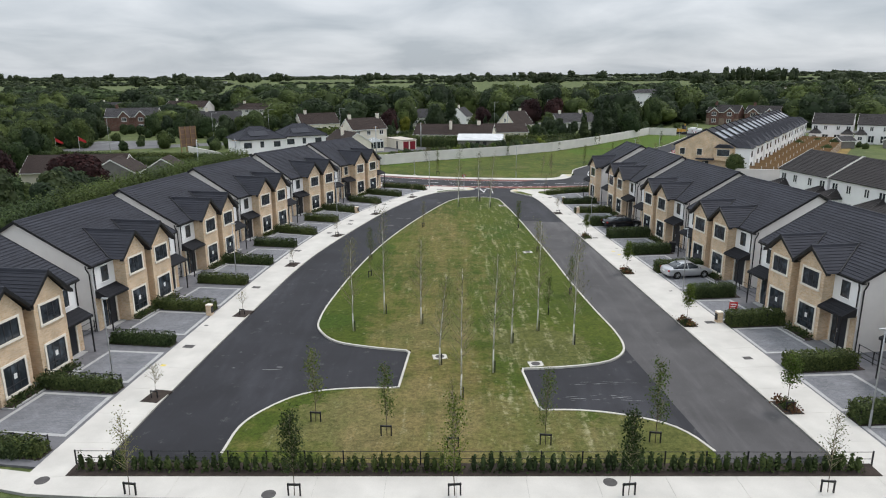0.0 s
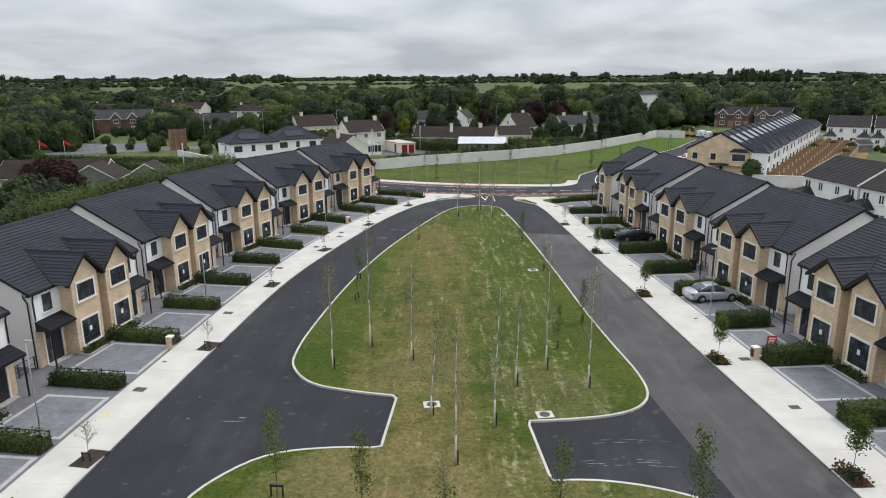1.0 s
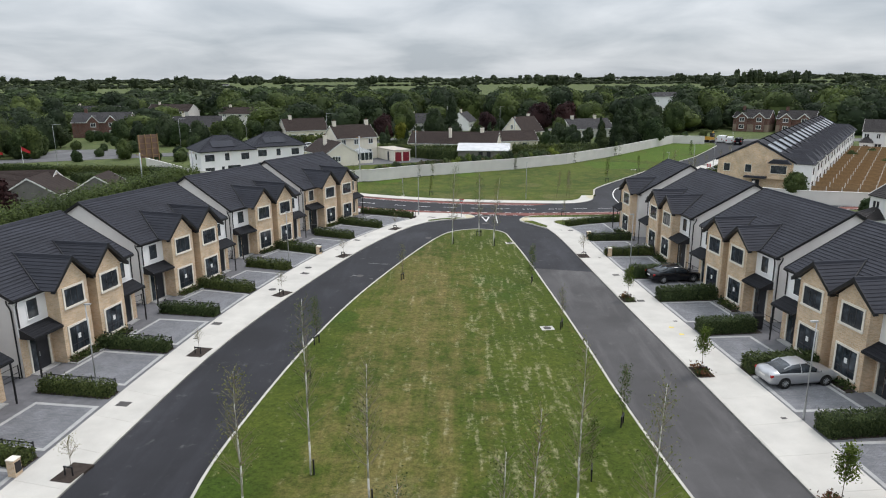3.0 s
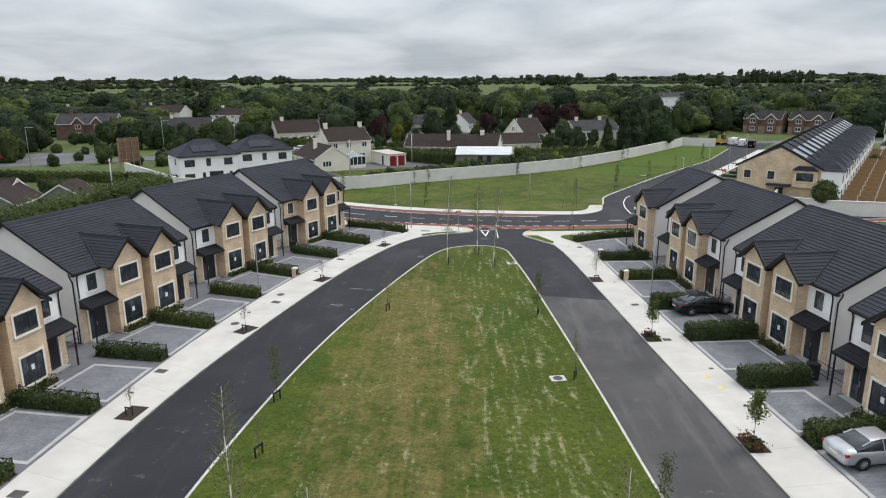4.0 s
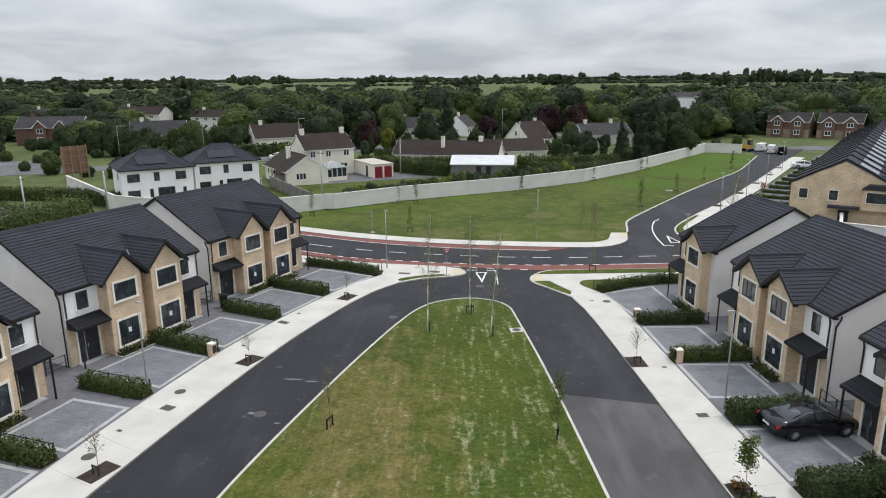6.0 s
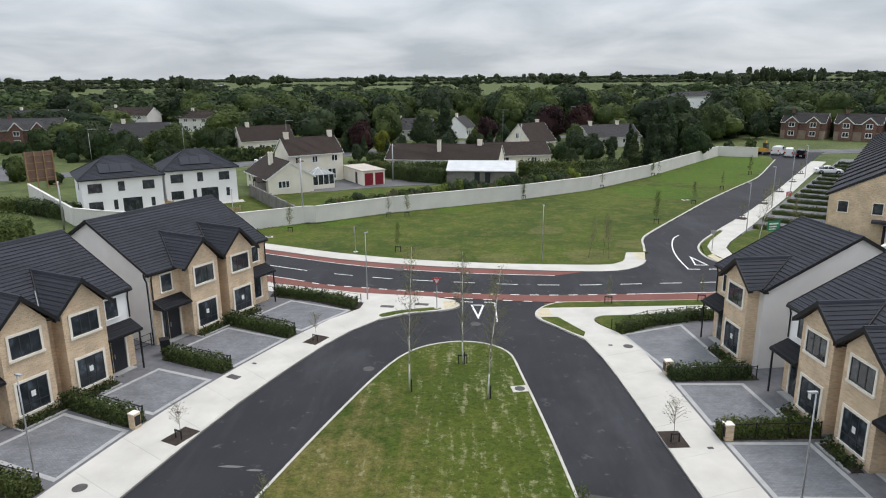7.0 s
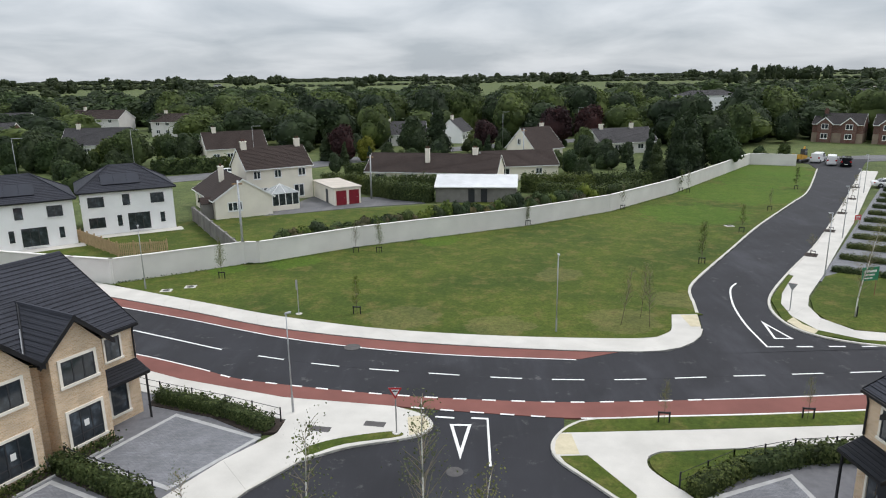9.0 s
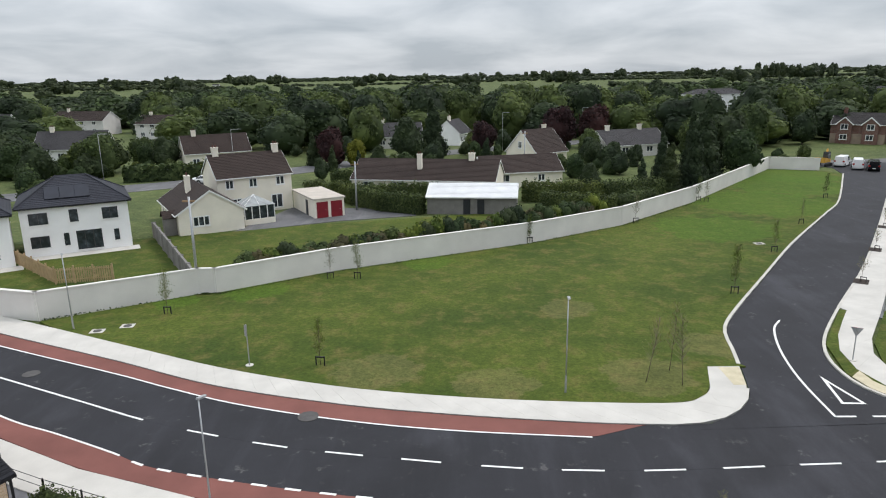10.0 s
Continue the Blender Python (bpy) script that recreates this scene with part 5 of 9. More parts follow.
def crown_parts(h, w, kind, count, size, r, coarse=False):
    """Leaf quads and cores of a crown that stands from about 0.25 h to h, w across."""
    lobes = []
    if kind == "conifer":
        for i in range(9):
            t = i / 8
            lobes.append((np.array([r.normal(0, 0.05 * w), r.normal(0, 0.05 * w), h * (0.12 + 0.80 * t)]), np.array([1, 1, 0.0]) * w * 0.5 * (1.02 - 0.86 * t) + np.array([0, 0, h * 0.10])))
    else:
        n = int(r.integers(5, 8)) if coarse else int(r.integers(9, 13))
        for i in range(n):
            a, el = r.uniform(0, 2 * math.pi), r.uniform(-0.75, 1.0)
            d = r.uniform(0.30, 0.60) if coarse else r.uniform(0.32, 0.66)
            c = np.array([math.cos(a) * w * 0.5 * d * math.cos(el * 1.2), math.sin(a) * w * 0.5 * d * math.cos(el * 1.2), h * 0.50 + h * 0.33 * math.sin(el * 1.3)])
            lobes.append((c, np.array([1, 1, 1.05]) * w * (r.uniform(0.22, 0.32) if coarse else r.uniform(0.18, 0.30))))
        lobes.append((np.array([0, 0, h * 0.50]), np.array([w * 0.42, w * 0.42, h * 0.42])))
    P, N = [], []
    per = max(6, int(count * 2.0 / len(lobes)))
    for c, rad in lobes:
        d = r.normal(0, 1, (per, 3))
        d /= np.linalg.norm(d, axis=1)[:, None]
        d[:, 2] = np.where(d[:, 2] < -0.45, -d[:, 2], d[:, 2])
        p = c + d * rad * (0.92 + 0.32 * r.uniform(0, 1, (per, 1)) ** 2.5)
        keep = np.ones(per, bool)
        for c2, r2 in lobes:
            if c2 is not c:
                keep &= (((p - c2) / (r2 * 0.80)) ** 2).sum(1) > 1
        P.append(p[keep])
        N.append(d[keep])
    P, N = np.concatenate(P), np.concatenate(N)
    quads = leaf_quads(P, N, size, r)
    cv, cf = [], []
    for c, rad in lobes:
        v, f = ball(c, rad * 0.93, r, 0.10, (3 if count < 100 else 4) if coarse else 5, (5 if count < 100 else 6) if coarse else 8)
        cf += [tuple(i + len(cv) for i in q) for q in f]
        cv += v
    return quads, cv, cf


def tree(name, label, h, w, kind="broad", leaf="leaf", count=900, size=0.42, bark="bark", seed=0, group=""):
    r = np.random.default_rng(100 + seed)
    T = thing(name, label, "tree", group)
    q, cv, cf = crown_parts(h, w, kind, count, size, r)
    tg = Geo()
    top = h * (0.9 if kind == "conifer" else 0.55)
    tg.tube((0, 0, -0.2), (r.normal(0, 0.1), r.normal(0, 0.1), top * 0.5), 0.022 * h, 0.016 * h, 8)
    tg.tube((0, 0, top * 0.5 - 0.1), (r.normal(0, 0.2), r.normal(0, 0.2), top), 0.016 * h, 0.008 * h, 7)
    if kind != "conifer":
        for i in range(6):
            a = r.uniform(0, 6.28)
            z = top * r.uniform(0.45, 0.9)
            tg.tube((0, 0, z), (math.cos(a) * w * 0.3, math.sin(a) * w * 0.3, z + h * 0.2), 0.008 * h, 0.004 * h, 5)
    part("trunk", tg, M[bark], T, smooth=True)
    cr = new("crown", quad_mesh("crown", q, M[leaf], (cv, cf)))
    cr.parent = T
    return T


def sapling(h, spread, leaf, bark, count, seed, lean=0.0, low=0.35, leafsize=0.09, twigs=26, thick=0.03):
    """A young staked tree: slim stem, thin twigs, sparse small leaves."""
    r = np.random.default_rng(500 + seed)
    T = thing("young_tree", "", "tree")
    st = Geo()
    pts = [Vector((lean * (i / 5) ** 1.5 + r.normal(0, 0.02), r.normal(0, 0.02), h * i / 5)) for i in range(6)]
    for i in range(5):
        st.tube(pts[i], pts[i + 1] + (pts[i + 1] - pts[i]) * 0.02, thick * (1 - 0.17 * i), thick * (1 - 0.17 * (i + 1)), 7)
    part("trunk", st, M[bark], T, smooth=True)
    tw = Geo()
    tips = []
    for i in range(twigs):
        t = low + (0.98 - low) * (i + r.uniform(0, 1)) / twigs
        k = min(4, int(t * 5))
        b = pts[k].lerp(pts[k + 1], t * 5 - k)
        a = r.uniform(0, 6.28)
        ln = spread * (1.15 - t) / (1.15 - low) * r.uniform(0.6, 1.2) + 0.12
        e = b + Vector((math.cos(a) * ln, math.sin(a) * ln, ln * r.uniform(0.7, 1.6)))
        tw.tube(b, e, 0.014, 0.005, 4, False)
        for s in range(3):
            tips.append((b.lerp(e, 0.45 + 0.25 * s)))
    part("branch", tw, M["twig"], T)
    idx = r.integers(0, len(tips), count)
    P = np.array([tuple(tips[i]) for i in idx]) + r.normal(0, 0.10 + 0.10 * spread, (count, 3))
    q = leaf_quads(P, r.normal(0, 1, (count, 3)), leafsize, r)
    cr = new("crown", quad_mesh("crown", q, M[leaf]))
    cr.parent = T
    return T


def stake_frame(T_parent=None):
    """The low black goalpost stake round a young tree."""
    g = Geo()
    for x in (-0.27, 0.27):
        g.box(x - 0.032, x + 0.032, -0.032, 0.032, -0.1, 0.62)
    g.box(-0.31, 0.31, -0.04, 0.04, 0.52, 0.60)
    return g


STAKE_MESH = stake_frame().mesh("tree_stake", M["black"])


def stake(x, y, a=0.0, z=0.1):
    ob = tagged(new("tree_stake", STAKE_MESH), "low black timber stake frame round a young tree", "tree stake", "tree stakes")
    ob.matrix_basis = pose(x, y, z, 0, 0, a)
    return ob


def hedge_mesh(name, length, width, height, density, size, seed, loose=0.12, mat="leaf_hedge"):
    """A hedge along +y from the origin, made of leaves over a dark twiggy core."""
    r = np.random.default_rng(900 + seed)
    n = int(density * (2 * length * height + length * width))
    y = r.uniform(0, length, n)
    face = r.uniform(0, 2 * height + width, n)
    x = np.where(face < height, -width / 2, np.where(face < 2 * height, width / 2, r.uniform(-width / 2, width / 2, n)))
    z = np.where(face < height, face, np.where(face < 2 * height, face - height, height))
    nr = np.stack([np.where(face < height, -1.0, np.where(face < 2 * height, 1.0, 0.0)), np.zeros(n), np.where(face > 2 * height, 1.0, 0.3)], 1)
    clump = 1 + loose * np.sin(y * 7.0 + r.uniform(0, 6)) * np.sin(y * 3.1)
    P = np.stack([x * clump, y, z * (clump + loose * r.normal(0, 0.8, n))], 1) + r.normal(0, 0.05 + loose * 0.25, (n, 3))
    P[:, 2] = np.maximum(P[:, 2], 0.03)
    # rounded ends
    m = n // 8
    e = np.stack([r.uniform(-width / 2, width / 2, m), np.where(r.uniform(0, 1, m) < 0.5, 0.0, length) + r.normal(0, 0.06, m), r.uniform(0.03, height, m)], 1)
    P = np.concatenate([P, e])
    nr = np.concatenate([nr, np.stack([np.zeros(m), np.where(e[:, 1] < length / 2, -1.0, 1.0), np.full(m, 0.2)], 1)])
    q = leaf_quads(P, nr, size, r)
    k = max(4, int(length / 0.4))
    cv, cf = [], []
    for i in range(k + 1):
        t = 0.08 + (length - 0.16) * i / k
        ww, hh = width * (0.40 + 0.06 * r.normal()), height * (0.80 + 0.07 * r.normal())
        cv += [(-ww, t, 0.0), (-ww, t, hh), (ww, t, hh), (ww, t, 0.0)]
    for i in range(k):
        a = 4 * i
        cf += [(a + j, a + j + 1, a + 5 + j, a + 4 + j) for j in range(3)]
    cf += [(0, 3, 2, 1), (4 * k, 4 * k + 1, 4 * k + 2, 4 * k + 3)]
    return quad_mesh(name, q, M[mat], (cv, cf))


# ---- front plots: drives, hedges, beds ----
def cross_out(mw, x, line):
    """How far out from the eave line the footpath's edge lies, on the pair's own line x."""
    inv = mw.inverted()
    P = [inv @ Vector((*p, 0)) for p in line]
    for p, q in zip(P, P[1:]):
        if (p.x - x) * (q.x - x) <= 0 and abs(p.x - q.x) > 1e-6:
            t = (x - p.x) / (q.x - p.x)
            y = p.y + (q.y - p.y) * t
            if 0 < y < 14:
                return y
    return 6.5


def plot(mw, line, xs, side, top=0.060, wide=(5.6, 5.6), corners=None):
    """Paved drives, borders and planting beds before one pair."""
    y_of = lambda x: cross_out(mw, x, line)
    def world(pts):
        return [tuple((mw @ Vector((x, y, 0)))[:2]) for x, y in pts]
    x0, x1 = min(xs) * 8.2 if min(xs) < 0 else -0.9, max(xs) * (8.2 if len(xs) > 1 else 8.9)
    ctrl = [x0 + (x1 - x0) * i / 6 for i in range(7)]
    apron = plate(world([(x0, -4.0), (x1, -4.0)] + [(x, y_of(x) + 0.15) for x in ctrl[::-1]]), -0.25, top)
    A = solid("driveway", apron, M["sett_dark"], "dark grey block paved forecourt of the houses", "driveway", "structure")
    for k in xs:
        lean = lambda q: (q[0] + (0.45 + 0.08 * q[1] if side == "r" else -0.03 * q[1]), q[1])
        a, b = sorted((k * 0.85, k * wide[k > 0]))
        y0, e, gap = 1.72, 0.24, 0.16 if side == "r" else 0.26
        quad = corners or [lean((a, y0)), lean((b, y0)), lean((b, y_of(lean((b, 5.5))[0]) - gap)), lean((a, y_of(lean((a, 5.5))[0]) - gap))]
        inset = [(quad[0][0] + e, quad[0][1] + e), (quad[1][0] - e, quad[1][1] + e), (quad[2][0] - e, quad[2][1] - e), (quad[3][0] + e, quad[3][1] - e)]
        ob = new("drive_bay", plate(world(inset), 0.02, 0.066).mesh("drive_bay", M["sett"]))
        ob.parent = A
        tagged(ob, "grey block paved parking bay")
        for n in range(4):
            m = (n + 1) % 4
            ob = new("border", plate(world([quad[n], quad[m], inset[m], inset[n]]), 0.02, 0.070).mesh("border", M["sett_light"]))
            ob.parent = A
        bd = plate(world([(k * 0.55, 0.86), (k * 3.0, 0.86), (k * 3.0, 1.5), (k * 0.55, 1.5)]), 0.0, 0.11)
        ob = new("planting_bed", bd.mesh("planting_bed", M["soil"]))
        ob.parent = A
        eg = Geo()
        c0, c1 = sorted((k * 0.5, k * 3.05))
        eg.box(c0, c1, 1.5, 1.6, 0, 0.14)
        eg.box(c1, c1 + 0.08, 0.86, 1.6, 0, 0.14)
        ob = new("edging", eg.mesh("edging", M["sett_light"]))
        ob.parent = A
        ob.matrix_world = mw
    return A


HEDGES = {"l": [hedge_mesh("hedge", 5.6, 0.75, 0.70, 230, 0.058, i, 0.16) for i in range(3)], "r": [hedge_mesh("hedge", 5.0, 1.10, 0.98, 240, 0.055, 10 + i, 0.05) for i in range(3)]}
SHRUBS = [quad_mesh("shrub", leaf_quads(np.random.default_rng(40 + i).normal(0, 1, (90, 3)) * np.array([0.22, 0.22, 0.13]) + np.array([0, 0, 0.2]), np.random.default_rng(60 + i).normal(0, 1, (90, 3)), 0.07, np.random.default_rng(80 + i)), M["leaf_hedge"]) for i in range(3)]


def hedge(mw, x, y0, y1, kind, rail=True, lean=0.0):
    base = {"l": 5.6, "r": 5.0}[kind]
    me = HEDGES[kind][int(rng.integers(0, 3))]
    H = tagged(new("hedge", me), "young leafy green hedge in a mulch bed" if kind == "l" else "dense clipped green hedge between drives", "hedge", "garden hedges")
    tilt = Matrix(((1, lean, 0, 0), (0, 1, 0, 0), (0, 0, 1, 0), (0, 0, 0, 1)))
    H.matrix_basis = mw @ Matrix.Translation((x, y0, 0.07)) @ tilt @ Matrix.Diagonal((1, (y1 - y0) / base, 1, 1))
    mw = mw @ Matrix.Translation((x, y0, 0)) @ tilt @ Matrix.Translation((-x, -y0, 0))
    w = 1.0 if kind == "l" else 1.3
    bed = solid("hedge_bed", Geo().box(x - w / 2, x + w / 2, y0 - 0.15, y1 + 0.1, 0.0, 0.085), M["soil"], "dark mulch bed under the hedge", "planting bed", "structure", m=mw)
    if rail:
        F = thing("garden_fence", "low black metal rail fence along the hedge", "fence", "garden fences", m=mw)
        n = max(3, round((y1 - y0) / 1.7))
        for i in range(n + 1):
            yy = y0 + (y1 - y0) * i / n
            part("post", Geo().box(x - 0.42, x - 0.37, yy - 0.025, yy + 0.025, 0.05, 0.98), M["black"], F)
        part("rail", Geo().box(x - 0.41, x - 0.38, y0, y1, 0.88, 0.92), M["black"], F)


def shrub(mw, x, y, leaf=0):
    s = tagged(new("shrub", SHRUBS[leaf % 3]), "small green shrub in a planting bed", "shrub", "bed shrubs")
    s.matrix_basis = mw @ Matrix.Translation((x, y, 0.1))


for i, p in enumerate(LEFT):
    mw = place_left(*p)
    plot(mw, L_OUT, (-1, 1), "l", 0.060 - 0.006 * (i % 2), (5.6, 5.6) if i < 5 else (6.1, 6.1))
    f = lambda x: cross_out(mw, x, L_OUT)
    hedge(mw, 0.0, 1.0, f(0) - 0.3, "l")
    if i < 5:
        hedge(mw, -7.15, 1.0, f(-7.1) - 0.3, "l")
    if i == 0:
        hedge(mw, 7.15, 1.0, f(7.1) - 0.3, "l")
    for k in (-1, 1):
        for j in range(4):
            shrub(mw, k * (0.8 + 0.6 * j), 1.15 + 0.1 * math.sin(j * 5 + i), j)
for i, p in enumerate(RIGHT):
    mw = place_right(*p)
    plot(mw, R_OUT, (-1, 1), "r", 0.060 - 0.006 * (i % 2), (5.6, 5.8 if i == 4 else 5.6))
    f = lambda x: cross_out(mw, x, R_OUT)
    kind = "l" if i > 3 else "r"
    hedge(mw, 0.55, 1.0, f(1.0) - 0.15, kind, True, 0.08)
    hedge(mw, 7.25 if i == 4 else 7.2, 1.0, f(7.5) - 0.15, kind, i > 2, 0.08)
    if i == 0:
        hedge(mw, -7.0, 1.0, f(-6.8) - 0.15, "r", False, 0.08)
    for k in (-1, 1):
        for j in range(4):
            shrub(mw, k * (0.8 + 0.6 * j), 1.15 + 0.1 * math.sin(j * 5 + i), j)
plot(single.matrix_basis, R_OUT + [(16.3, 105.6), (17.6, 106.3), (19.0, 106.9)], (1,), "r", 0.052, corners=[(0.8, 1.25), (7.8, 1.10), (6.42, 6.12), (0.12, 5.47)])
for j in range(4):
    shrub(single.matrix_basis, 0.8 + 0.6 * j, 1.15, j)


def hedge_run(pts, kind_args, label, group="boundary hedges", name="hedge", seed=0, mat="leaf_hedge"):
    """A hedge along a broken line: one thing per straight run."""
    for i, (a, b) in enumerate(zip(pts, pts[1:])):
        ln = math.hypot(b[0] - a[0], b[1] - a[1])
        me = hedge_mesh(name, ln, *kind_args, seed + i, 0.12, mat)
        ob = tagged(new(name, me), label, "hedge", group)
        ob.matrix_basis = Matrix.Translation((*a, 0.03)) @ Matrix.Rotation(math.atan2(b[1] - a[1], b[0] - a[0]) - math.pi / 2, 4, "Z")


def rail_fence(pts, label, h=0.85, step=1.9):
    F = thing("metal_fence", label, "fence", "metal fences")
    for a, b in zip(pts, pts[1:]):
        ln = math.hypot(b[0] - a[0], b[1] - a[1])
        n = max(1, round(ln / step))
        for i in range(n + 1):
            x, y = a[0] + (b[0] - a[0]) * i / n, a[1] + (b[1] - a[1]) * i / n
            part("post", Geo().box(x - 0.03, x + 0.03, y - 0.03, y + 0.03, 0, h + 0.05), M["black"], F)
        for z in (h, h * 0.55):
            part("rail", Geo().tube((*a, z), (*b, z), 0.016, sides=5), M["black"], F)
    return F


# hedge along the end of the loop, junction hedges
def planted_row(a, b, seed):
    """A thin hedge of single upright bushy plants with gaps between them."""
    r = np.random.default_rng(seed)
    ln = math.hypot(b[0] - a[0], b[1] - a[1])
    Q, CV, CF = [], [], []
    for i in range(int(ln / 0.42)):
        y, h, w = (i + 0.5) * 0.42 + r.normal(0, 0.05), r.uniform(0.72, 1.08), r.uniform(0.22, 0.30)
        z = h * r.uniform(0.04, 1.0, 62)
        rad = w * (1.15 - 0.85 * (z / h) ** 1.6) * r.uniform(0.5, 1.1, 62)
        an = r.uniform(0, 6.28, 62)
        P = np.stack([np.cos(an) * rad, y + np.sin(an) * rad, z], 1)
        Q.append(leaf_quads(P, np.stack([np.cos(an), np.sin(an), np.full(62, 0.5)], 1), 0.055, r))
        v, f = ball((0, y, h * 0.42), (w * 0.6, w * 0.6, h * 0.42), r, 0.2, 4, 6)
        CF += [tuple(j + len(CV) for j in q) for q in f]
        CV += v
    ob = tagged(new("hedge", quad_mesh("hedge", np.concatenate(Q), M["leaf_row"], (CV, CF))), "young dark green hedge planted along the lawn's end", "hedge", "boundary hedges")
    ob.matrix_basis = Matrix.Translation((*a, 0.1)) @ Matrix.Rotation(math.atan2(b[1] - a[1], b[0] - a[0]) - math.pi / 2, 4, "Z")


FRONT_HEDGE = [(-17.4, 29.1), (-8, 29.0), (1.5, 28.95), (11, 28.95), (20.4, 28.9)]
for i, (a, b) in enumerate(zip(FRONT_HEDGE, FRONT_HEDGE[1:])):
    planted_row(a, b, 930 + i)
solid("hedge_bed", band([(-17.8, 29.75), (0, 29.6), (20.9, 29.5)], [(-17.8, 28.55), (0, 28.5), (20.9, 28.45)], -0.1, 0.11), M["soil"], "dark mulch bed under the hedge", "planting bed", "structure")
rail_fence([(-17.8, 29.6), (1, 29.45), (20.9, 29.35)], "low black metal rail fence behind the hedge", 0.82)
solid("verge_grass", band([(-10.9, 30.4), (0, 30.4), (13.8, 30.4)], [(-10.9, 29.7), (0, 29.6), (13.8, 29.5)], -0.1, 0.104), M["lawn"], "grass strip along the hedge", "verge", "structure")
hedge_run([(-20.4, 30.6), (-27.5, 30.4)], (0.85, 0.75, 170, 0.065), "young leafy hedge beside the drive", seed=40)
hedge_run([(-10.6, 114.3), (-6.6, 112.8), (-3.5, 111.0)], (0.75, 0.70, 190, 0.058), "leafy green hedge at the junction corner", seed=44)
rail_fence([(-13.0, 115.9), (-10.8, 114.95), (-6.5, 113.3), (-3.1, 111.8)], "low black metal rail fence at the corner")
solid("hedge_bed", plate([(-11, 114.85), (-6.5, 113.25), (-2.95, 111.95), (-3.1, 110.7), (-4.3, 110.6), (-7.0, 112.3), (-11, 113.7)], -0.1, 0.09), M["soil"], "dark mulch bed under the hedge", "planting bed", "structure")
hedge_run([(16.1, 105.4), (18.9, 107.1), (22.0, 108.1)], (0.75, 0.70, 190, 0.058), "leafy green hedge at the junction corner", seed=48)
hedge_run([(22.0, 108.1), (36, 109.4)], (0.85, 0.75, 120, 0.075), "leafy green hedge at the junction corner", seed=50)
rail_fence([(15.7, 105.9), (18.7, 107.7), (21.9, 108.65), (36, 110.0)], "low black metal rail fence at the corner")

# rear gardens behind the pairs, with the tall hedge at their end
hedge_run([(-45, 28), (-44, 50), (-43.5, 72), (-42, 92), (-39, 110), (-37, 122)], (3.2, 4.9, 120, 0.10), "tall dense clipped green hedge behind the gardens", seed=60, mat="leaf")


# ---- boundary wall ----
def wall_run(name, pts, h, t, label, mat="wallwhite", cap=True, z=-0.2):
    W = thing(name, label, "wall", kind="structure")
    for a, b in zip(pts, pts[1:]):
        ln = math.hypot(b[0] - a[0], b[1] - a[1])
        m = Matrix.Translation((*a, 0)) @ Matrix.Rotation(math.atan2(b[1] - a[1], b[0] - a[0]), 4, "Z")
        o = part("wall_panel", Geo().box(-t / 2, ln + t / 2, -t / 2, t / 2, z, h), M[mat], W)
        o.matrix_basis = m
        if cap:
            o = part("capping", Geo().box(-t / 2 - 0.04, ln + t / 2 + 0.04, -t / 2 - 0.05, t / 2 + 0.05, h, h + 0.09), M["capping"], W)
            o.matrix_basis = m
    return W


wall_run("wall_boundary", WALL, 2.15, 0.25, "long pale rendered boundary wall behind the green")
wall_run("wall_garden", [(-14.9, 143.2), (-27.4, 163.5)], 1.8, 0.2, "grey blockwork garden wall beside the bungalow", "block", False)
for i in range(8):
    px, py = -14.9 - 12.5 * i / 7, 143.2 + 20.3 * i / 7
    solid("wall_garden", Geo().box(-0.18, 0.18, -0.18, 0.18, -0.2, 1.86), M["block"], "blockwork pier of the garden wall", "wall", "structure", m=pose(px, py, 0, 0, 0, -32))
wall_run("wall_rear", [(46.4, 124.2), (52, 120.4), (60, 118.2), (75, 113)], 1.9, 0.25, "pale rendered wall behind the back gardens")
wall_run("wall_rear", [(44.6, 122.5), (46.4, 124.2), (53.5, 137)], 1.9, 0.25, "pale rendered wall at the terrace's end")


# ---- older garden things past the wall ----
G1 = thing("garage", "cream flat-roofed garage with twin red doors", "garage")
part("wall", Geo().box(-4.6, 4.6, -2.0, 2.0, 0, 2.35), M["cream"], G1)
part("roof", Geo().box(-4.75, 4.75, -2.15, 2.15, 2.35, 2.52), M["roof_felt"], G1, "pale flat roof")
for y in (-0.95, 0.95):
    d = part("door", Geo().box(4.6, 4.66, y - 0.75, y + 0.75, 0, 2.05), M["door_red"], G1, "red painted garage door")
    part("door_handle", Geo().box(4.66, 4.69, y + 0.4, y + 0.5, 0.95, 1.0), M["galv"], d)
part("door", Geo().box(1.2, 2.0, -2.06, -2.0, 0, 2.0), M["door"], G1, "dark side door")
G1.matrix_basis = pose(-11.8, 178.3, 0, 0, 0, -60)
cons = thing("conservatory", "white framed glass conservatory on a cream base", "conservatory")
part("base", Geo().box(-1.9, 1.9, -1.7, 1.7, 0, 0.7), M["cream"], cons)
for x in (-1.85, -0.95, 0, 0.95, 1.85):
    part("post", Geo().box(x - 0.05, x + 0.05, 1.6, 1.7, 0.7, 2.3), M["upvc"], cons)
for y in (-0.6, 0.5):
    part("post", Geo().box(1.8, 1.9, y - 0.05, y + 0.05, 0.7, 2.3), M["upvc"], cons)
part("glazing", Geo().box(-1.84, 1.84, -1.6, 1.62, 0.7, 2.28), M["glass"], cons)
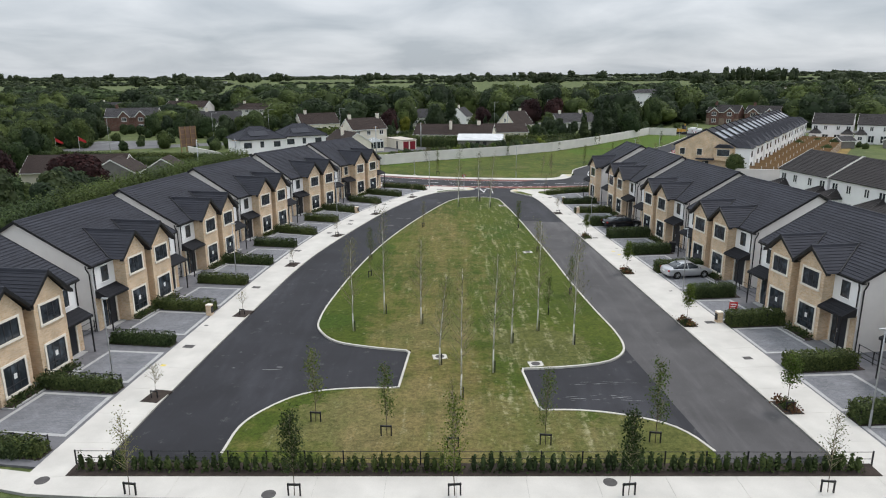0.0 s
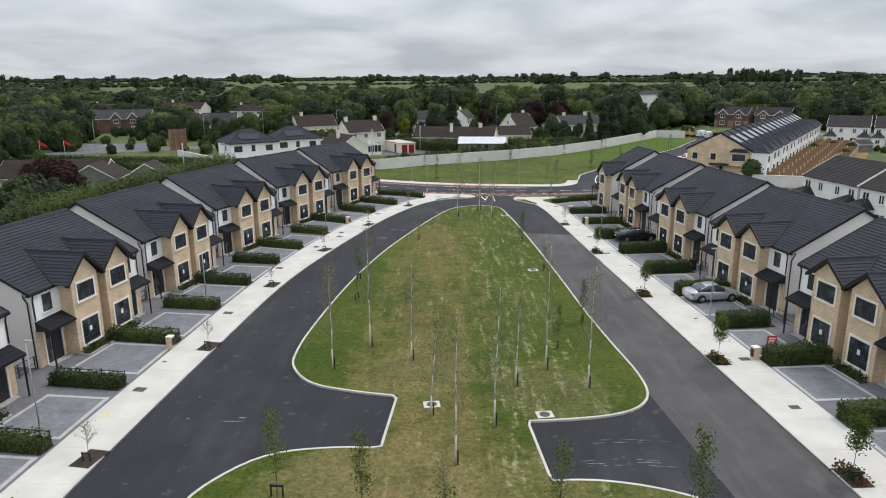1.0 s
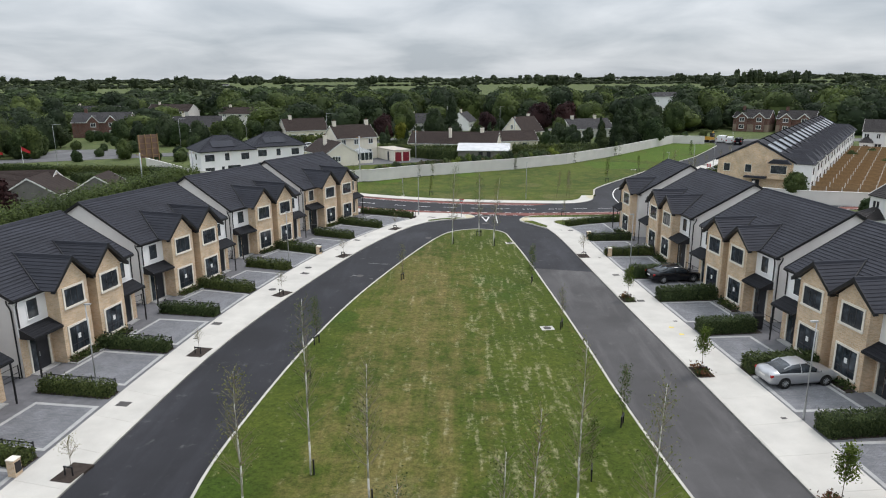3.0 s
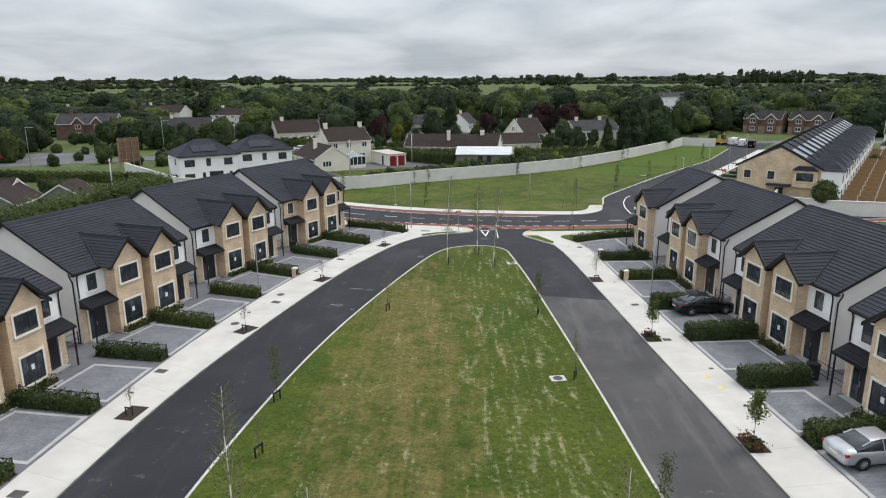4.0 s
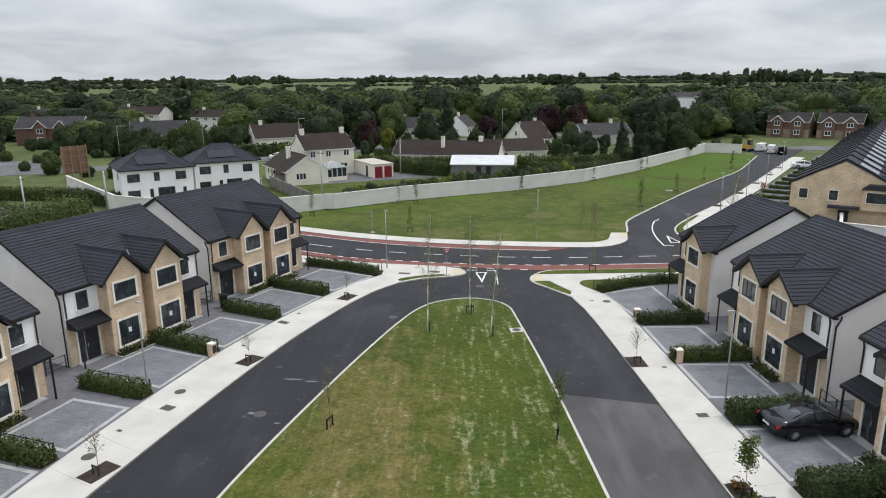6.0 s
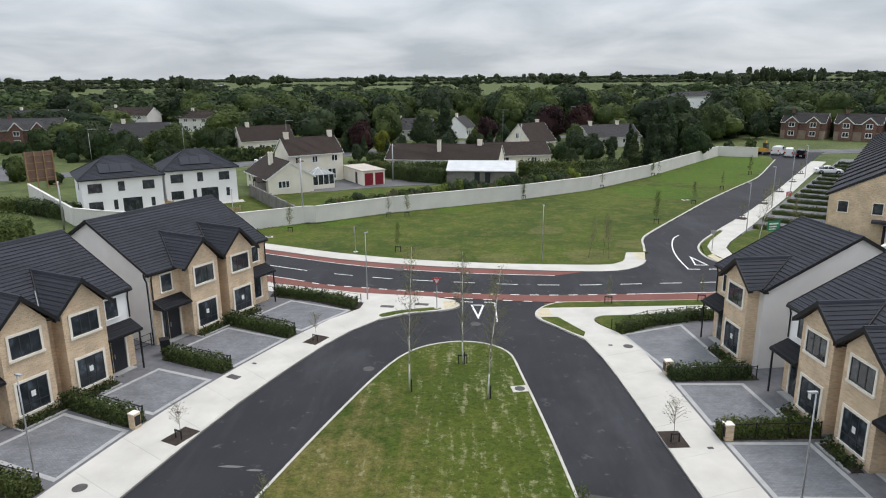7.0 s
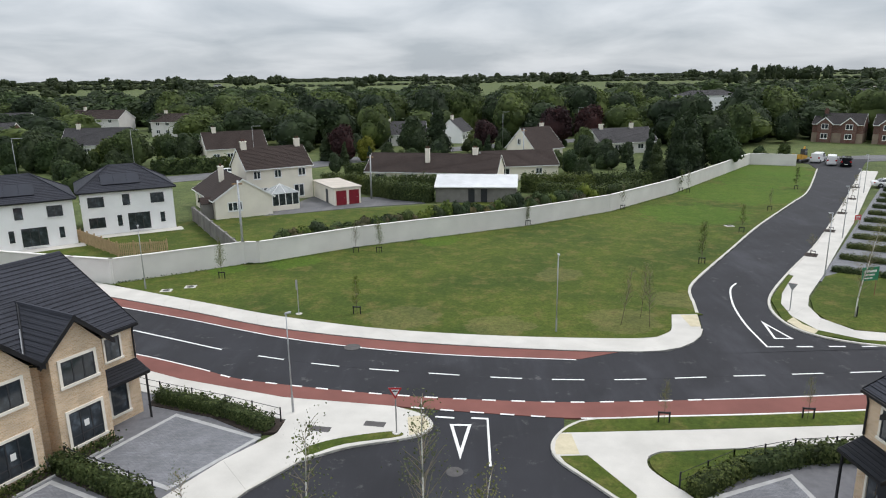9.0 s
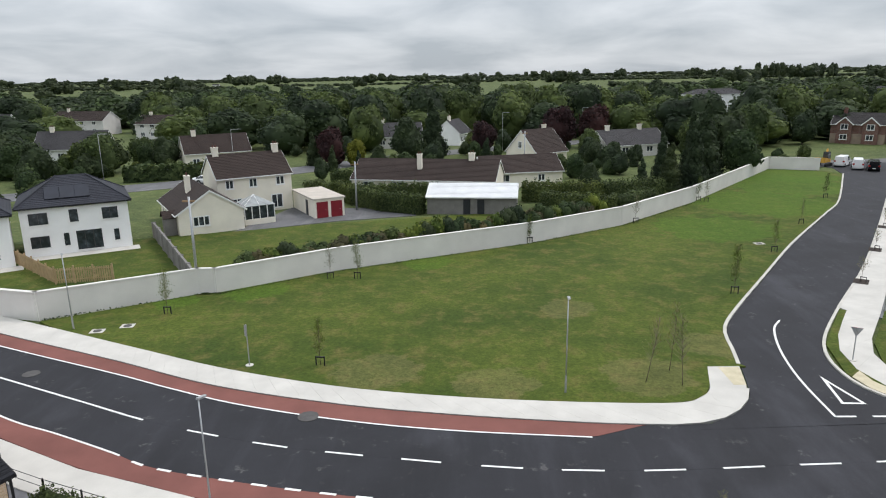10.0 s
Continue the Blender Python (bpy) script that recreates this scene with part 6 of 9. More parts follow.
for s in ((-1.95, 1.75, 1.95, 1.75), (1.95, 1.75, 1.95, -1.75), (-1.95, -1.75, -1.95, 1.75)):
    part("roof_slope", tri_slope(Geo(), (s[0], s[1], 2.3), (s[2], s[3], 2.3), (0, -0.6, 3.3)), M["polycarb"], cons, "translucent grey roof slope")
for a in ((-1.95, 1.75), (0, 1.75), (1.95, 1.75), (1.95, 0), (1.95, -1.75)):
    part("glazing_bar", Geo().tube((*a, 2.33), (0, -0.6, 3.36), 0.035, sides=5), M["upvc"], cons)
cons.matrix_basis = facing(-18.3, 172.0, 33)
b2 = simple_house("bungalow", "long low bungalow with dark brown tiled roof", 22, 8.4, 2.5, 5.0, "cream", "roof_brown", 0, [("+", 8.3, 0.9, 2.1, 1.8, 2), ("+", 3.4, 0.9, 2.1, 2.4, 3), ("+", -3.0, 0.9, 2.1, 1.4, 2)], [(0.8, 2.0, 5.9, 0.7), (-6.8, 0, 5.9, 0.9)])
b2.matrix_basis = facing(2.4, 193.0, -12)
b3 = simple_house("bungalow", "low wing with dark brown tiled roof", 13, 7.0, 2.5, 4.7, "cream", "roof_brown", 0, [("+", -3.0, 0.9, 2.0, 1.2, 2), ("+", 3.0, 0.9, 2.1, 1.6, 2)])
b3.matrix_basis = facing(16.5, 199.5, 12)
shed = simple_house("shed", "grey block shed with a white sheet roof", 11.5, 6.4, 2.3, 3.5, "block", "sheet", 0, [], (), 0.3, "", "upvc", doors=[("+", -1.2, 0.9, 1.9, "door"), ("+", 0.6, 0.9, 1.9, "door")])
shed.matrix_basis = facing(9.0, 178.2, -6)
c1 = simple_house("detached_house", "cream dormer house with a steep brown roof", 8.5, 8.0, 3.0, 7.0, "cream", "roof_brown", 0, [("l", 0.3, 3.6, 4.9, 1.0, 2), ("-", 1.0, 0.9, 2.2, 1.6, 2), ("-", -2.4, 0.9, 2.2, 1.6, 2), ("l", -1.8, 0.9, 2.1, 1.4, 2)], [(2.5, 0.5, 7.6, 0.8)])
c1.matrix_basis = pose(22.2, 222.4, 0, 0, 0, 40)
d1 = simple_house("bungalow", "grey roofed bungalow with white gable trim", 15, 8.5, 2.6, 5.4, "render", "roof_grey", 0, [("+", 3.0, 0.9, 2.1, 1.6, 2), ("+", -3.0, 0.9, 2.1, 1.6, 2)], [(-3, 0, 6.3, 0.9), (5, 0, 6.3, 0.9)])
d1.matrix_basis = facing(43.5, 238.5, 20)
OLDER_HOUSES = [
    ("detached_house", "pale rendered house with a grey roof", -43.5, 229, 30, 13, 8, 3.2, 6.4, "cream", "roof_brown", 0),
    ("detached_house", "grey roofed cottage among trees", -8.5, 262, 10, 12, 8, 3.0, 6.0, "render", "roof_grey", 0),
    ("detached_house", "white gabled cottage among trees", 5.5, 268, 70, 9, 7, 3.0, 6.2, "render_white", "roof_grey", 0),
    ("semi_detached_house", "red brick pair with grey roof and white gable boards", -113, 247, 12, 17.5, 9, 4.9, 7.7, "brick_red", "roof_grey", 0),
    ("detached_house", "long grey roofed house among trees", -146, 305, 5, 20, 9, 4.6, 7.6, "render", "roof_grey", 0),
    ("detached_house", "brown roofed house among trees", -84, 300, -8, 15, 9, 4.6, 7.0, "render", "roof_brown", 0),
    ("detached_house", "house with slate hipped roof", -168, 236, 5, 13, 11, 4.6, 7.8, "render", "roof_grey", 3.5)]
FAR_HOUSES = [
    ("detached_house", "house with slate hipped roof", -205, 230, 5, 14, 11, 4.6, 7.8, "render", "roof_grey", 3.5),
    ("detached_house", "brown roofed house among trees", -120, 320, -10, 20, 9, 4.8, 7.6, "render", "roof_brown", 0),
    ("detached_house", "blue grey roofed house with small dormers", -80, 242, 8, 15, 8, 3.0, 6.6, "render_white", "roof_grey", 0),
    ("terraced_house", "red brick and cream pair with dark roof", 103.6, 256.5, -37, 11.2, 8, 4.6, 7.0, "brick_red", "roof_dark", 0),
    ("terraced_house", "red brick and cream pair with dark roof", 114.6, 249, -37, 11.2, 8, 4.6, 7.0, "brick_red", "roof_dark", 0),
    ("detached_house", "white apartment block standing in distant trees", 106, 360, 8, 22, 10, 8.8, 10.6, "render_white", "roof_grey", 4),
    ("farm_building", "long pale farm shed in distant trees", 205, 385, 4, 62, 16, 7.5, 9.8, "render", "roof_grey", 0)]
for nm, lab, x, y, a, ww, dd, ev, rdg, wm, rm, hp in OLDER_HOUSES + FAR_HOUSES:
    low = "pebble" if "brick and cream" in lab else None
    wins = [("+", ww * f, z, z + 1.2, 1.4, 2) for f in ((0.125, -0.19) if "red brick pair" in lab else (-0.24, 0.24) if "red brick" in lab else (-0.33, -0.1, 0.12, 0.34)) for z in ((0.9, 3.4) if ev > 4.5 else (0.9,))]
    hh = simple_house(nm, lab, ww, dd, ev, rdg, wm, rm, hp, wins, [(ww * 0.3, 0, rdg + 0.9, 0.9)] if hp == 0 else (), group="older houses", lower=low, gables=[(q * ww, 3.2, rdg - 0.9) for q in ((0.125, -0.19) if ww > 15 else (-0.24, 0.24))] if "red brick" in lab else ())
    hh.matrix_basis = facing(x, y, a)
lb = simple_house("bungalow", "bungalow with brown tiled roof and white gable boards", 17, 8.5, 2.4, 4.9, "cream", "roof_brown", 0, [("r", 0, 0.9, 2.0, 1.6, 2)])
lb.matrix_basis = pose(-66.5, 122.5, 0, 0, 0, 8)
lbw = simple_house("bungalow_wing", "gabled bungalow wing with white bargeboards", 8, 7.4, 2.4, 4.7, "block", "roof_brown", 0, [("+", 0, 0.9, 2.0, 1.5, 2)])
lbw.matrix_basis = pose(-58.5, 120.4, 0, 0, 0, -82)
lbx = simple_house("bungalow_wing", "small gabled bungalow wing with white bargeboards", 6, 5.0, 2.4, 4.0, "block", "roof_brown", 0)
lbx.matrix_basis = pose(-52.5, 126.5, 0, 0, 0, -82)

# ---- the terrace beyond the right-hand pairs, with panels on its back slopes ----
TA = 33.6
ts, tc_ = math.sin(radians(TA)), math.cos(radians(TA))


def terrace_unit(first):
    T = thing("terraced_pair", "terraced pair with charcoal roof and solar panels" if not first else "end terrace with buff brick gable and solar panels", "house", "terrace row")
    w, dp = 10.2, 11.0
    sh = Geo().prism([(0, -0.2), (0, 5.1), (-dp / 2, 7.95), (-dp, 5.1), (-dp, -0.2)], 0, -w / 2, w / 2)
    part("wall", sh, M["render_white"], T)
    if first:
        part("gable", Geo().prism([(0.01, -0.2), (0.01, 5.08), (-dp / 2, 7.92), (-dp - 0.01, 5.08), (-dp - 0.01, -0.2)], 0, -w / 2 - 0.05, -w / 2), M["brick"], T, "buff brick gable end")
        for yy, z0 in ((-1.4, 3.3), (-4.6, 3.3)):
            window_part(T, yy, z0, z0 + 1.15, 0.9, -w / 2 - 0.05, -1, 0.08, 1, axis="x")
        by = Geo().box(-w / 2 - 0.9, -w / 2 - 0.05, -dp + 0.4, -dp + 3.4, 2.5, 4.9)
        bay = part("oriel", by, M["brick"], T, "projecting upper bay")
        window_part(bay, -dp + 1.9, 3.4, 4.6, 2.2, -w / 2 - 0.9, -1, 0.06, 2, axis="x")
        part("oriel_roof", Geo().prism([(-dp + 0.2, 4.9), (-dp + 3.6, 4.9), (-dp + 2.9, 5.5), (-dp + 0.9, 5.5)], 0, -w / 2 - 1.1, -w / 2 + 0.1), M["roof"], bay)
        cn = part("canopy", Geo().box(-w / 2 - 1.2, -w / 2 - 0.05, -dp + 3.6, -dp + 6.8, 2.5, 2.75), M["roof"], T, "dark porch canopy")
        part("door", Geo().box(-w / 2 - 0.12, -w / 2 - 0.05, -dp + 4.6, -dp + 5.7, 0, 2.2), M["door"], T)
    rf = Geo()
    tiled_slope(rf, -w / 2 - 0.15, w / 2 + 0.05, 0.35, 4.95, -dp / 2, 8.15)
    tiled_slope(rf, -w / 2 - 0.15, w / 2 + 0.05, -dp - 0.35, 4.95, -dp / 2, 8.15)
    part("roof", rf, M["roof"], T)
    for x in (-w / 2 - 0.08, 0.0, w / 2 + 0.1):
        for s in (0.35, -dp - 0.35):
            vg = Geo().prism([(s, 4.85), (s, 5.14), (-dp / 2, 8.36), (-dp / 2, 8.05)], 0, x, x + 0.10)
            part("verge", vg, M["trim"], T, "black upstand between roofs")
    for k in (-1, 1):
        for i in range(3):
            xa = k * 2.5 - 1.5 + i * 1.02
            pt = lambda t, o: (-dp - 0.35 + (dp / 2 + 0.35) * t - o * 0.5, 4.95 + 3.2 * t + o * 0.86)
            # two of three panels carry the painted sky reflection
            part("solar_panel", Geo().prism([pt(0.45, 0.08), pt(0.78, 0.08), pt(0.78, 0.13), pt(0.45, 0.13)], 0, xa, xa + 0.98), M["solar_pale"] if i < 2 else M["solar"], T, "glass solar panel")
        # rear return with a lean roof
        xc, ye = k * 3.1, -dp - 2.9
        part("rear_return", Geo().box(xc - 1.9, xc + 1.9, -dp - 2.6, -dp, -0.2, 5.0), M["render_white"], T, "white rendered two-storey rear return")
        for s in (-1, 1):
            part("return_roof", tri_slope(Geo(), (xc + s * 2.05, ye, 4.95), (xc + s * 2.05, -dp - 0.3, 4.95), (xc, -dp + 2.1, 6.35), (xc, -dp - 1.2, 6.35)), M["roof"], T)
        part("return_roof", tri_slope(Geo(), (xc - 2.05, ye, 4.95), (xc + 2.05, ye, 4.95), (xc, -dp - 1.2, 6.35)), M["roof"], T)
        part("gutter", Geo().box(xc - 2.05, xc + 2.05, ye - 0.05, ye + 0.03, 4.86, 4.96), M["trim"], T)
        window_part(T, xc, 3.2, 4.3, 1.3, -dp - 2.6, -1, 0, 2)
        window_part(T, xc, 0.3, 2.2, 1.6, -dp - 2.6, -1, 0, 2)
        window_part(T, k * 2.4, 3.2, 4.4, 1.3, 0.0, 1, 0, 2)
        window_part(T, k * 2.4, 0.5, 2.2, 1.6, 0.0, 1, 0, 2)
    return T


def terrace_pose(i):
    d = 5.2 + 10.35 * i
    return Matrix(((ts, -tc_, 0, 44.9 + ts * d), (tc_, ts, 0, 133.2 + tc_ * d), (0, 0, 1, 0), (0, 0, 0, 1)))


first = terrace_unit(True)
first.matrix_basis = terrace_pose(0)
unit = terrace_unit(False)
unit.matrix_basis = terrace_pose(1)
for i in range(2, 8):
    copy_thing(unit, terrace_pose(i))
tf = lambda d, o: (44.9 + ts * d - tc_ * o, 133.2 + tc_ * d + ts * o)
solid("driveway", band([tf(d, 0) for d in (-2, 20, 40, 60, 84)], [tf(d, 8.0 - 0.028 * d) for d in (-2, 20, 40, 60, 84)], -0.1, 0.05), M["sett"], "grey block paved drives before the terrace", "driveway", "structure")
for i in range(15):
    d = 2.0 + 5.1 * i
    solid("drive_border", band([tf(d + 0.45, q) for q in (1.0, 7.6 - 0.03 * d)], [tf(d + 1.5, q) for q in (1.0, 7.6 - 0.03 * d)], -0.05, 0.056), M["concrete"], "pale concrete strip beside a hedge", "paving", "structure")
    H = tagged(new("hedge", HEDGES["l"][i % 3]), "young leafy hedge between terrace drives", "hedge", "garden hedges")
    H.matrix_basis = Matrix(((ts, -tc_, 0, tf(d, 1.0)[0]), (tc_, ts, 0, tf(d, 1.0)[1]), (0, 0, 1, 0.05), (0, 0, 0, 1))) @ Matrix.Diagonal((0.9, 1.16 - 0.0055 * d, 0.62, 1))
solid("field_straw", plate([(56.5, 124.8), (62, 122.5), (76, 132), (114, 190), (103, 201), (97, 186)], -0.1, 0.02), M["straw"], "strip of dry golden straw behind the terrace", "field", "structure")


def panel_fence(a, b, h=1.75, step=1.95):
    """Timber panels slotted between pale concrete posts."""
    P = thing("panel_fence", "brown timber panel fence between pale concrete posts", "fence", "terrace garden fences")
    ln = math.hypot(b[0] - a[0], b[1] - a[1])
    n = max(1, round(ln / step))
    m = Matrix.Translation((*a, 0)) @ Matrix.Rotation(math.atan2(b[1] - a[1], b[0] - a[0]), 4, "Z")
    for i in range(n + 1):
        o = part("post", Geo().box(ln * i / n - 0.055, ln * i / n + 0.055, -0.055, 0.055, -0.1, h + 0.12), M["capping"], P)
        o.matrix_basis = m
        if i < n:
            g = Geo().box(ln * i / n + 0.055, ln * (i + 1) / n - 0.055, -0.02, 0.02, 0.22, h)
            g.box(ln * i / n + 0.055, ln * (i + 1) / n - 0.055, -0.03, 0.03, h, h + 0.04)
            g.box(ln * i / n + 0.055, ln * (i + 1) / n - 0.055, -0.03, 0.03, 0.0, 0.22)
            o = part("panel", g, M["timber"], P)
            o.matrix_basis = m
    return P


for i in range(15):
    panel_fence(tf(0.3 + 5.175 * i, -13.7), tf(0.3 + 5.175 * i, -24.0))
panel_fence(tf(0.3, -24.1), tf(72.8, -24.1))


def rear_semi():
    T = thing("semi_detached_house", "white rendered semi-detached pair seen from the back", "house", "white semis")
    w, dp = 9.7, 9.4
    part("wall", Geo().prism([(-dp / 2, -0.2), (dp / 2, -0.2), (dp / 2, 5.1), (0, 7.45), (-dp / 2, 5.1)], 0, -w / 2, w / 2), M["render_white"], T)
    rf = Geo()
    tiled_slope(rf, -w / 2 - 0.1, w / 2 + 0.1, dp / 2 + 0.3, 4.95, 0, 7.6)
    tiled_slope(rf, -w / 2 - 0.1, w / 2 + 0.1, -dp / 2 - 0.3, 4.95, 0, 7.6)
    part("roof", rf, M["roof_dark"], T)
    for sx in (-w / 2 - 0.12, w / 2 + 0.08):
        for s in (-1, 1):
            bg = Geo().prism([(s * (dp / 2 + 0.3), 4.8), (s * (dp / 2 + 0.3), 5.05), (0, 7.7), (0, 7.4)], 0, sx, sx + 0.05)
            part("bargeboard", bg, M["capping"], T)
    for k in (-1, 1):
        window_part(T, k * 3.9, 3.3, 4.5, 1.1, dp / 2, 1, 0, 2, frame_mat="upvc")
        window_part(T, k * 1.5, 3.3, 4.5, 0.9, dp / 2, 1, 0, 2, frame_mat="upvc")
        window_part(T, k * 1.4, 0.3, 2.2, 1.5, dp / 2, 1, 0, 2, frame_mat="upvc")
        part("rear_return", Geo().box(k * 3.8 - 1.3, k * 3.8 + 1.3, dp / 2, dp / 2 + 2.8, -0.2, 2.6), M["render_white"], T)
        x0, x1, ye = k * 3.8 - 1.5, k * 3.8 + 1.5, dp / 2 + 3.0
        part("return_roof", tri_slope(Geo(), (x0, ye, 2.55), (x1, ye, 2.55), (x1 - 1.2, dp / 2, 3.7), (x0 + 1.2, dp / 2, 3.7)), M["roof_dark"], T)
        part("return_roof", tri_slope(Geo(), (x0, ye, 2.55), (x0, dp / 2, 2.55), (x0 + 1.2, dp / 2, 3.7)), M["roof_dark"], T)
        part("return_roof", tri_slope(Geo(), (x1, ye, 2.55), (x1, dp / 2, 2.55), (x1 - 1.2, dp / 2, 3.7)), M["roof_dark"], T)
        window_part(T, k * 3.8, 1.0, 2.1, 1.1, dp / 2 + 2.8, 1, 0, 2, frame_mat="upvc")
    return T


rs = rear_semi()
RSEMI = [(54.7, 95.3, 100.5), (56.6, 85.4, 100.5), (58.4, 75.6, 100.5), (107, 190, -33), (116, 184.2, -33), (125, 178.4, -33)]
rs.matrix_basis = pose(RSEMI[0][0], RSEMI[0][1], 0, 0, 0, RSEMI[0][2])
for x, y, a in RSEMI[1:]:
    copy_thing(rs, pose(x, y, 0, 0, 0, a if a > 30 else 180 + a))


# ---- young trees on the lawns ----
BIRCHES = [(-6.6, 47.3, 6.9, 0.05), (-4.6, 51.0, 8.6, 0.0), (-1.6, 48.7, 6.6, 0.1), (-0.1, 41.2, 6.0, 0.45), (1.2, 36.3, 7.9, 0.1), (3.3, 40.0, 7.8, 0.25), (4.9, 44.8, 6.6, 0.3), (7.05, 47.2, 8.2, 0.1), (9.2, 44.5, 7.7, 0.15), (1.9, 96.0, 8.6, 0.3), (5.0, 100.0, 7.3, 0.0), (6.4, 95.2, 7.5, 0.6), (35.0, 127.0, 7.0, 1.0)]
for i, (x, y, h, lean) in enumerate(BIRCHES):
    t = sapling(h, 0.85, "leaf_birch", "bark_white", 900, i, lean, 0.26, 0.032, 62, 0.055)
    t.name = "birch_tree"
    tagged(t, "young white-stemmed birch with sparse leaves on the lawn", "tree", "island birches")
    t.matrix_basis = pose(x, y, 0.1, 0, 0, 0 if lean else 40 * i)
    b = tagged(new("tree_stake", Geo().box(0.10, 0.17, -0.05, 0.02, -0.1, 0.8).mesh("tree_stake", M["black"])), "short dark timber stake tied to a birch", "tree stake", "tree stakes")
    b.matrix_basis = pose(x, y, 0.1)
stake(5.0, 100.0, 0)
LAWN_TREES = [(-6.8, 33.7, 4.2, 0), (-2.8, 32.2, 4.0, 1), (0.7, 31.0, 3.8, 2), (5.45, 31.3, 3.9, 0), (11.1, 31.5, 4.5, 1), (-2.65, 82.4, 3.4, 2), (-7.5, 67.0, 3.2, 0), (-6.9, 61.2, 2.2, 2), (9.1, 81.5, 3.4, 1), (10.0, 70.0, 3.3, 2), (11.0, 55.7, 3.2, 0), (8.4, 50.8, 3.0, 1)]
FRONT_TREES = [(-14.0, 27.1, 4.2, 2), (-6.5, 27.0, 4.0, 3), (0.75, 27.0, 4.6, 0), (8.6, 27.0, 4.0, 3), (17.6, 27.2, 4.0, 2)]
GREEN_TREES = [(-15.1, 137.8, 3.4, 0), (-1.5, 128.2, 3.0, 1), (-4.3, 146.7, 3.2, 2), (-1.9, 146.6, 3.2, 0), (14.5, 159.0, 3.0, 1), (27.9, 168.2, 3.4, 2), (29.0, 141.5, 4.0, 1), (37.8, 154.2, 3.0, 0), (46.4, 166.6, 3.0, 2), (57.5, 182.7, 3.4, 1), (39.8, 181.6, 3.2, 0), (40.6, 180.9, 3.2, 2), (16.7, 111.6, 2.4, 2), (24.2, 112.0, 2.4, 2), (40.2, 130.4, 5.5, 2)]
kinds = [sapling(4.0, 0.40, "leaf_lime", "bark", 900, 40, 0, 0.25, 0.034, 44, 0.022), sapling(4.0, 0.32, "leaf_lime", "bark", 1100, 41, 0, 0.22, 0.034, 48, 0.022), sapling(4.0, 0.45, "leaf_birch", "bark", 420, 42, 0, 0.3, 0.032, 38, 0.022), sapling(4.0, 0.42, "leaf_row", "bark", 1800, 43, 0, 0.3, 0.042, 50, 0.022)]
for k, lab in zip(kinds, ("young light green staked tree", "young narrow dark green staked tree", "young thin-leaved staked tree", "young dark green bushy-crowned staked tree")):
    tagged(k, lab, "tree", "young lawn trees")
done = set()
for x, y, h, k in LAWN_TREES + FRONT_TREES + GREEN_TREES:
    m = pose(x, y, 0.1, 0, 0, 73 * x) @ Matrix.Scale(h / 4.0, 4)
    if k in done:
        copy_thing(kinds[k], m)
    else:
        kinds[k].matrix_basis = m
        done.add(k)
    stake(x, y, 8 * math.sin(x) + (72 if 50 < y < 95 else 0))
for i, (x, y) in enumerate(((17.8, 125.6), (19.6, 127.2), (19.7, 125.2))):
    t = copy_thing(kinds[2], pose(x, y, 0.1, 0, 8, 50 * i) @ Matrix.Scale(1.05, 4))

# ---- street trees in their pits, on both footpaths ----
PITS = [(-16.9, 36.8, 1, 1.9), (-15.95, 51.1, 1, 2.0), (-15.2, 65.5, 1, 1.8), (-12.7, 78.2, 1, 2.2), (-9.45, 91, 1, 2.0), (-5.15, 104, 1, 2.2), (19.7, 35.2, -1, 3.0), (18.6, 48.6, -1, 2.9), (17.55, 62.4, -1, 2.8), (16.5, 76.7, -1, 2.6), (15.45, 90.8, -1, 2.4), (40.6, 144.4, 2, 2.2), (47.8, 154.7, 2, 2.2), (54.5, 164.5, 2, 2.2), (61.2, 174.4, 2, 2.2), (67.2, 184.0, 2, 2.2)]
full = sapling(3.0, 0.36, "leaf_lime", "bark", 1300, 50, 0, 0.42, 0.045, 40, 0.022)
tagged(full, "small round-headed street tree in a pit", "tree", "street trees")
thin = sapling(2.2, 0.5, "leaf_birch", "bark", 170, 51, 0, 0.4, 0.032, 22, 0.018)
tagged(thin, "thin bare-looking street tree in a pit", "tree", "street trees")
used = set()
for i, (x, y, s, h) in enumerate(PITS):
    a = {1: -10 if y < 75 else -26, -1: 4, 2: -33.5}[s]
    P = solid("tree_pit", Geo().box(-0.55, 0.55, -0.8, 0.8, 0.0, 0.108), M["soil"], "dark mulch tree pit cut in the footpath", "tree pit", "structure", m=pose(x, y, 0, 0, 0, a))
    src = full if s == -1 and y < 80 else thin
    m = pose(x, y, 0.1, 0, 0, 50 * i) @ Matrix.Scale(h / (3.0 if src is full else 2.2), 4)
    if src in used:
        copy_thing(src, m)
    else:
        src.matrix_basis = m
        used.add(src)
    stake(x, y - 0.25, a).scale = (0.75, 0.75, 0.8)
    if s == -1 and y < 80:
        for j in range(4):
            sh = tagged(new("shrub", SHRUBS[j % 3]), "low reddish shrub in a tree pit", "shrub", "pit shrubs")
            sh.matrix_basis = pose(x + rng.uniform(-0.35, 0.35), y + rng.uniform(-0.6, 0.6), 0.1, 0, 0, 60 * j) @ Matrix.Scale(0.75, 4)
RUST = SHRUBS[0].copy()
RUST.materials[0] = M["leaf_rust"]
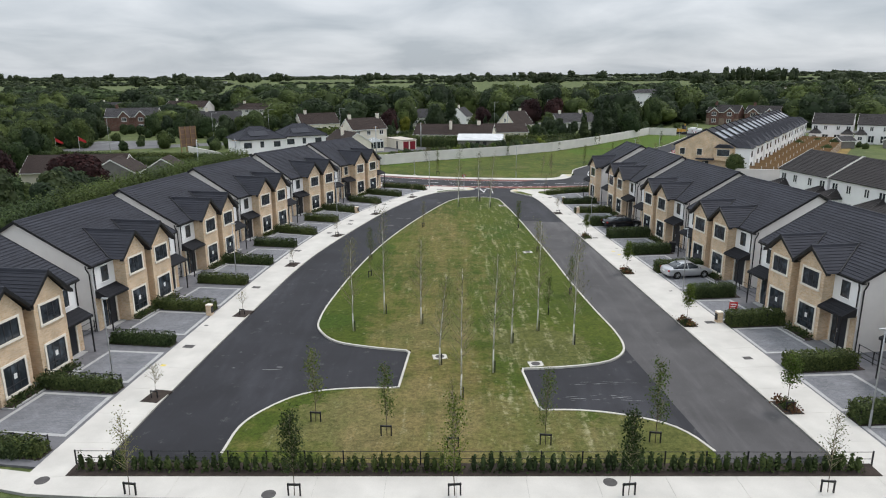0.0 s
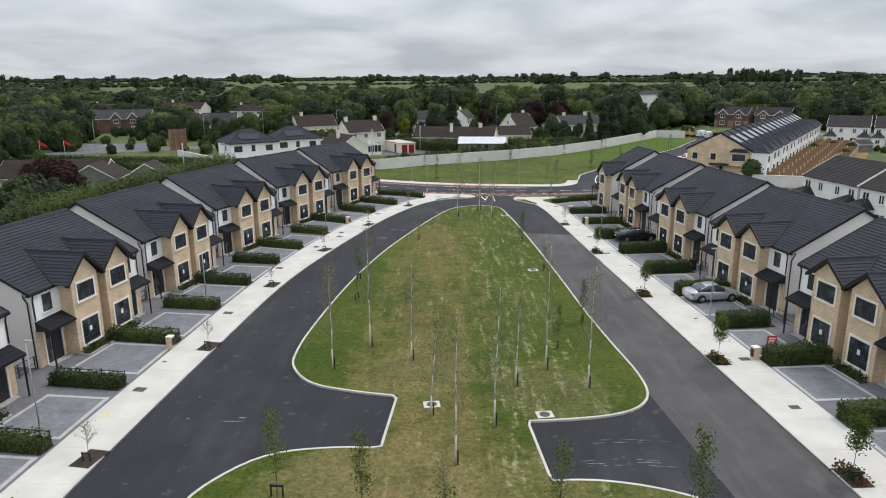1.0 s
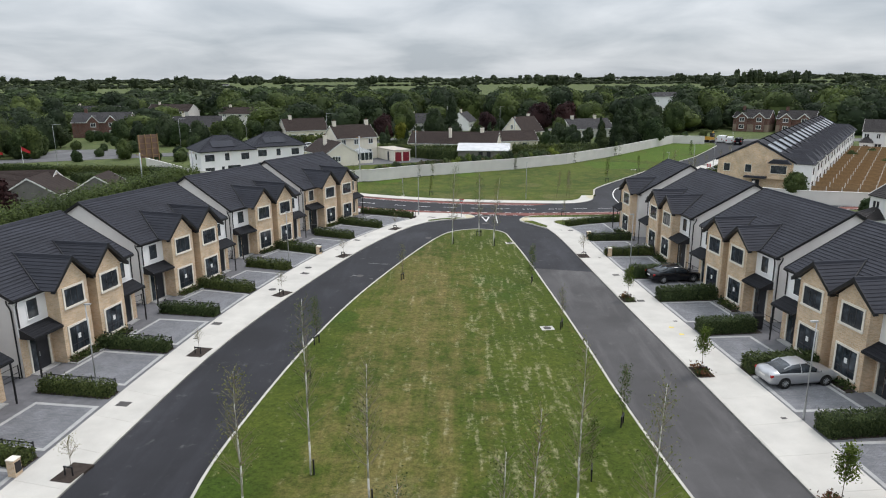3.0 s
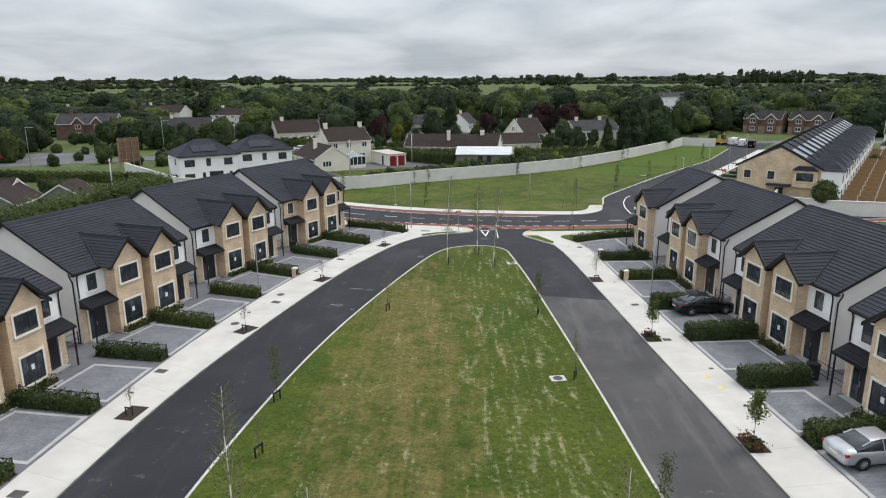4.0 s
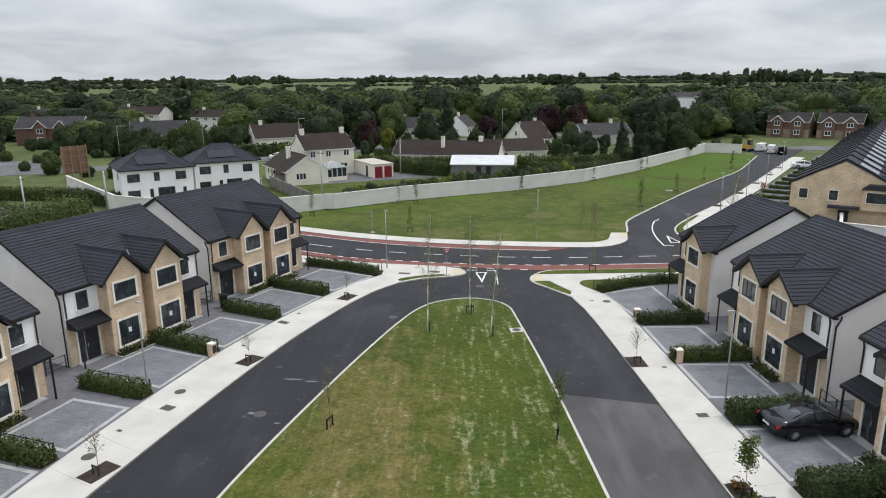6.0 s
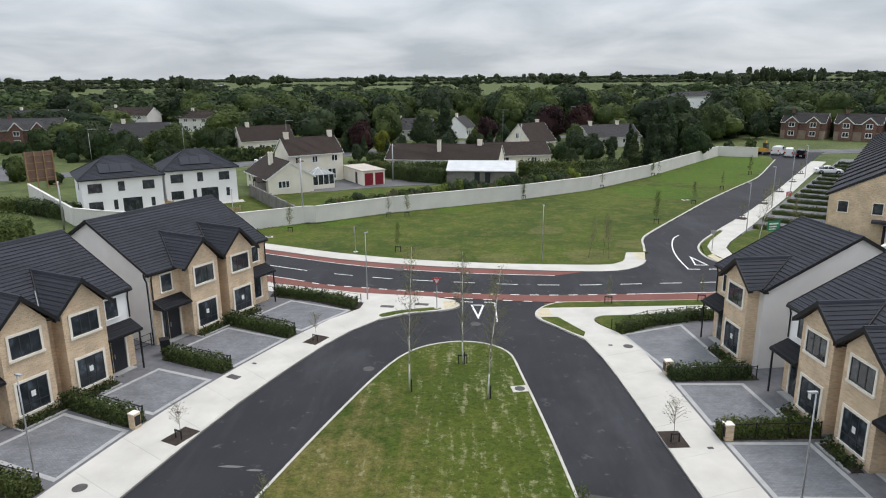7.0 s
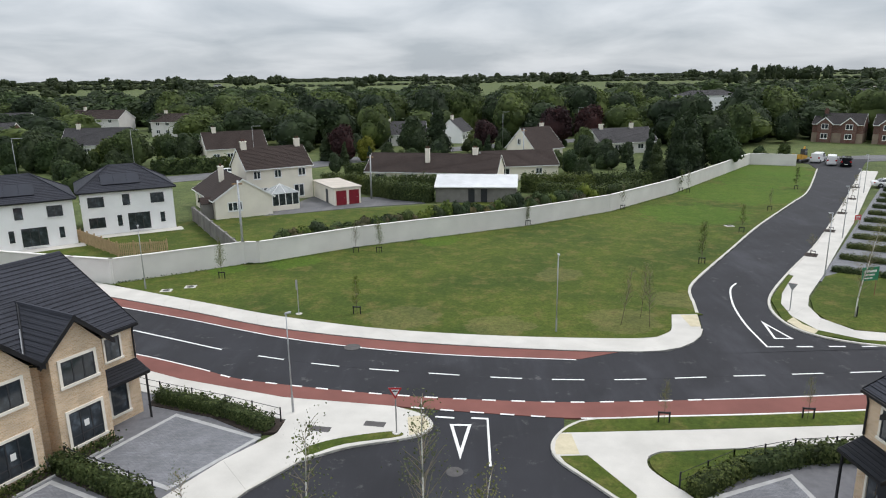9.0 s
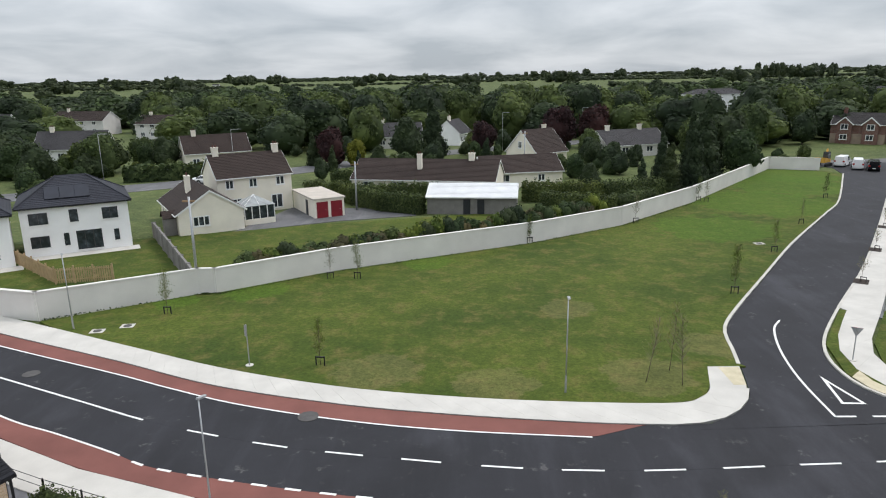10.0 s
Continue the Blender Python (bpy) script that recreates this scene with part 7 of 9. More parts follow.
for x, y in ((19.5, 35.8), (18.4, 49.1), (17.4, 62.9), (19.8, 34.7), (18.7, 48.1), (17.5, 61.9), (16.4, 77.1)):
    sh = tagged(new("shrub", RUST), "rust red low shrub in a tree pit", "shrub", "pit shrubs")
    sh.matrix_basis = pose(x, y, 0.1, 0, 0, 37 * x) @ Matrix.Scale(0.95, 4)


# ---- lamp posts, poles, signs ----
def lamp_post(h=5.6, arm=0.34):
    T = thing("street_lamp", "slim galvanised street lamp post with a flat head", "street lamp", "street lamps")
    part("base", Geo().tube((0, 0, 0), (0, 0, 1.0), 0.065, 0.06, 10), M["galv"], T)
    part("pole", Geo().tube((0, 0, 1.0), (0, 0, h), 0.042, 0.03, 10), M["galv"], T, smooth=True)
    hd = Geo().prism([(-0.06, h - 0.02), (arm, h + 0.01), (arm, h + 0.035), (-0.04, h + 0.05)], 1, -0.075, 0.075)
    Hd = part("lamp_head", hd, M["galv"], T, "flat grey lamp head")
    part("lens", Geo().box(0.06, arm - 0.04, -0.055, 0.055, h - 0.035, h - 0.012), M["lamp_clear"], Hd)
    return T


lp = lamp_post()
LAMPS = [(-18.9, 59.2, 0), (-20.2, 38.4, 0), (-14.0, 86.3, -20), (20.9, 56.4, 180), (18.7, 84.7, 180), (23.0, 33, 180), (-2.7, 112.8, 60), (13.0, 124.4, -90), (-20.7, 134.8, -60), (47.3, 151.2, 150), (56.0, 164.2, 150), (65.5, 179.0, 150), (38.2, 137.3, 150)]
lp.matrix_basis = pose(*LAMPS[0][:2], 0.08, 0, 0, LAMPS[0][2])
for x, y, a in LAMPS[1:]:
    copy_thing(lp, pose(x, y, 0.08, 0, 0, a))
tall = lamp_post(9.0, 1.6)
tagged(tall, "tall galvanised public road lamp with an arm", "street lamp", "road lamps")
TALL = [(-63, 184, 20), (-82, 165, 20), (-32, 206, 20), (0, 246, 20), (17, 245, 0), (38, 262, 0), (-52, 200, 10)]
tall.matrix_basis = pose(*TALL[0][:2], 0, 0, 0, TALL[0][2])
for x, y, a in TALL[1:]:
    copy_thing(tall, pose(x, y, 0, 0, 0, a))


def wood_pole(x, y, h):
    T = thing("telegraph_pole", "weathered timber telegraph pole", "telegraph pole", "telegraph poles", m=pose(x, y, 0))
    part("pole", Geo().tube((0, 0, 0), (0.05, 0, h), 0.13, 0.09, 10), M["bark"] if x > 20 else M["galv"], T, smooth=True)
    part("cross_arm", Geo().box(-0.5, 0.5, -0.05, 0.05, h - 0.4, h - 0.28), M["timber"], T)


wood_pole(-14.7, 143.0, 8.2)
wood_pole(-6.7, 178.7, 6.5)
wood_pole(18.2, 205, 8.0)
wood_pole(-43.5, 140, 6.0)
wood_pole(-47, 128, 7.0)


def yield_sign(x, y, h, a, back=False):
    T = thing("road_sign", "triangular yield sign on a slim grey post" if not back else "back of a triangular sign on a grey post", "road sign", "road signs", m=pose(x, y, 0.1, 0, 0, a))
    part("post", Geo().tube((0, 0, 0), (0, 0, h), 0.035, sides=8), M["galv"], T)
    part("foot", Geo().tube((0, 0, 0.0), (0, 0, 0.03), 0.22, sides=14), M["concrete"], T)
    s = 0.34
    part("plate", Geo().prism([(-s, h), (s, h), (0, h - 0.6)], 1, -0.07, -0.05), M["sign_red"], T, "red bordered triangular plate")
    part("face", Geo().prism([(-s * 0.62, h - 0.09), (s * 0.62, h - 0.09), (0, h - 0.45)], 1, -0.075, -0.071), M["upvc"], T, "white sign face")
    part("lettering", Geo().box(-0.13, 0.13, -0.079, -0.076, h - 0.2, h - 0.14), M["black"], T)
    part("backing", Geo().prism([(-s, h), (s, h), (0, h - 0.6)], 1, -0.05, -0.04), M["galv"], T)


yield_sign(3.06, 110.6, 2.5, 0)
yield_sign(31.05, 128.5, 2.1, 150, True)
T = thing("road_sign", "narrow grey sign edge-on on a slim post", "road sign", "road signs", m=pose(-5.95, 128.3, 0.1, 0, 0, 15))
part("post", Geo().tube((0, 0, 0), (0, 0, 2.7), 0.035, sides=8), M["galv"], T)
part("plate", Geo().box(-0.12, 0.02, -0.07, -0.05, 1.95, 2.7), M["galv"], T)
part("foot", Geo().tube((0, 0, 0), (0, 0, 0.03), 0.25, sides=12), M["concrete"], T)


def board_sign(x, y, z, w, h, a, mat, label):
    T = thing("sale_board", label, "sign", "sale boards", m=pose(x, y, 0.1, 0, 0, a))
    for s in (-1, 1):
        part("post", Geo().box(s * w * 0.45 - 0.03, s * w * 0.45 + 0.03, 0, 0.05, -0.1, z + h), M["timber"], T)
    part("board", Geo().box(-w / 2, w / 2, -0.03, 0.0, z, z + h), M[mat], T)
    for i, (f, t) in enumerate(((0.62, 0.16), (0.36, 0.12), (0.14, 0.09))):
        part("lettering", Geo().box(-w * 0.36, w * (0.36 - 0.1 * i), -0.036, -0.031, z + h * f, z + h * (f + t)), M["upvc"], T)


board_sign(22.2, 49.1, 0.9, 0.6, 0.62, -5, "sign_red", "red sale board with white lettering beside a hedge")
board_sign(38.6, 131.7, 1.3, 1.6, 1.1, 15, "sign_green", "green notice board on posts on the grass")
board_sign(53.0, 158.5, 0.4, 0.9, 0.6, 20, "sign_red", "red sale board with white lettering on the footpath")

# gate pillars with a dark letter slot
for i, (x, y, a) in enumerate(((-18.55, 50.95, 9), (-12.2, 91.9, 24), (17.5, 98.6, -5), (18.15, 90.9, -5), (21.1, 48.9, -9))):
    T = thing("gate_pillar", "short buff brick pillar with a dark letter box", "pillar", "gate pillars", m=pose(x, y, 0.06, 0, 0, -a))
    part("shaft", Geo().box(-0.21, 0.21, -0.21, 0.21, 0, 0.84), M["brick"], T)
    part("cap", Geo().box(-0.225, 0.225, -0.225, 0.225, 0.84, 0.89), M["stone"], T, "pale cap stone")
    s = 1 if x < 0 else -1
    part("letter_box", Geo().box(*sorted((s * 0.21, s * 0.24)), -0.17, 0.17, 0.22, 0.74), M["black"], T)

# covers set into paths, lawn and road
LEFT_COVERS = [(-17.8, 44.4, 0.75, 0.55, 9, 0.1), (-16.8, 58, 0.75, 0.55, 9, 0.1), (-15.9, 71.0, 0.75, 0.55, 14, 0.1), (-12.1, 84.5, 0.75, 0.55, 22, 0.1), (-9.0, 98.0, 0.85, 0.5, 27, 0.1), (-8.3, 100, 0.3, 0.2, 27, 0.1), (-16.4, 68, 0.3, 0.2, 14, 0.1), (-13.6, 82, 0.3, 0.2, 22, 0.1), (-18.0, 48.5, 0.3, 0.2, 9, 0.1), (-10.6, 93.5, 0.3, 0.2, 25, 0.1), (-0.9, 111.0, 1.1, 0.5, 10, 0.102)]
RIGHT_COVERS = [(17.5, 76.3, 0.6, 0.45, -5, 0.1), (17.2, 83.8, 0.6, 0.45, -5, 0.1), (18.8, 71.5, 0.3, 0.2, -5, 0.1), (20.4, 42.1, 0.6, 0.45, -5, 0.1), (20.4, 48.8, 0.7, 0.5, -5, 0.1), (19.9, 56.5, 0.3, 0.2, -5, 0.1), (18.9, 66.5, 0.3, 0.2, -5, 0.1), (1.85, 111.5, 1.1, 0.5, 10, 0.102), (22.6, 29.0, 0.9, 0.6, -5, 0.1), (15.0, 103, 0.3, 0.2, -10, 0.1), (17.0, 90, 0.3, 0.2, -5, 0.1)]
for x, y, w, d, a, z in LEFT_COVERS + RIGHT_COVERS:
    solid("drain_cover", Geo().box(-w / 2, w / 2, -d / 2, d / 2, z - 0.02, z + 0.006), M["iron"], "dark cast iron service cover set in paving", "drain cover", "structure", m=pose(x, y, 0, 0, 0, -a))
for x, y, r, z in ((-18.7, 28.2, 0.33, 0.1), (8.0, 28.0, 0.33, 0.1), (-7.7, 27.1, 0.33, 0.1), (16.15, 102.8, 0.33, 0.1), (-12.2, 86.5, 0.33, 0.1), (-13.9, 79.5, 0.33, 0.1), (-0.9, 99.4, 0.35, 0), (-6.8, 84, 0.35, 0), (6.0, 107.3, 0.4, 0), (-0.9, 121.9, 0.55, 0.035), (-19.2, 127.4, 0.5, 0.03)):
    solid("manhole_cover", Geo().tube((0, 0, z - 0.03), (0, 0, z + 0.006), r, sides=24), M["iron"], "round cast iron manhole cover", "manhole cover", "structure", m=pose(x, y, 0))
for x, y in ((-0.1, 42.45), (6.2, 41.25), (8.95, 70.0), (8.3, 96.4), (-18.7, 134.3), (-17.0, 135.3), (37.8, 157.6)):
    T = thing("lawn_manhole", "round iron manhole in a pale concrete square on the lawn", "manhole", "lawn manholes", m=pose(x, y, 0.1, 0, 0, 8))
    part("surround", Geo().box(-0.47, 0.47, -0.38, 0.38, -0.05, 0.025), M["concrete"], T)
    part("lid", Geo().tube((0, 0, 0.0), (0, 0, 0.035), 0.30, sides=20), M["iron"], T)


# ---- cars ----
def saloon(label, paint, length=4.7, width=1.80, height=1.45, m=None, bright=False):
    """A rounded saloon: lofted body and greenhouse, wheels in dark arches; it points along +x."""
    T = thing("car", label, "car", m=m)
    L, W, k = length / 2, width / 2, height / 1.45

    def loft(rows_):
        n = len(rows_[0])
        vs = []
        for r in rows_:
            vs += [(x, y, z) for x, y, z in r] + [(x, -y, z) for x, y, z in r[::-1]]
        w = 2 * n
        fs = [(i * w + j, i * w + j + 1, (i + 1) * w + j + 1, (i + 1) * w + j) for i in range(len(rows_) - 1) for j in range(w - 1)]
        fs += [(i * w + w - 1, i * w, (i + 1) * w, (i + 1) * w + w - 1) for i in range(len(rows_) - 1)]
        fs += [tuple(range(w))[::-1], tuple(range((len(rows_) - 1) * w, len(rows_) * w))]
        bm = bmesh.new()
        vv = [bm.verts.new(v) for v in vs]
        for f in fs:
            bm.faces.new([vv[i] for i in f])
        bmesh.ops.recalc_face_normals(bm, faces=bm.faces)
        bm.verts.index_update()
        g = Geo().add([v.co for v in bm.verts], [tuple(v.index for v in q.verts) for q in bm.faces])
        bm.free()
        return g

    hull = [(-1.0, 0.80, 0.40, 0.74), (-0.975, 0.89, 0.30, 0.90), (-0.90, 0.94, 0.25, 0.985), (-0.70, 0.985, 0.22, 1.0), (-0.45, 1.0, 0.20, 0.985), (0.0, 1.0, 0.20, 0.955), (0.35, 0.995, 0.20, 0.94), (0.48, 0.985, 0.20, 0.925), (0.70, 0.965, 0.22, 0.86), (0.87, 0.92, 0.25, 0.77), (0.96, 0.82, 0.30, 0.66), (1.0, 0.70, 0.38, 0.54)]
    ring = lambda x, w, zb, zt: [(x, 0.0, zt + 0.015), (x, 0.62 * w, zt + 0.005), (x, 0.90 * w, zt - 0.03), (x, w, zt - 0.13), (x, w * 1.005, (zt + zb) / 2), (x, 0.985 * w, zb + 0.10), (x, 0.88 * w, zb)]
    part("body", loft([ring(f * L, w * W, zb * k, zt * k) for f, w, zb, zt in hull]), M[paint], T, smooth=True)
    top = [(-0.74, 0.80, 0.985, 0.99), (-0.58, 0.77, 1.15, 0.985), (-0.38, 0.72, 1.36, 0.975), (-0.12, 0.71, 1.44, 0.955), (0.10, 0.71, 1.42, 0.95), (0.26, 0.74, 1.24, 0.94), (0.47, 0.80, 0.93, 0.925)]
    cab = lambda x, w, zr, zb: [(x, 0.0, zr), (x, 0.6 * w, zr - 0.01), (x, 0.92 * w, zr - 0.05 * (zr - zb) / 0.45), (x, w + (0.90 * W - w) * 0.55, (zr + zb) / 2), (x, 0.93 * W, zb - 0.04)]
    part("greenhouse", loft([cab(f * L, w * W, zr * k, zb * k) for f, w, zr, zb in top]), M["glass"], T, "dark glass all round the cabin", smooth=True)
    roof = [(x, y, z + 0.012) for f, w, zr, zb in top[2:5] for x, y, z in cab(f * L, w * W, zr * k, zb * k)[:3]]
    rf = Geo()
    for sgn in (-1, 1):
        pts = [(x, sgn * y, z) for x, y, z in roof]
        rf.add(pts, [q if sgn > 0 else q[::-1] for i in range(2) for j in range(2) for q in ((3 * i + j, 3 * i + 3 + j, 3 * i + 4 + j, 3 * i + 1 + j),)])
    part("roof_panel", rf, M[paint], T, smooth=True)
    for sgn in (-1, 1):
        side = [cab(f * L, w * W, zr * k, zb * k) for f, w, zr, zb in top]
        for i, (fa, fb) in enumerate(((1, 2), (4, 6), (3, 3))):
            a, b = (side[fa][2], side[fb][2]) if fa != fb else (side[3][2], side[3][4])
            part("pillar", Geo().tube((a[0], sgn * (a[1] + 0.01), a[2]), (b[0], sgn * (b[1] + 0.012), b[2]), 0.035, sides=6), M[paint], T)
        if bright:
            g = Geo()
            line = [row[2] for row in side]
            for p, q in zip(line[1:5], line[2:6]):
                g.tube((p[0], sgn * (p[1] + 0.03), p[2] - 0.03), (q[0], sgn * (q[1] + 0.03), q[2] - 0.03), 0.014, sides=5)
            part("window_trim", g, M["alloy"], T, "bright window trim")
        part("mirror", Geo().prism([(L * 0.30, 0.95 * k), (L * 0.37, 0.95 * k), (L * 0.36, 1.07 * k), (L * 0.30, 1.08 * k)], 1, sgn * (W - 0.04), sgn * (W + 0.15)), M[paint], T)
        part("tail_light", Geo().prism([(-0.985 * L, 0.70 * k), (-0.90 * L, 0.74 * k), (-0.905 * L, 0.86 * k), (-0.98 * L, 0.84 * k)], 1, sgn * W * 0.58, sgn * W * 0.955), M["lamp_red"], T, "red tail light")
        part("headlight", Geo().prism([(0.90 * L, 0.56 * k), (0.985 * L, 0.54 * k), (0.955 * L, 0.66 * k), (0.88 * L, 0.69 * k)], 1, sgn * W * 0.52, sgn * W * 0.89), M["lamp_clear"], T, "clear headlight")
        for x in (-L * 0.58, L * 0.60):
            part("wheel_arch", Geo().tube((x, sgn * (W - 0.25), 0.33), (x, sgn * (W + 0.006), 0.33), 0.375, sides=24), M["rubber"], T)
            wh = part("wheel", Geo().tube((x, sgn * (W - 0.2), 0.32), (x, sgn * (W + 0.02), 0.32), 0.32, sides=24), M["rubber"], T)
            rim = Geo().tube((x, sgn * W, 0.32), (x, sgn * (W + 0.03), 0.32), 0.07, sides=12)
            for j in range(10):
                an = 2 * math.pi * j / 10
                rim.tube((x, sgn * (W + 0.026), 0.32), (x + 0.21 * math.cos(an), sgn * (W + 0.026), 0.32 + 0.21 * math.sin(an)), 0.022, sides=5)
            part("rim", rim, M["alloy"], wh, "spoked alloy rim")
    part("rear_plate", Geo().box(-0.995 * L - 0.02, -0.99 * L, -0.26, 0.26, 0.60, 0.71), M["upvc"], T)
    part("bumper_strip", Geo().box(-0.98 * L - 0.03, -0.96 * L, -W * 0.8, W * 0.8, 0.46, 0.50), M["alloy"] if bright else M["trim"], T)
    return T


def van(label, paint, length, width, height):
    T = thing("van", label, "van")
    L, W, Hh = length / 2, width / 2, height
    prof = [(-L, 0.45), (-L, Hh * 0.98), (L * 0.45, Hh), (L * 0.72, Hh * 0.58), (L * 0.97, Hh * 0.50), (L, 0.42)]
    glass_t = [(L * 0.10, Hh * 0.58), (L * 0.10, Hh * 0.90), (L * 0.46, Hh * 0.90), (L * 0.66, Hh * 0.58)]
    bot = [(L * 0.95, 0.22), (-L * 0.95, 0.22)]
    full_p = prof + bot
    n = len(full_p)
    vs, fs = [], []
    for s, tuck in ((-1, 0), (1, 0)):
        for x, z in full_p:
            k = 1.0 - 0.20 * max(0, (z - Hh * 0.66) / (Hh * 0.34)) - 0.05 * (abs(x) / L) ** 4
            vs.append((x, s * W * k, z))
    for i in range(n):
        fs.append((i, (i + 1) % n, n + (i + 1) % n, n + i))
    body = Geo().add(vs, fs + [tuple(range(n))[::-1], tuple(range(n, 2 * n))])
    B = part("body", body, M[paint], T)
    bm_mod = B.modifiers.new("bevel", "BEVEL")
    bm_mod.width, bm_mod.segments, bm_mod.limit_method = 0.06, 2, "ANGLE"
    for s in (-1, 1):
        k = lambda z: W * (1.0 - 0.20 * max(0, (z - Hh * 0.66) / (Hh * 0.34)))
        gq = [(x, s * (k(z) + 0.012), z) for x, z in glass_t]
        gi = [(x, s * (k(z) - 0.03), z) for x, z in glass_t]
        m = len(gq)
        part("side_window", Geo().add(gq + gi, [tuple(range(m)) if s < 0 else tuple(range(m))[::-1]] + [(i, (i + 1) % m, m + (i + 1) % m, m + i) for i in range(m)]), M["glass"], T)
        part("mirror", Geo().box(L * 0.30, L * 0.38, *sorted((s * (W - 0.02), s * (W + 0.16))), Hh * 0.66, Hh * 0.76), M[paint], T)
        part("tail_light", Geo().box(-L - 0.015, -L * 0.93, *sorted((s * W * 0.62, s * W * 0.97)), Hh * 0.48, Hh * 0.62), M["lamp_red"], T, "red tail light")
        part("headlight", Geo().box(L * 0.90, L + 0.01, *sorted((s * W * 0.60, s * W * 0.94)), Hh * 0.40, Hh * 0.50), M["lamp_clear"], T, "clear headlight")
    def pane(x0, z0, x1, z1):
        dx, dz = x1 - x0, z1 - z0
        ln = math.hypot(dx, dz)
        ox, oz = -dz / ln * 0.014, dx / ln * 0.014
        if oz < 0:
            ox, oz = -ox, -oz
        w0, w1 = W * 0.80, W * 0.70
        p = [(x0 + ox, -w0, z0 + oz), (x0 + ox, w0, z0 + oz), (x1 + ox, w1, z1 + oz), (x1 + ox, -w1, z1 + oz)]
        return Geo().add(p, [(0, 1, 2, 3)])
    part("windscreen", pane(L * 0.70, Hh * 0.61, L * 0.48, Hh * 0.95), M["glass"], T)
    part("plate", Geo().box(-L - 0.02, -L, -0.26, 0.26, 0.5, 0.62), M["upvc"], T)
    for x in (-L * 0.60, L * 0.62):
        for s in (-1, 1):
            wh = part("wheel", Geo().tube((x, s * (W - 0.20), 0.31), (x, s * (W + 0.01), 0.31), 0.31, sides=20), M["rubber"], T)
            part("rim", Geo().tube((x, s * W, 0.31), (x, s * (W + 0.025), 0.31), 0.20, sides=14), M["alloy"], wh)
    return T


saloon("silver saloon car parked on a drive", "silver", 4.5, 1.75, 1.45, pose(22.8, 61.2, 0.07, 0, 0, 9))
saloon("black saloon car with bright window trim on a drive", "carblack", 4.8, 1.83, 1.46, pose(22.05, 82.3, 0.07, 0, 0, 9), True)
van("white panel van parked at the road's end", "carwhite", 4.6, 1.8, 1.9).matrix_basis = pose(78.0, 211.4, 0.0, 0, 0, 62)
van("white panel van parked at the road's end", "carwhite", 4.6, 1.8, 1.95).matrix_basis = pose(77.4, 215.3, 0.0, 0, 0, 48)
van("black pickup parked at the road's end", "carblack", 4.8, 1.9, 1.8).matrix_basis = pose(79.6, 209.4, 0.0, 0, 0, 62)
saloon("white car parked by the terrace", "carwhite", m=pose(72.2, 184.0, 0.05, 0, 0, -15))
saloon("white car on the public road", "carwhite", m=pose(-36.5, 204.5, 0.05, 0, 0, 20))
dg = thing("digger", "small orange excavator at the road's end", "digger", m=pose(74, 215.5, 0, 0, 0, 40))
for s in (-1, 1):
    part("track", Geo().prism([(-1.2, 0.1), (-1.0, 0), (1.0, 0), (1.2, 0.1), (1.2, 0.45), (1.0, 0.6), (-1.0, 0.6), (-1.2, 0.45)], 1, s * 0.95 - 0.2, s * 0.95 + 0.2), M["rubber"], dg)
part("body", Geo().prism([(-1.5, 0.75), (1.0, 0.75), (1.0, 1.3), (-1.5, 1.7)], 1, -0.9, 0.9), M["orange"], dg)
part("cab", Geo().prism([(0.0, 1.2), (1.1, 1.2), (0.95, 2.6), (0.0, 2.6)], 1, -0.8, 0.1), M["glass"], dg)
part("boom", Geo().tube((0.9, 0.4, 1.2), (2.4, 0.4, 2.9), 0.14).tube((2.4, 0.4, 2.9), (3.4, 0.4, 1.2), 0.11), M["orange"], dg)

# billboard, flags, wheelie bins, garden table
bb = thing("billboard", "tall timber hoarding seen from behind on steel posts", "billboard", m=pose(-65.4, 172.0, 0, 0, 0, 50))
part("panel", Geo().box(-2.2, 2.2, -0.1, 0.1, 1.3, 6.3), M["hoarding"], bb)
for x in (-2.1, -0.7, 0.7, 2.1):
    part("post", Geo().box(x - 0.09, x + 0.09, -0.32, -0.12, 0, 6.4), M["timber"], bb)
for z in (1.8, 3.2, 4.4, 5.6):
    part("rail", Geo().box(-2.2, 2.2, -0.20, -0.1, z, z + 0.12), M["timber"], bb)
for x, y in ((-94, 163), (-90, 166)):
    f = thing("flag", "red flag on a white pole", "flag", "flags", m=pose(x, y, 0))
    part("pole", Geo().tube((0, 0, 0), (0, 0, 4.6), 0.05, 0.03), M["upvc"], f)
    fl = Geo()
    vs = []
    for i in range(7):
        vs += [(0.05 + i * 0.3, 0.12 * math.sin(i), 4.4 - 0.16 * i), (0.05 + i * 0.3, 0.12 * math.sin(i + 0.6), 3.5 - 0.10 * i)]
    part("cloth", fl.add(vs, [(2 * i, 2 * i + 1, 2 * i + 3, 2 * i + 2) for i in range(6)]), M["sign_red"], f)
for x, y, a in ((-26.9, 59.8, 9), (24.3, 70.0, 80), (-14.7, 101.6, 27)):
    b = thing("wheelie_bin", "dark wheelie bin beside the house", "bin", "bins", m=pose(x, y, 0.06, 0, 0, a))
    part("body", Geo().prism([(-0.25, 0.05), (0.25, 0.05), (0.3, 1.0), (-0.3, 1.0)], 1, -0.3, 0.3), M["black"], b)
    part("lid", Geo().prism([(-0.32, 1.0), (0.32, 1.0), (0.28, 1.08), (-0.3, 1.1)], 1, -0.33, 0.33), M["black"], b)


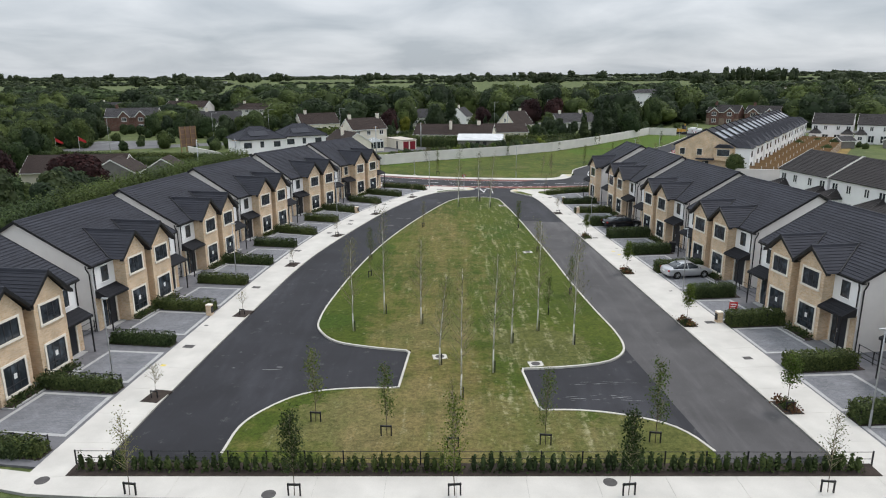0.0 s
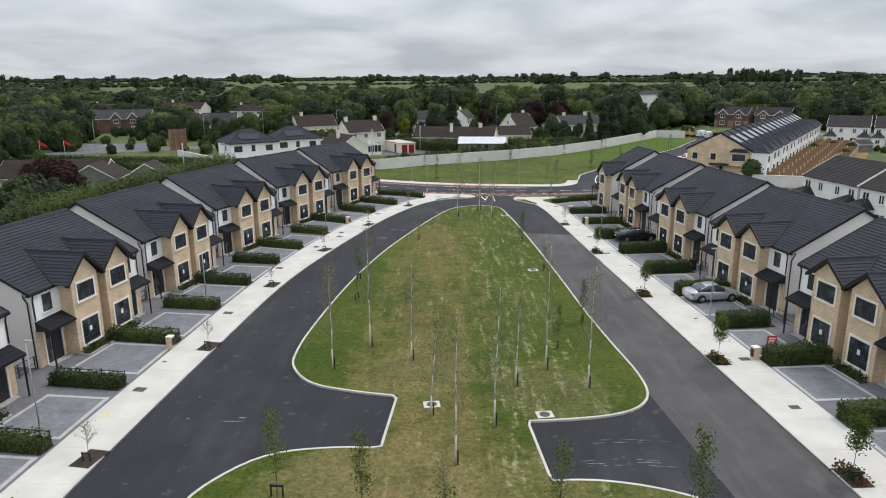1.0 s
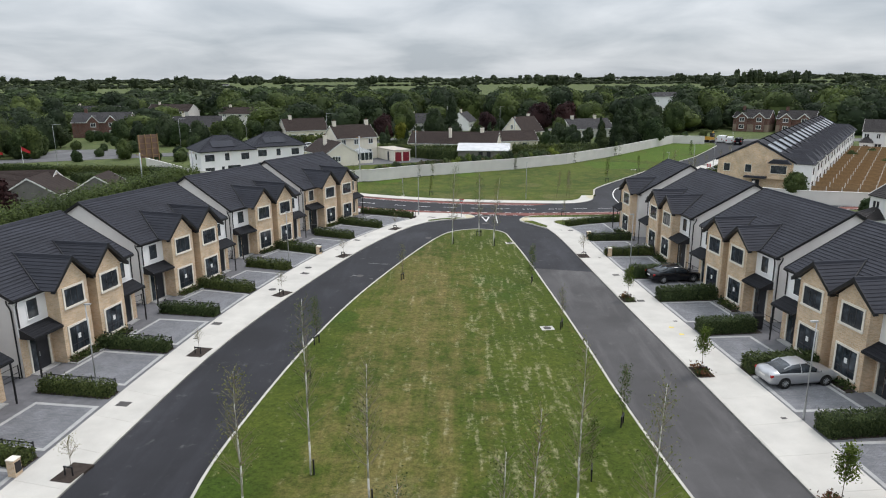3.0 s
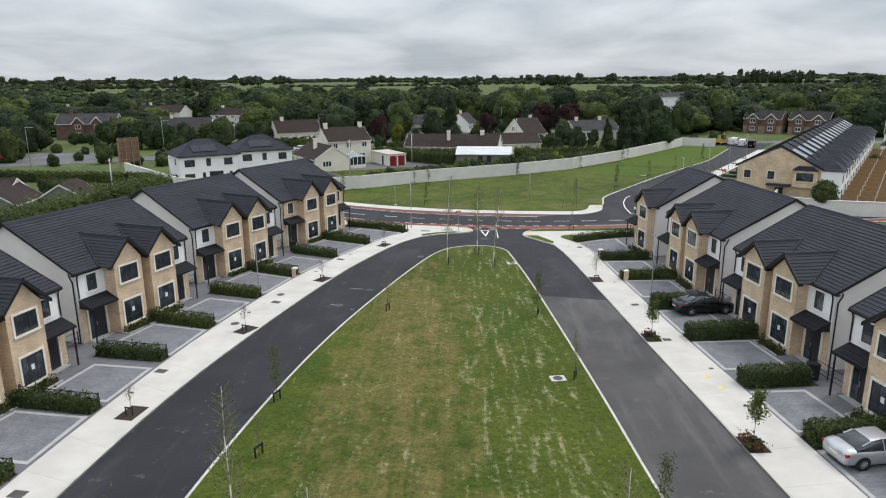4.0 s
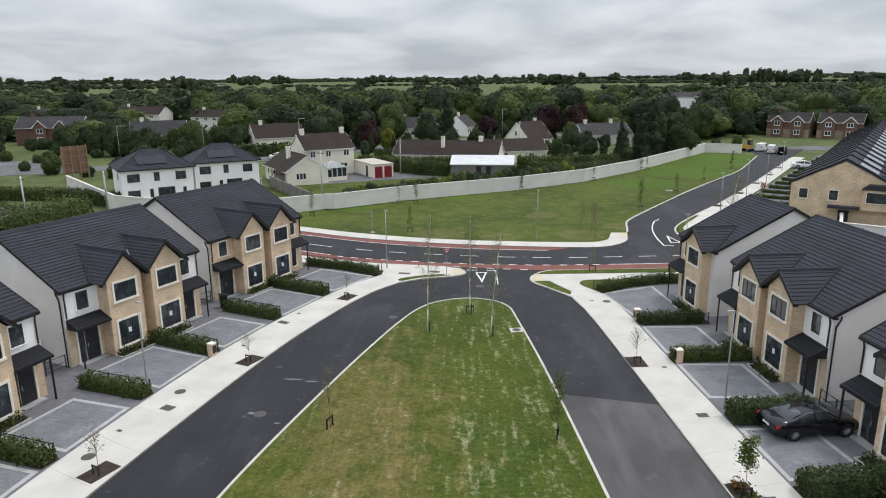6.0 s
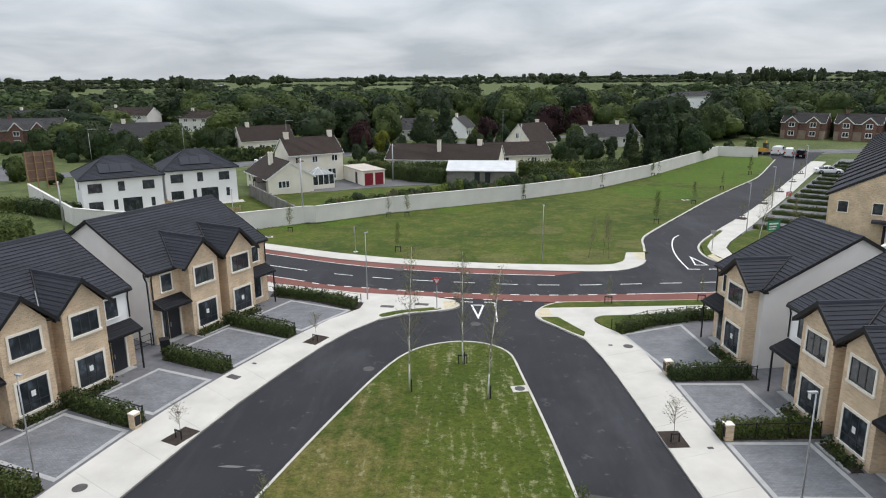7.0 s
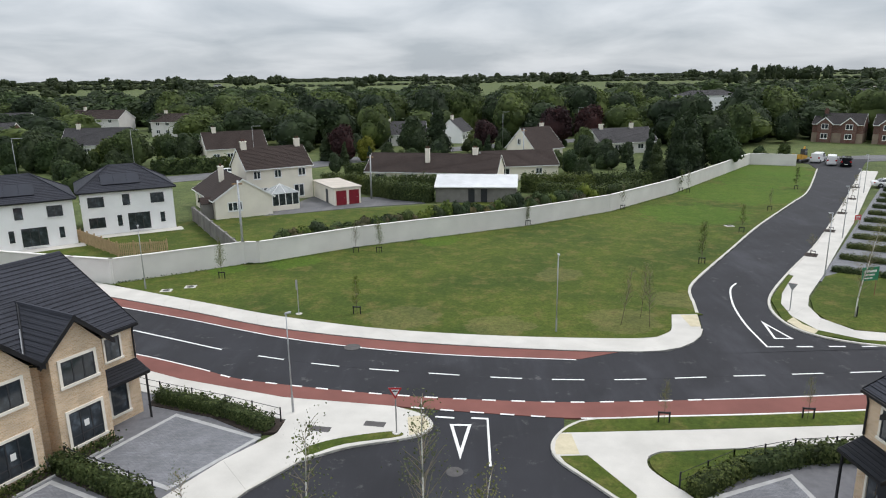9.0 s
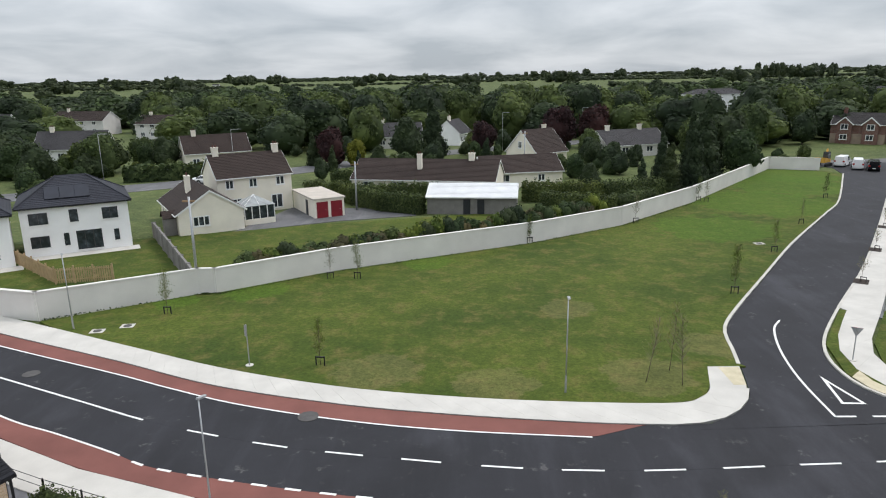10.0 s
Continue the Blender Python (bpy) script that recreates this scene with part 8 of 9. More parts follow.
# ---- side gates and rails between the pairs ----
def gap_rail(mw):
    F = thing("side_rail", "low black metal rail in the passage between houses", "fence", "side rails", m=mw)
    for x in (5.75, 7.1, 8.4):
        part("post", Geo().box(x - 0.025, x + 0.025, -0.4, -0.35, 0, 1.0), M["black"], F)
    for z in (0.95, 0.5, 0.2):
        part("rail", Geo().box(5.75, 8.4, -0.39, -0.36, z, z + 0.03), M["black"], F)


for p in LEFT[1:]:
    gap_rail(place_left(*p))
for p in RIGHT[:-1]:
    gap_rail(place_right(*p))

# public roads past the older houses
solid("road_public", line_strip(curve([(-190, 150), (-120, 168), (-90, 181), (-62, 193), (-40, 205), (-20, 224), (0, 244), (40, 268), (100, 290)]), 8.5, -0.15, 0.0), M["asphalt_far"], "grey public road curving past the older houses", "road", "structure")
solid("road_public", plate([(-100, 178), (-80, 187), (-86, 204), (-104, 202)], -0.15, -0.01), M["asphalt_far"], "grey road junction beyond the gardens", "road", "structure")
solid("road_public", plate([(72.0, 204.9), (80.4, 205.4), (86, 214), (90, 219), (72, 221), (74.4, 212.6)], -0.15, 0.008), M["asphalt"], "dark asphalt end of the side road", "road", "structure")
solid("road_public", line_strip(curve([(62, 219), (80, 219), (110, 222), (160, 215)]), 9, -0.15, 0.003), M["asphalt_far"], "grey road at the far end of the terrace", "road", "structure")
solid("yard", plate([(-19.5, 166), (-8, 171.8), (1.5, 174.5), (1, 181), (-7, 180), (-16, 181)], -0.15, 0.0), M["asphalt_far"], "tarmac yard before the garage", "yard", "structure")
solid("lawn_garden", plate([(-24.6, 138), (-15.2, 144), (-27, 163.5), (-50, 160), (-49, 151), (-38, 141.5)], -0.15, 0.02), M["green"], "mown garden lawns of the white houses", "lawn", "structure")
solid("lawn_garden", plate([(-14, 145), (-4, 150.5), (14, 160), (24, 168), (20, 178), (2, 173), (-10, 170), (-19.8, 166.2), (-27.6, 163.9), (-15.2, 143.9)], -0.15, 0.015), M["green"], "long garden lawn behind the boundary wall", "lawn", "structure")
fence = thing("timber_fence", "light timber slatted fence round a white house's garden", "fence")
for a, b in (((-37.2, 153.4), (-28.6, 146.0)), ((-28.6, 146.0), (-23.9, 147.0))):
    ln = math.hypot(b[0] - a[0], b[1] - a[1])
    fm = Matrix.Translation((*a, 0)) @ Matrix.Rotation(math.atan2(b[1] - a[1], b[0] - a[0]), 4, "Z")
    bits = [("post", Geo().box(x - 0.06, x + 0.06, -0.06, 0.06, -0.1, 1.65)) for x in np.linspace(0, ln, max(2, round(ln / 1.9)) + 1)]
    bits += [("rail", Geo().box(0, ln, -0.05, -0.02, z, z + 0.08)) for z in (0.35, 1.25)]
    bits += [("slat", Geo().box(x, x + 0.12, -0.02, 0.005, 0.1, 1.45)) for x in np.arange(0.08, ln - 0.1, 0.19)]
    for nm, gg in bits:
        part(nm, gg, M["timber_new"], fence).matrix_basis = fm
for cx, cy, ca in ((-34.9, 161.4, 30), (-42.7, 152.9, 34)):
    solid("patio", Geo().box(-5.6, 5.6, 4.4, 6.3, -0.1, 0.05), M["concrete"], "pale concrete patio behind a white house", "patio", "structure", m=facing(cx, cy, ca))

# ---- garden hedges and shrubs past the wall ----
def bush_mesh(seed, mat):
    """A rounded bush about two metres high."""
    r = np.random.default_rng(seed)
    Q, CV, CF = [], [], []
    for k in range(7):
        c = np.array([r.normal(0, 0.38), r.normal(0, 0.38), r.uniform(0.5, 1.45)])
        rad = np.array([1, 1, 0.9]) * r.uniform(0.42, 0.68)
        d = r.normal(0, 1, (110, 3))
        d /= np.linalg.norm(d, axis=1)[:, None]
        Q.append(leaf_quads(c + d * rad * r.uniform(0.92, 1.12, (110, 1)), d, 0.085, r))
        v, f = ball(tuple(c), tuple(rad * 0.9), r, 0.12, 5, 7)
        CF += [tuple(j + len(CV) for j in q) for q in f]
        CV += v
    return quad_mesh("shrub", np.concatenate(Q), M[mat], (CV, CF))


BUSHES = [bush_mesh(300, "leaf"), bush_mesh(301, "leaf_olive"), bush_mesh(302, "leaf_lime"), bush_mesh(303, "leaf_dark")]

hedge_run([(-11, 188.2), (-7.5, 183.0), (-3, 178.2), (2.4, 175.5)], (1.6, 2.2, 75, 0.11), "tall clipped dark green garden hedge", seed=70)
hedge_run([(-16, 190.5), (-8, 186.5), (4, 186.5)], (1.6, 2.0, 65, 0.12), "tall clipped dark green garden hedge", seed=74)
hedge_run([(-14, 200), (-4, 203)], (1.6, 2.2, 65, 0.12), "tall clipped dark green garden hedge", seed=76)
hedge_run([(16, 184), (27, 183), (36, 186)], (2.0, 2.4, 65, 0.12), "tall clipped dark green garden hedge", seed=78)
hedge_run([(18, 178), (27, 174), (33, 180)], (2.0, 2.0, 65, 0.12), "tall clipped dark green garden hedge", seed=80)
BORDER = [(-12.3, 146.3), (-5.2, 151.6), (4.6, 156.9), (13.0, 161.4), (19.0, 165.7), (23.6, 169.2)]
for i, (a, b) in enumerate(zip(BORDER, BORDER[1:])):
    ln = math.hypot(b[0] - a[0], b[1] - a[1])
    for j in range(int(ln / 1.15)):
        t = (j + rng.uniform(0.2, 0.8)) * 1.15 / ln
        x, y = a[0] + (b[0] - a[0]) * t + rng.uniform(-0.3, 0.2), a[1] + (b[1] - a[1]) * t + rng.uniform(-0.1, 0.4)
        q = (i * 7 + j) % 6
        sh = tagged(new("shrub", BUSHES[q % 4]), ("dense green border shrub behind the wall", "brownish green border shrub behind the wall", "yellow green border shrub behind the wall", "dark green border shrub behind the wall")[q % 4], "shrub", "wall border shrubs")
        sh.matrix_basis = pose(x, y, 0.0, 0, 0, 67 * j) @ Matrix.Diagonal((1.3, 1.3, rng.uniform(1.25, 1.7) * (1.0 + 0.04 * i), 1))
hedge_run([(-52, 207), (-40, 211), (-28, 218)], (2.0, 2.4, 10, 0.35), "roadside hedge of dark shrubs", seed=90)
hedge_run([(-63, 139), (-52, 132), (-44, 128)], (3.2, 2.2, 110, 0.10), "broad clipped green hedge", seed=94)
hedge_run([(-95, 158), (-75, 154), (-56, 152), (-46, 147)], (2.6, 1.5, 90, 0.11), "low broad green hedge", seed=96)

# ---- trees: nearer ones as things, far woods as one mass ----
PROTO = {}
for k, (h, w, kd, lf, n, s) in enumerate(((11, 8.5, "broad", "leaf", 1500, 0.34), (13, 9.5, "broad", "leaf", 1550, 0.35), (9, 7.5, "broad", "leaf_light", 1350, 0.30), (12, 9, "broad", "leaf_dark", 1500, 0.35), (13, 6.0, "conifer", "leaf_dark", 2600, 0.22), (7, 6.0, "broad", "leaf_purple", 2000, 0.19), (5, 4.2, "broad", "leaf_yellow", 1300, 0.16), (6, 5.2, "broad", "leaf", 1200, 0.22))):
    lab = {"leaf": "mature green broadleaf tree with full crown", "leaf_light": "light green broadleaf tree", "leaf_dark": "dense dark evergreen conifer with drooping foliage" if kd == "conifer" else "dark green broadleaf tree", "leaf_purple": "copper purple leaved tree", "leaf_yellow": "golden yellow leaved shrub tree"}[lf]
    PROTO[k] = (tree("tree" if kd != "conifer" else "conifer_tree", lab, h, w, kd, lf, n, s, seed=k, group="mature trees"), h)
placed = set()


def put_tree(k, x, y, h):
    src, h0 = PROTO[k]
    m = pose(x, y, -(0.16 if k == 7 else 0.07) * h, 0, 0, (x * 37 + y * 11) % 360) @ Matrix.Diagonal((h / h0 * rng.uniform(0.88, 1.15), h / h0 * rng.uniform(0.88, 1.15), h / h0, 1))
    if k in placed:
        copy_thing(src, m)
    else:
        src.matrix_basis = m
        placed.add(k)


EAST_TREES = [(4, 46, 199, 13), (4, 50, 207, 11), (0, 55, 205, 8), (3, 60, 224, 11), (1, 73, 246, 11), (3, 89, 254, 10), (1, 54, 222, 12), (3, 72, 108, 6), (3, 86, 176, 5)]
EAST_SHRUBS = [(7, 60, 231, 4.5), (7, 67, 233, 5), (7, 92, 262, 4.5), (7, 58, 219, 4), (7, 64, 223, 4.5), (7, 70, 225, 4), (7, 76, 227, 4.5), (7, 53, 213, 4), (7, 62, 215, 4), (7, 66.5, 214.5, 4), (2, 52.4, 122.2, 4.4), (7, 58.5, 121.5, 2.4), (7, 57.5, 112, 4), (7, 98, 172, 4), (7, 88, 158, 4)]
ROADSIDE_TREES = [(4, 38.5, 191, 7.5), (4, 42.5, 193, 12), (4, 40, 200, 8.5), (4, 33.5, 187.5, 5.5), (3, 27, 193, 5), (0, 27, 205, 6), (0, 34, 232, 9), (5, 12, 238, 8), (5, 30, 250, 9), (5, 40, 255, 9), (5, -18.5, 226, 7), (6, -13.5, 226, 5.2), (4, -22.5, 227, 7), (3, -4, 233, 11), (4, 1.5, 241, 13), (2, 10, 247, 11), (7, 2, 233, 5), (0, -58, 228, 9), (7, -53, 214, 4), (7, -12, 149.3, 2.6), (7, -9.5, 150.4, 2.4), (7, -35, 217, 4)]
WEST_TREES = [(0, -95, 221, 10), (3, -82, 223, 10), (0, -88, 229, 10), (3, -78, 213, 9), (7, -90, 222, 4), (2, -120, 226, 6), (5, -57.5, 107, 6.2), (5, -61.5, 108, 5.8), (1, -60, 215, 10), (2, -72, 226, 9), (7, -80, 196, 5), (2, -78, 186, 6), (3, -66, 205, 9), (7, -60, 176, 5), (5, -74, 110, 6.5), (5, -79, 113, 6), (3, -84, 102, 8), (1, -75, 92, 8), (3, -66, 84, 8), (0, -58, 92, 6.5), (3, -60, 72, 8), (1, -70, 66, 9), (0, -55, 55, 7), (3, -62, 45, 8), (1, -54, 36, 8), (3, -52, 100, 5), (7, -84, 176, 4.5)]
FAR_WEST_TREES = [(3, -112, 186, 11), (1, -108, 176, 10), (3, -118, 196, 11), (0, -101, 170, 7), (1, -98, 183, 10), (3, -104, 190, 9), (0, -75, 180, 7), (7, -84, 186, 3.5), (7, -90, 200, 3.2), (1, -106, 180, 10), (0, -112, 165, 10), (3, -98, 148, 9), (1, -90, 134, 9), (3, -95, 120, 9), (0, -108, 136, 9), (3, -120, 150, 10), (1, -130, 176, 11), (0, -128, 200, 10), (3, -145, 215, 11), (0, -150, 190, 11)]
for k, x, y, h in EAST_TREES + EAST_SHRUBS + ROADSIDE_TREES + WEST_TREES + FAR_WEST_TREES:
    put_tree(k, x, y, h)
# thick belt along the public road behind the white houses
for i in range(8):
    x = -83 + 4.4 * i
    y = 213 + max(0.0, x + 77) * 0.55 + 2.5 * math.sin(i * 2.3)
    put_tree((0, 3, 1, 2, 0, 3)[i % 6], x, y, 8.6 + 1.3 * math.sin(i * 1.7))
    put_tree(7, x + 2.0, y - 4.0 + math.sin(i), 3.6 + 0.9 * math.sin(i * 3.1))
r2 = np.random.default_rng(21)
KEEP_OUT = [(-78, 265, 11), (-83, 276, 10), (-74, 236, 8), (-105, 296, 11), (-112, 308, 10), (-113, 245, 14), (-126, 242, 13), (-112, 240, 11), (-146, 302, 13), (-88, 285, 14), (-168, 236, 12), (-205, 230, 12), (-120, 320, 14), (-80, 242, 12), (97, 249, 12), (108, 242, 11), (92, 238, 8), (82, 244, 9), (88, 228, 9), (106, 360, 15), (100, 340, 9), (94, 322, 8), (87, 305, 8), (81, 286, 6), (76, 268, 4), (205, 385, 40), (-8.5, 262, 10), (5.5, 268, 8), (22, 224, 9), (43, 238, 12), (-43, 227, 11), (-38, 218, 6), (102, 220, 14), (125, 215, 20)]


def blocked(x, y, extra=0):
    return any(math.hypot(x - a, y - b) < c + extra for a, b, c in KEEP_OUT)


mid_woods = []
for y in np.arange(168, 236, 7.0):
    for x in np.arange(-150, -88 - (y - 166) * 0.45, 7.0):
        px, py = x + r2.uniform(-2.5, 2.5), y + r2.uniform(-2.5, 2.5)
        if not blocked(px, py, -2) and not (px > -101 and py < 176) and abs(py - (193 + (px + 62) * 0.43)) > 5:
            if px < -108:
                mid_woods.append((px, py, 0, r2.uniform(7.5, 10.5), r2.uniform(6.5, 8.5)))
            else:
                put_tree(int(r2.choice([3, 3, 1, 0])), px, py, r2.uniform(7.5, 10.5))
for k, x, y, h in ((3, -50, 86, 8.4), (0, -47.5, 90, 7), (3, -54, 80, 8.8), (3, -59, 86, 8), (3, -47, 79, 8), (0, -51, 73, 8.6), (3, -47, 67, 8), (3, -64, 97, 7), (3, -69, 100, 7), (7, -99, 203, 4), (7, -94, 214, 4.5), (7, -88, 218, 4.5), (3, -92, 226, 7.5), (7, -101, 232, 5), (7, -107, 230, 5)):
    put_tree(k, x, y, h)
for k in range(150):
    px, py = r2.uniform(-170, -46), r2.uniform(168, 252)
    road_y = 193 + (px + 62) * 0.43
    if blocked(px, py, 1) or abs(py - road_y) < 9 or (-116 < px < -68 and 172 < py < 224) or py < 176 + max(0, (-70 - px)) * -0.2:
        continue
    put_tree(int(r2.choice([0, 7, 7, 3, 2, 1])), px, py, r2.uniform(3.5, 8.5))
for k in range(60):
    px, py = r2.uniform(-30, 62), r2.uniform(206, 250)
    if blocked(px, py, 1) or abs(py - (244 + 0.6 * px)) < 7 or abs(py - 224 - (px + 20)) < 7:
        continue
    put_tree(int(r2.choice([0, 7, 7, 3, 3, 4])), px, py, r2.uniform(3.0, 6.5))
for k in range(16):
    px, py = r2.uniform(88, 140), r2.uniform(166, 178)
    put_tree(int(r2.choice([7, 7, 3])), px, py, r2.uniform(2.0, 4.0))
for y in np.arange(34, 200, 9.5):
    for x in np.arange(-120, -48, 9.5):
        px, py = x + r2.uniform(-4, 4), y + r2.uniform(-4, 4)
        if (px > -84 and py > 104) or (px > -58 and py > 112) or (-57 > px > -84 and py > 96) or py > 150 + 0.5 * (-84 - px):
            continue
        put_tree(int(r2.choice([0, 1, 3, 3, 0, 7])), px, py, r2.uniform(5.5, 8.5))
far_a, far_b = [], []
for y in np.arange(236, 330, 11):
    for x in np.arange(-225, 215, 11):
        px, py = x + r2.uniform(-4.5, 4.5), y + r2.uniform(-4.5, 4.5)
        if blocked(px, py, 2) or (py < 256 and -24 < px < 50 and r2.uniform() < 0.45) or (py < 262 and -150 < px < -60 and r2.uniform() < 0.35):
            continue
        if math.hypot(px + 20, py - 224) < 9 or abs(py - (244 + 0.6 * px)) < 7:
            continue
        hh = r2.uniform(9.0, 15.0)
        if px < -55 and py < 305:
            hh *= 0.64
        if py > 249 or abs(px) > 90:
            mid_woods.append((px, py, 0, hh, r2.uniform(10, 15)))
        else:
            put_tree(int(r2.choice([0, 1, 1, 0, 3, 3, 2])), px, py, hh)


CROWNS = {}


def woods(name, label, spots, count, size, mat):
    """Many crowns in one mesh, each one of a dozen shapes turned and stretched."""
    if (count, size) not in CROWNS:
        CROWNS[count, size] = []
        for k in range(12):
            q, cv, cf = crown_parts(11.0, 9.5, "broad", count, size, r2, count < 400)
            CROWNS[count, size].append((q, np.array(cv), np.array(cf)))
    Q, CV, CF, base = [], [], [], 0
    for n, (x, y, z, h, w) in enumerate(spots):
        q, cv, cf = CROWNS[count, size][n % 12]
        a = r2.uniform(0, 6.28)
        rot = np.array([[math.cos(a), -math.sin(a), 0], [math.sin(a), math.cos(a), 0], [0, 0, 1]]) @ np.diag([w / 9.5, w / 9.5 * r2.uniform(0.85, 1.15), h / 11.0])
        off = np.array([x, y, z - h * 0.08])
        Q.append(q @ rot.T + off)
        CV.append(cv @ rot.T + off)
        CF.append(cf + base)
        base += len(cv)
    Q, CV, CF = np.concatenate(Q), np.concatenate(CV), np.concatenate(CF)
    V = np.concatenate([Q, CV]).astype(np.float32)
    F = np.concatenate([np.arange(len(Q)).reshape(-1, 4), CF + len(Q)]).astype(np.int32)
    me = bpy.data.meshes.new(name)
    me.vertices.add(len(V))
    me.vertices.foreach_set("co", V.ravel())
    me.loops.add(F.size)
    me.loops.foreach_set("vertex_index", F.ravel())
    me.polygons.add(len(F))
    me.polygons.foreach_set("loop_start", np.arange(0, F.size, 4, dtype=np.int32))
    me.materials.append(M[mat])
    me.update()
    me.validate()
    tagged(new(name, me), label, "woodland", kind="stuff")


woods("woodland", "near edge of the mixed green woods behind gardens", mid_woods[::2], 900, 0.30, "leaf")
woods("woodland", "darker near edge of the woods behind gardens", mid_woods[1::2], 900, 0.30, "leaf_dark")
for y in np.arange(332, 560, 15):
    for x in np.arange(-330, 330, 15):
        px, py = x + r2.uniform(-7, 7), y + r2.uniform(-7, 7)
        if abs(px) > py * 0.85 or blocked(px, py, 4) or (py > 420 and 40 < px < 170 and r2.uniform() < 0.75) or (py > 420 and noise.noise((px / 75, py / 45, 5.3)) < 0.10):
            continue
        (far_a if r2.uniform() < 0.6 else far_b).append((px, py, ground_height(px, py), r2.uniform(8, 13), r2.uniform(13, 20)))
woods("woodland", "mass of green broadleaf woods in the middle distance", far_a, 300, 0.50, "leaf")
woods("woodland", "mass of darker woods in the middle distance", far_b, 300, 0.50, "leaf_dark")
rows = []
for k in range(70):
    cx, cy = r2.uniform(-2600, 2600), r2.uniform(640, 3000)
    if abs(cx) > cy * 0.95:
        continue
    a = r2.choice([0.08, 0.1, -0.06, 1.2, -1.1, 0.02])
    for s in np.arange(-230, 230, 10.5):
        px, py = cx + math.cos(a) * s + r2.uniform(-3, 3), cy + math.sin(a) * s + r2.uniform(-3, 3)
        if py > 580 and abs(px) < 0.8 * py:
            rows.append((px, py, ground_height(px, py), r2.uniform(3.5, 7.5), r2.uniform(10, 16)))
for k in range(150):
    py = r2.uniform(560, 900)
    px = r2.uniform(-0.85, 0.85) * py
    if noise.noise((px / 120, py / 70, 1.7)) > 0.12:
        rows.append((px, py, ground_height(px, py), r2.uniform(6, 12), r2.uniform(10, 17)))
for k in range(40):
    # taller clumps that stand up against the sky
    py = r2.uniform(900, 1900)
    px = r2.uniform(-0.75, 0.75) * py
    for j in range(int(r2.integers(2, 6))):
        qx, qy = px + r2.normal(0, 14), py + r2.normal(0, 8)
        rows.append((qx, qy, ground_height(qx, qy), r2.uniform(13, 19), r2.uniform(14, 22)))
for s in np.arange(0, 110, 9):
    rows.append((470 + s * 1.1, 1180 + r2.uniform(-8, 8), ground_height(500, 1180), r2.uniform(19, 24), 13))
for py0 in (1250, 1750, 2500):
    for px in np.arange(-0.78 * py0, 0.78 * py0, 0.0115 * py0):
        if noise.noise((px / 240, py0 / 100, 2.2)) > -0.28:
            py = py0 + 60 * noise.noise((px / 200, 0.4, py0)) + r2.uniform(-9, 9)
            rows.append((px, py, ground_height(px, py), r2.uniform(5, 8.5) * py0 / 1800, 0.014 * py0))
woods("hedgerows", "distant hedgerows and copses across the fields", rows, 60, 1.0, "leaf_hazed")
for x, y, w in ((-75, 1900, 30), (60, 1750, 40), (-420, 1300, 26), (380, 1650, 36), (700, 1500, 44), (150, 1200, 18)):
    hh = simple_house("farm_building", "tiny white farm building on distant fields", w * 0.45, 8, 3.6, 5.6, "render_white", "roof_grey", group="far farms")
    hh.matrix_basis = pose(x, y, ground_height(x, y) - 0.3, 0, 0, 10)

for x, y, a in ((100, 172, 10), (112, 171, 30), (124, 169, 5)):
    sd = simple_house("garden_shed", "small dark roofed garden shed behind the semis", 4, 3, 2.0, 2.9, "block", "roof_grey", group="garden sheds")
    sd.matrix_basis = facing(x, y, a)

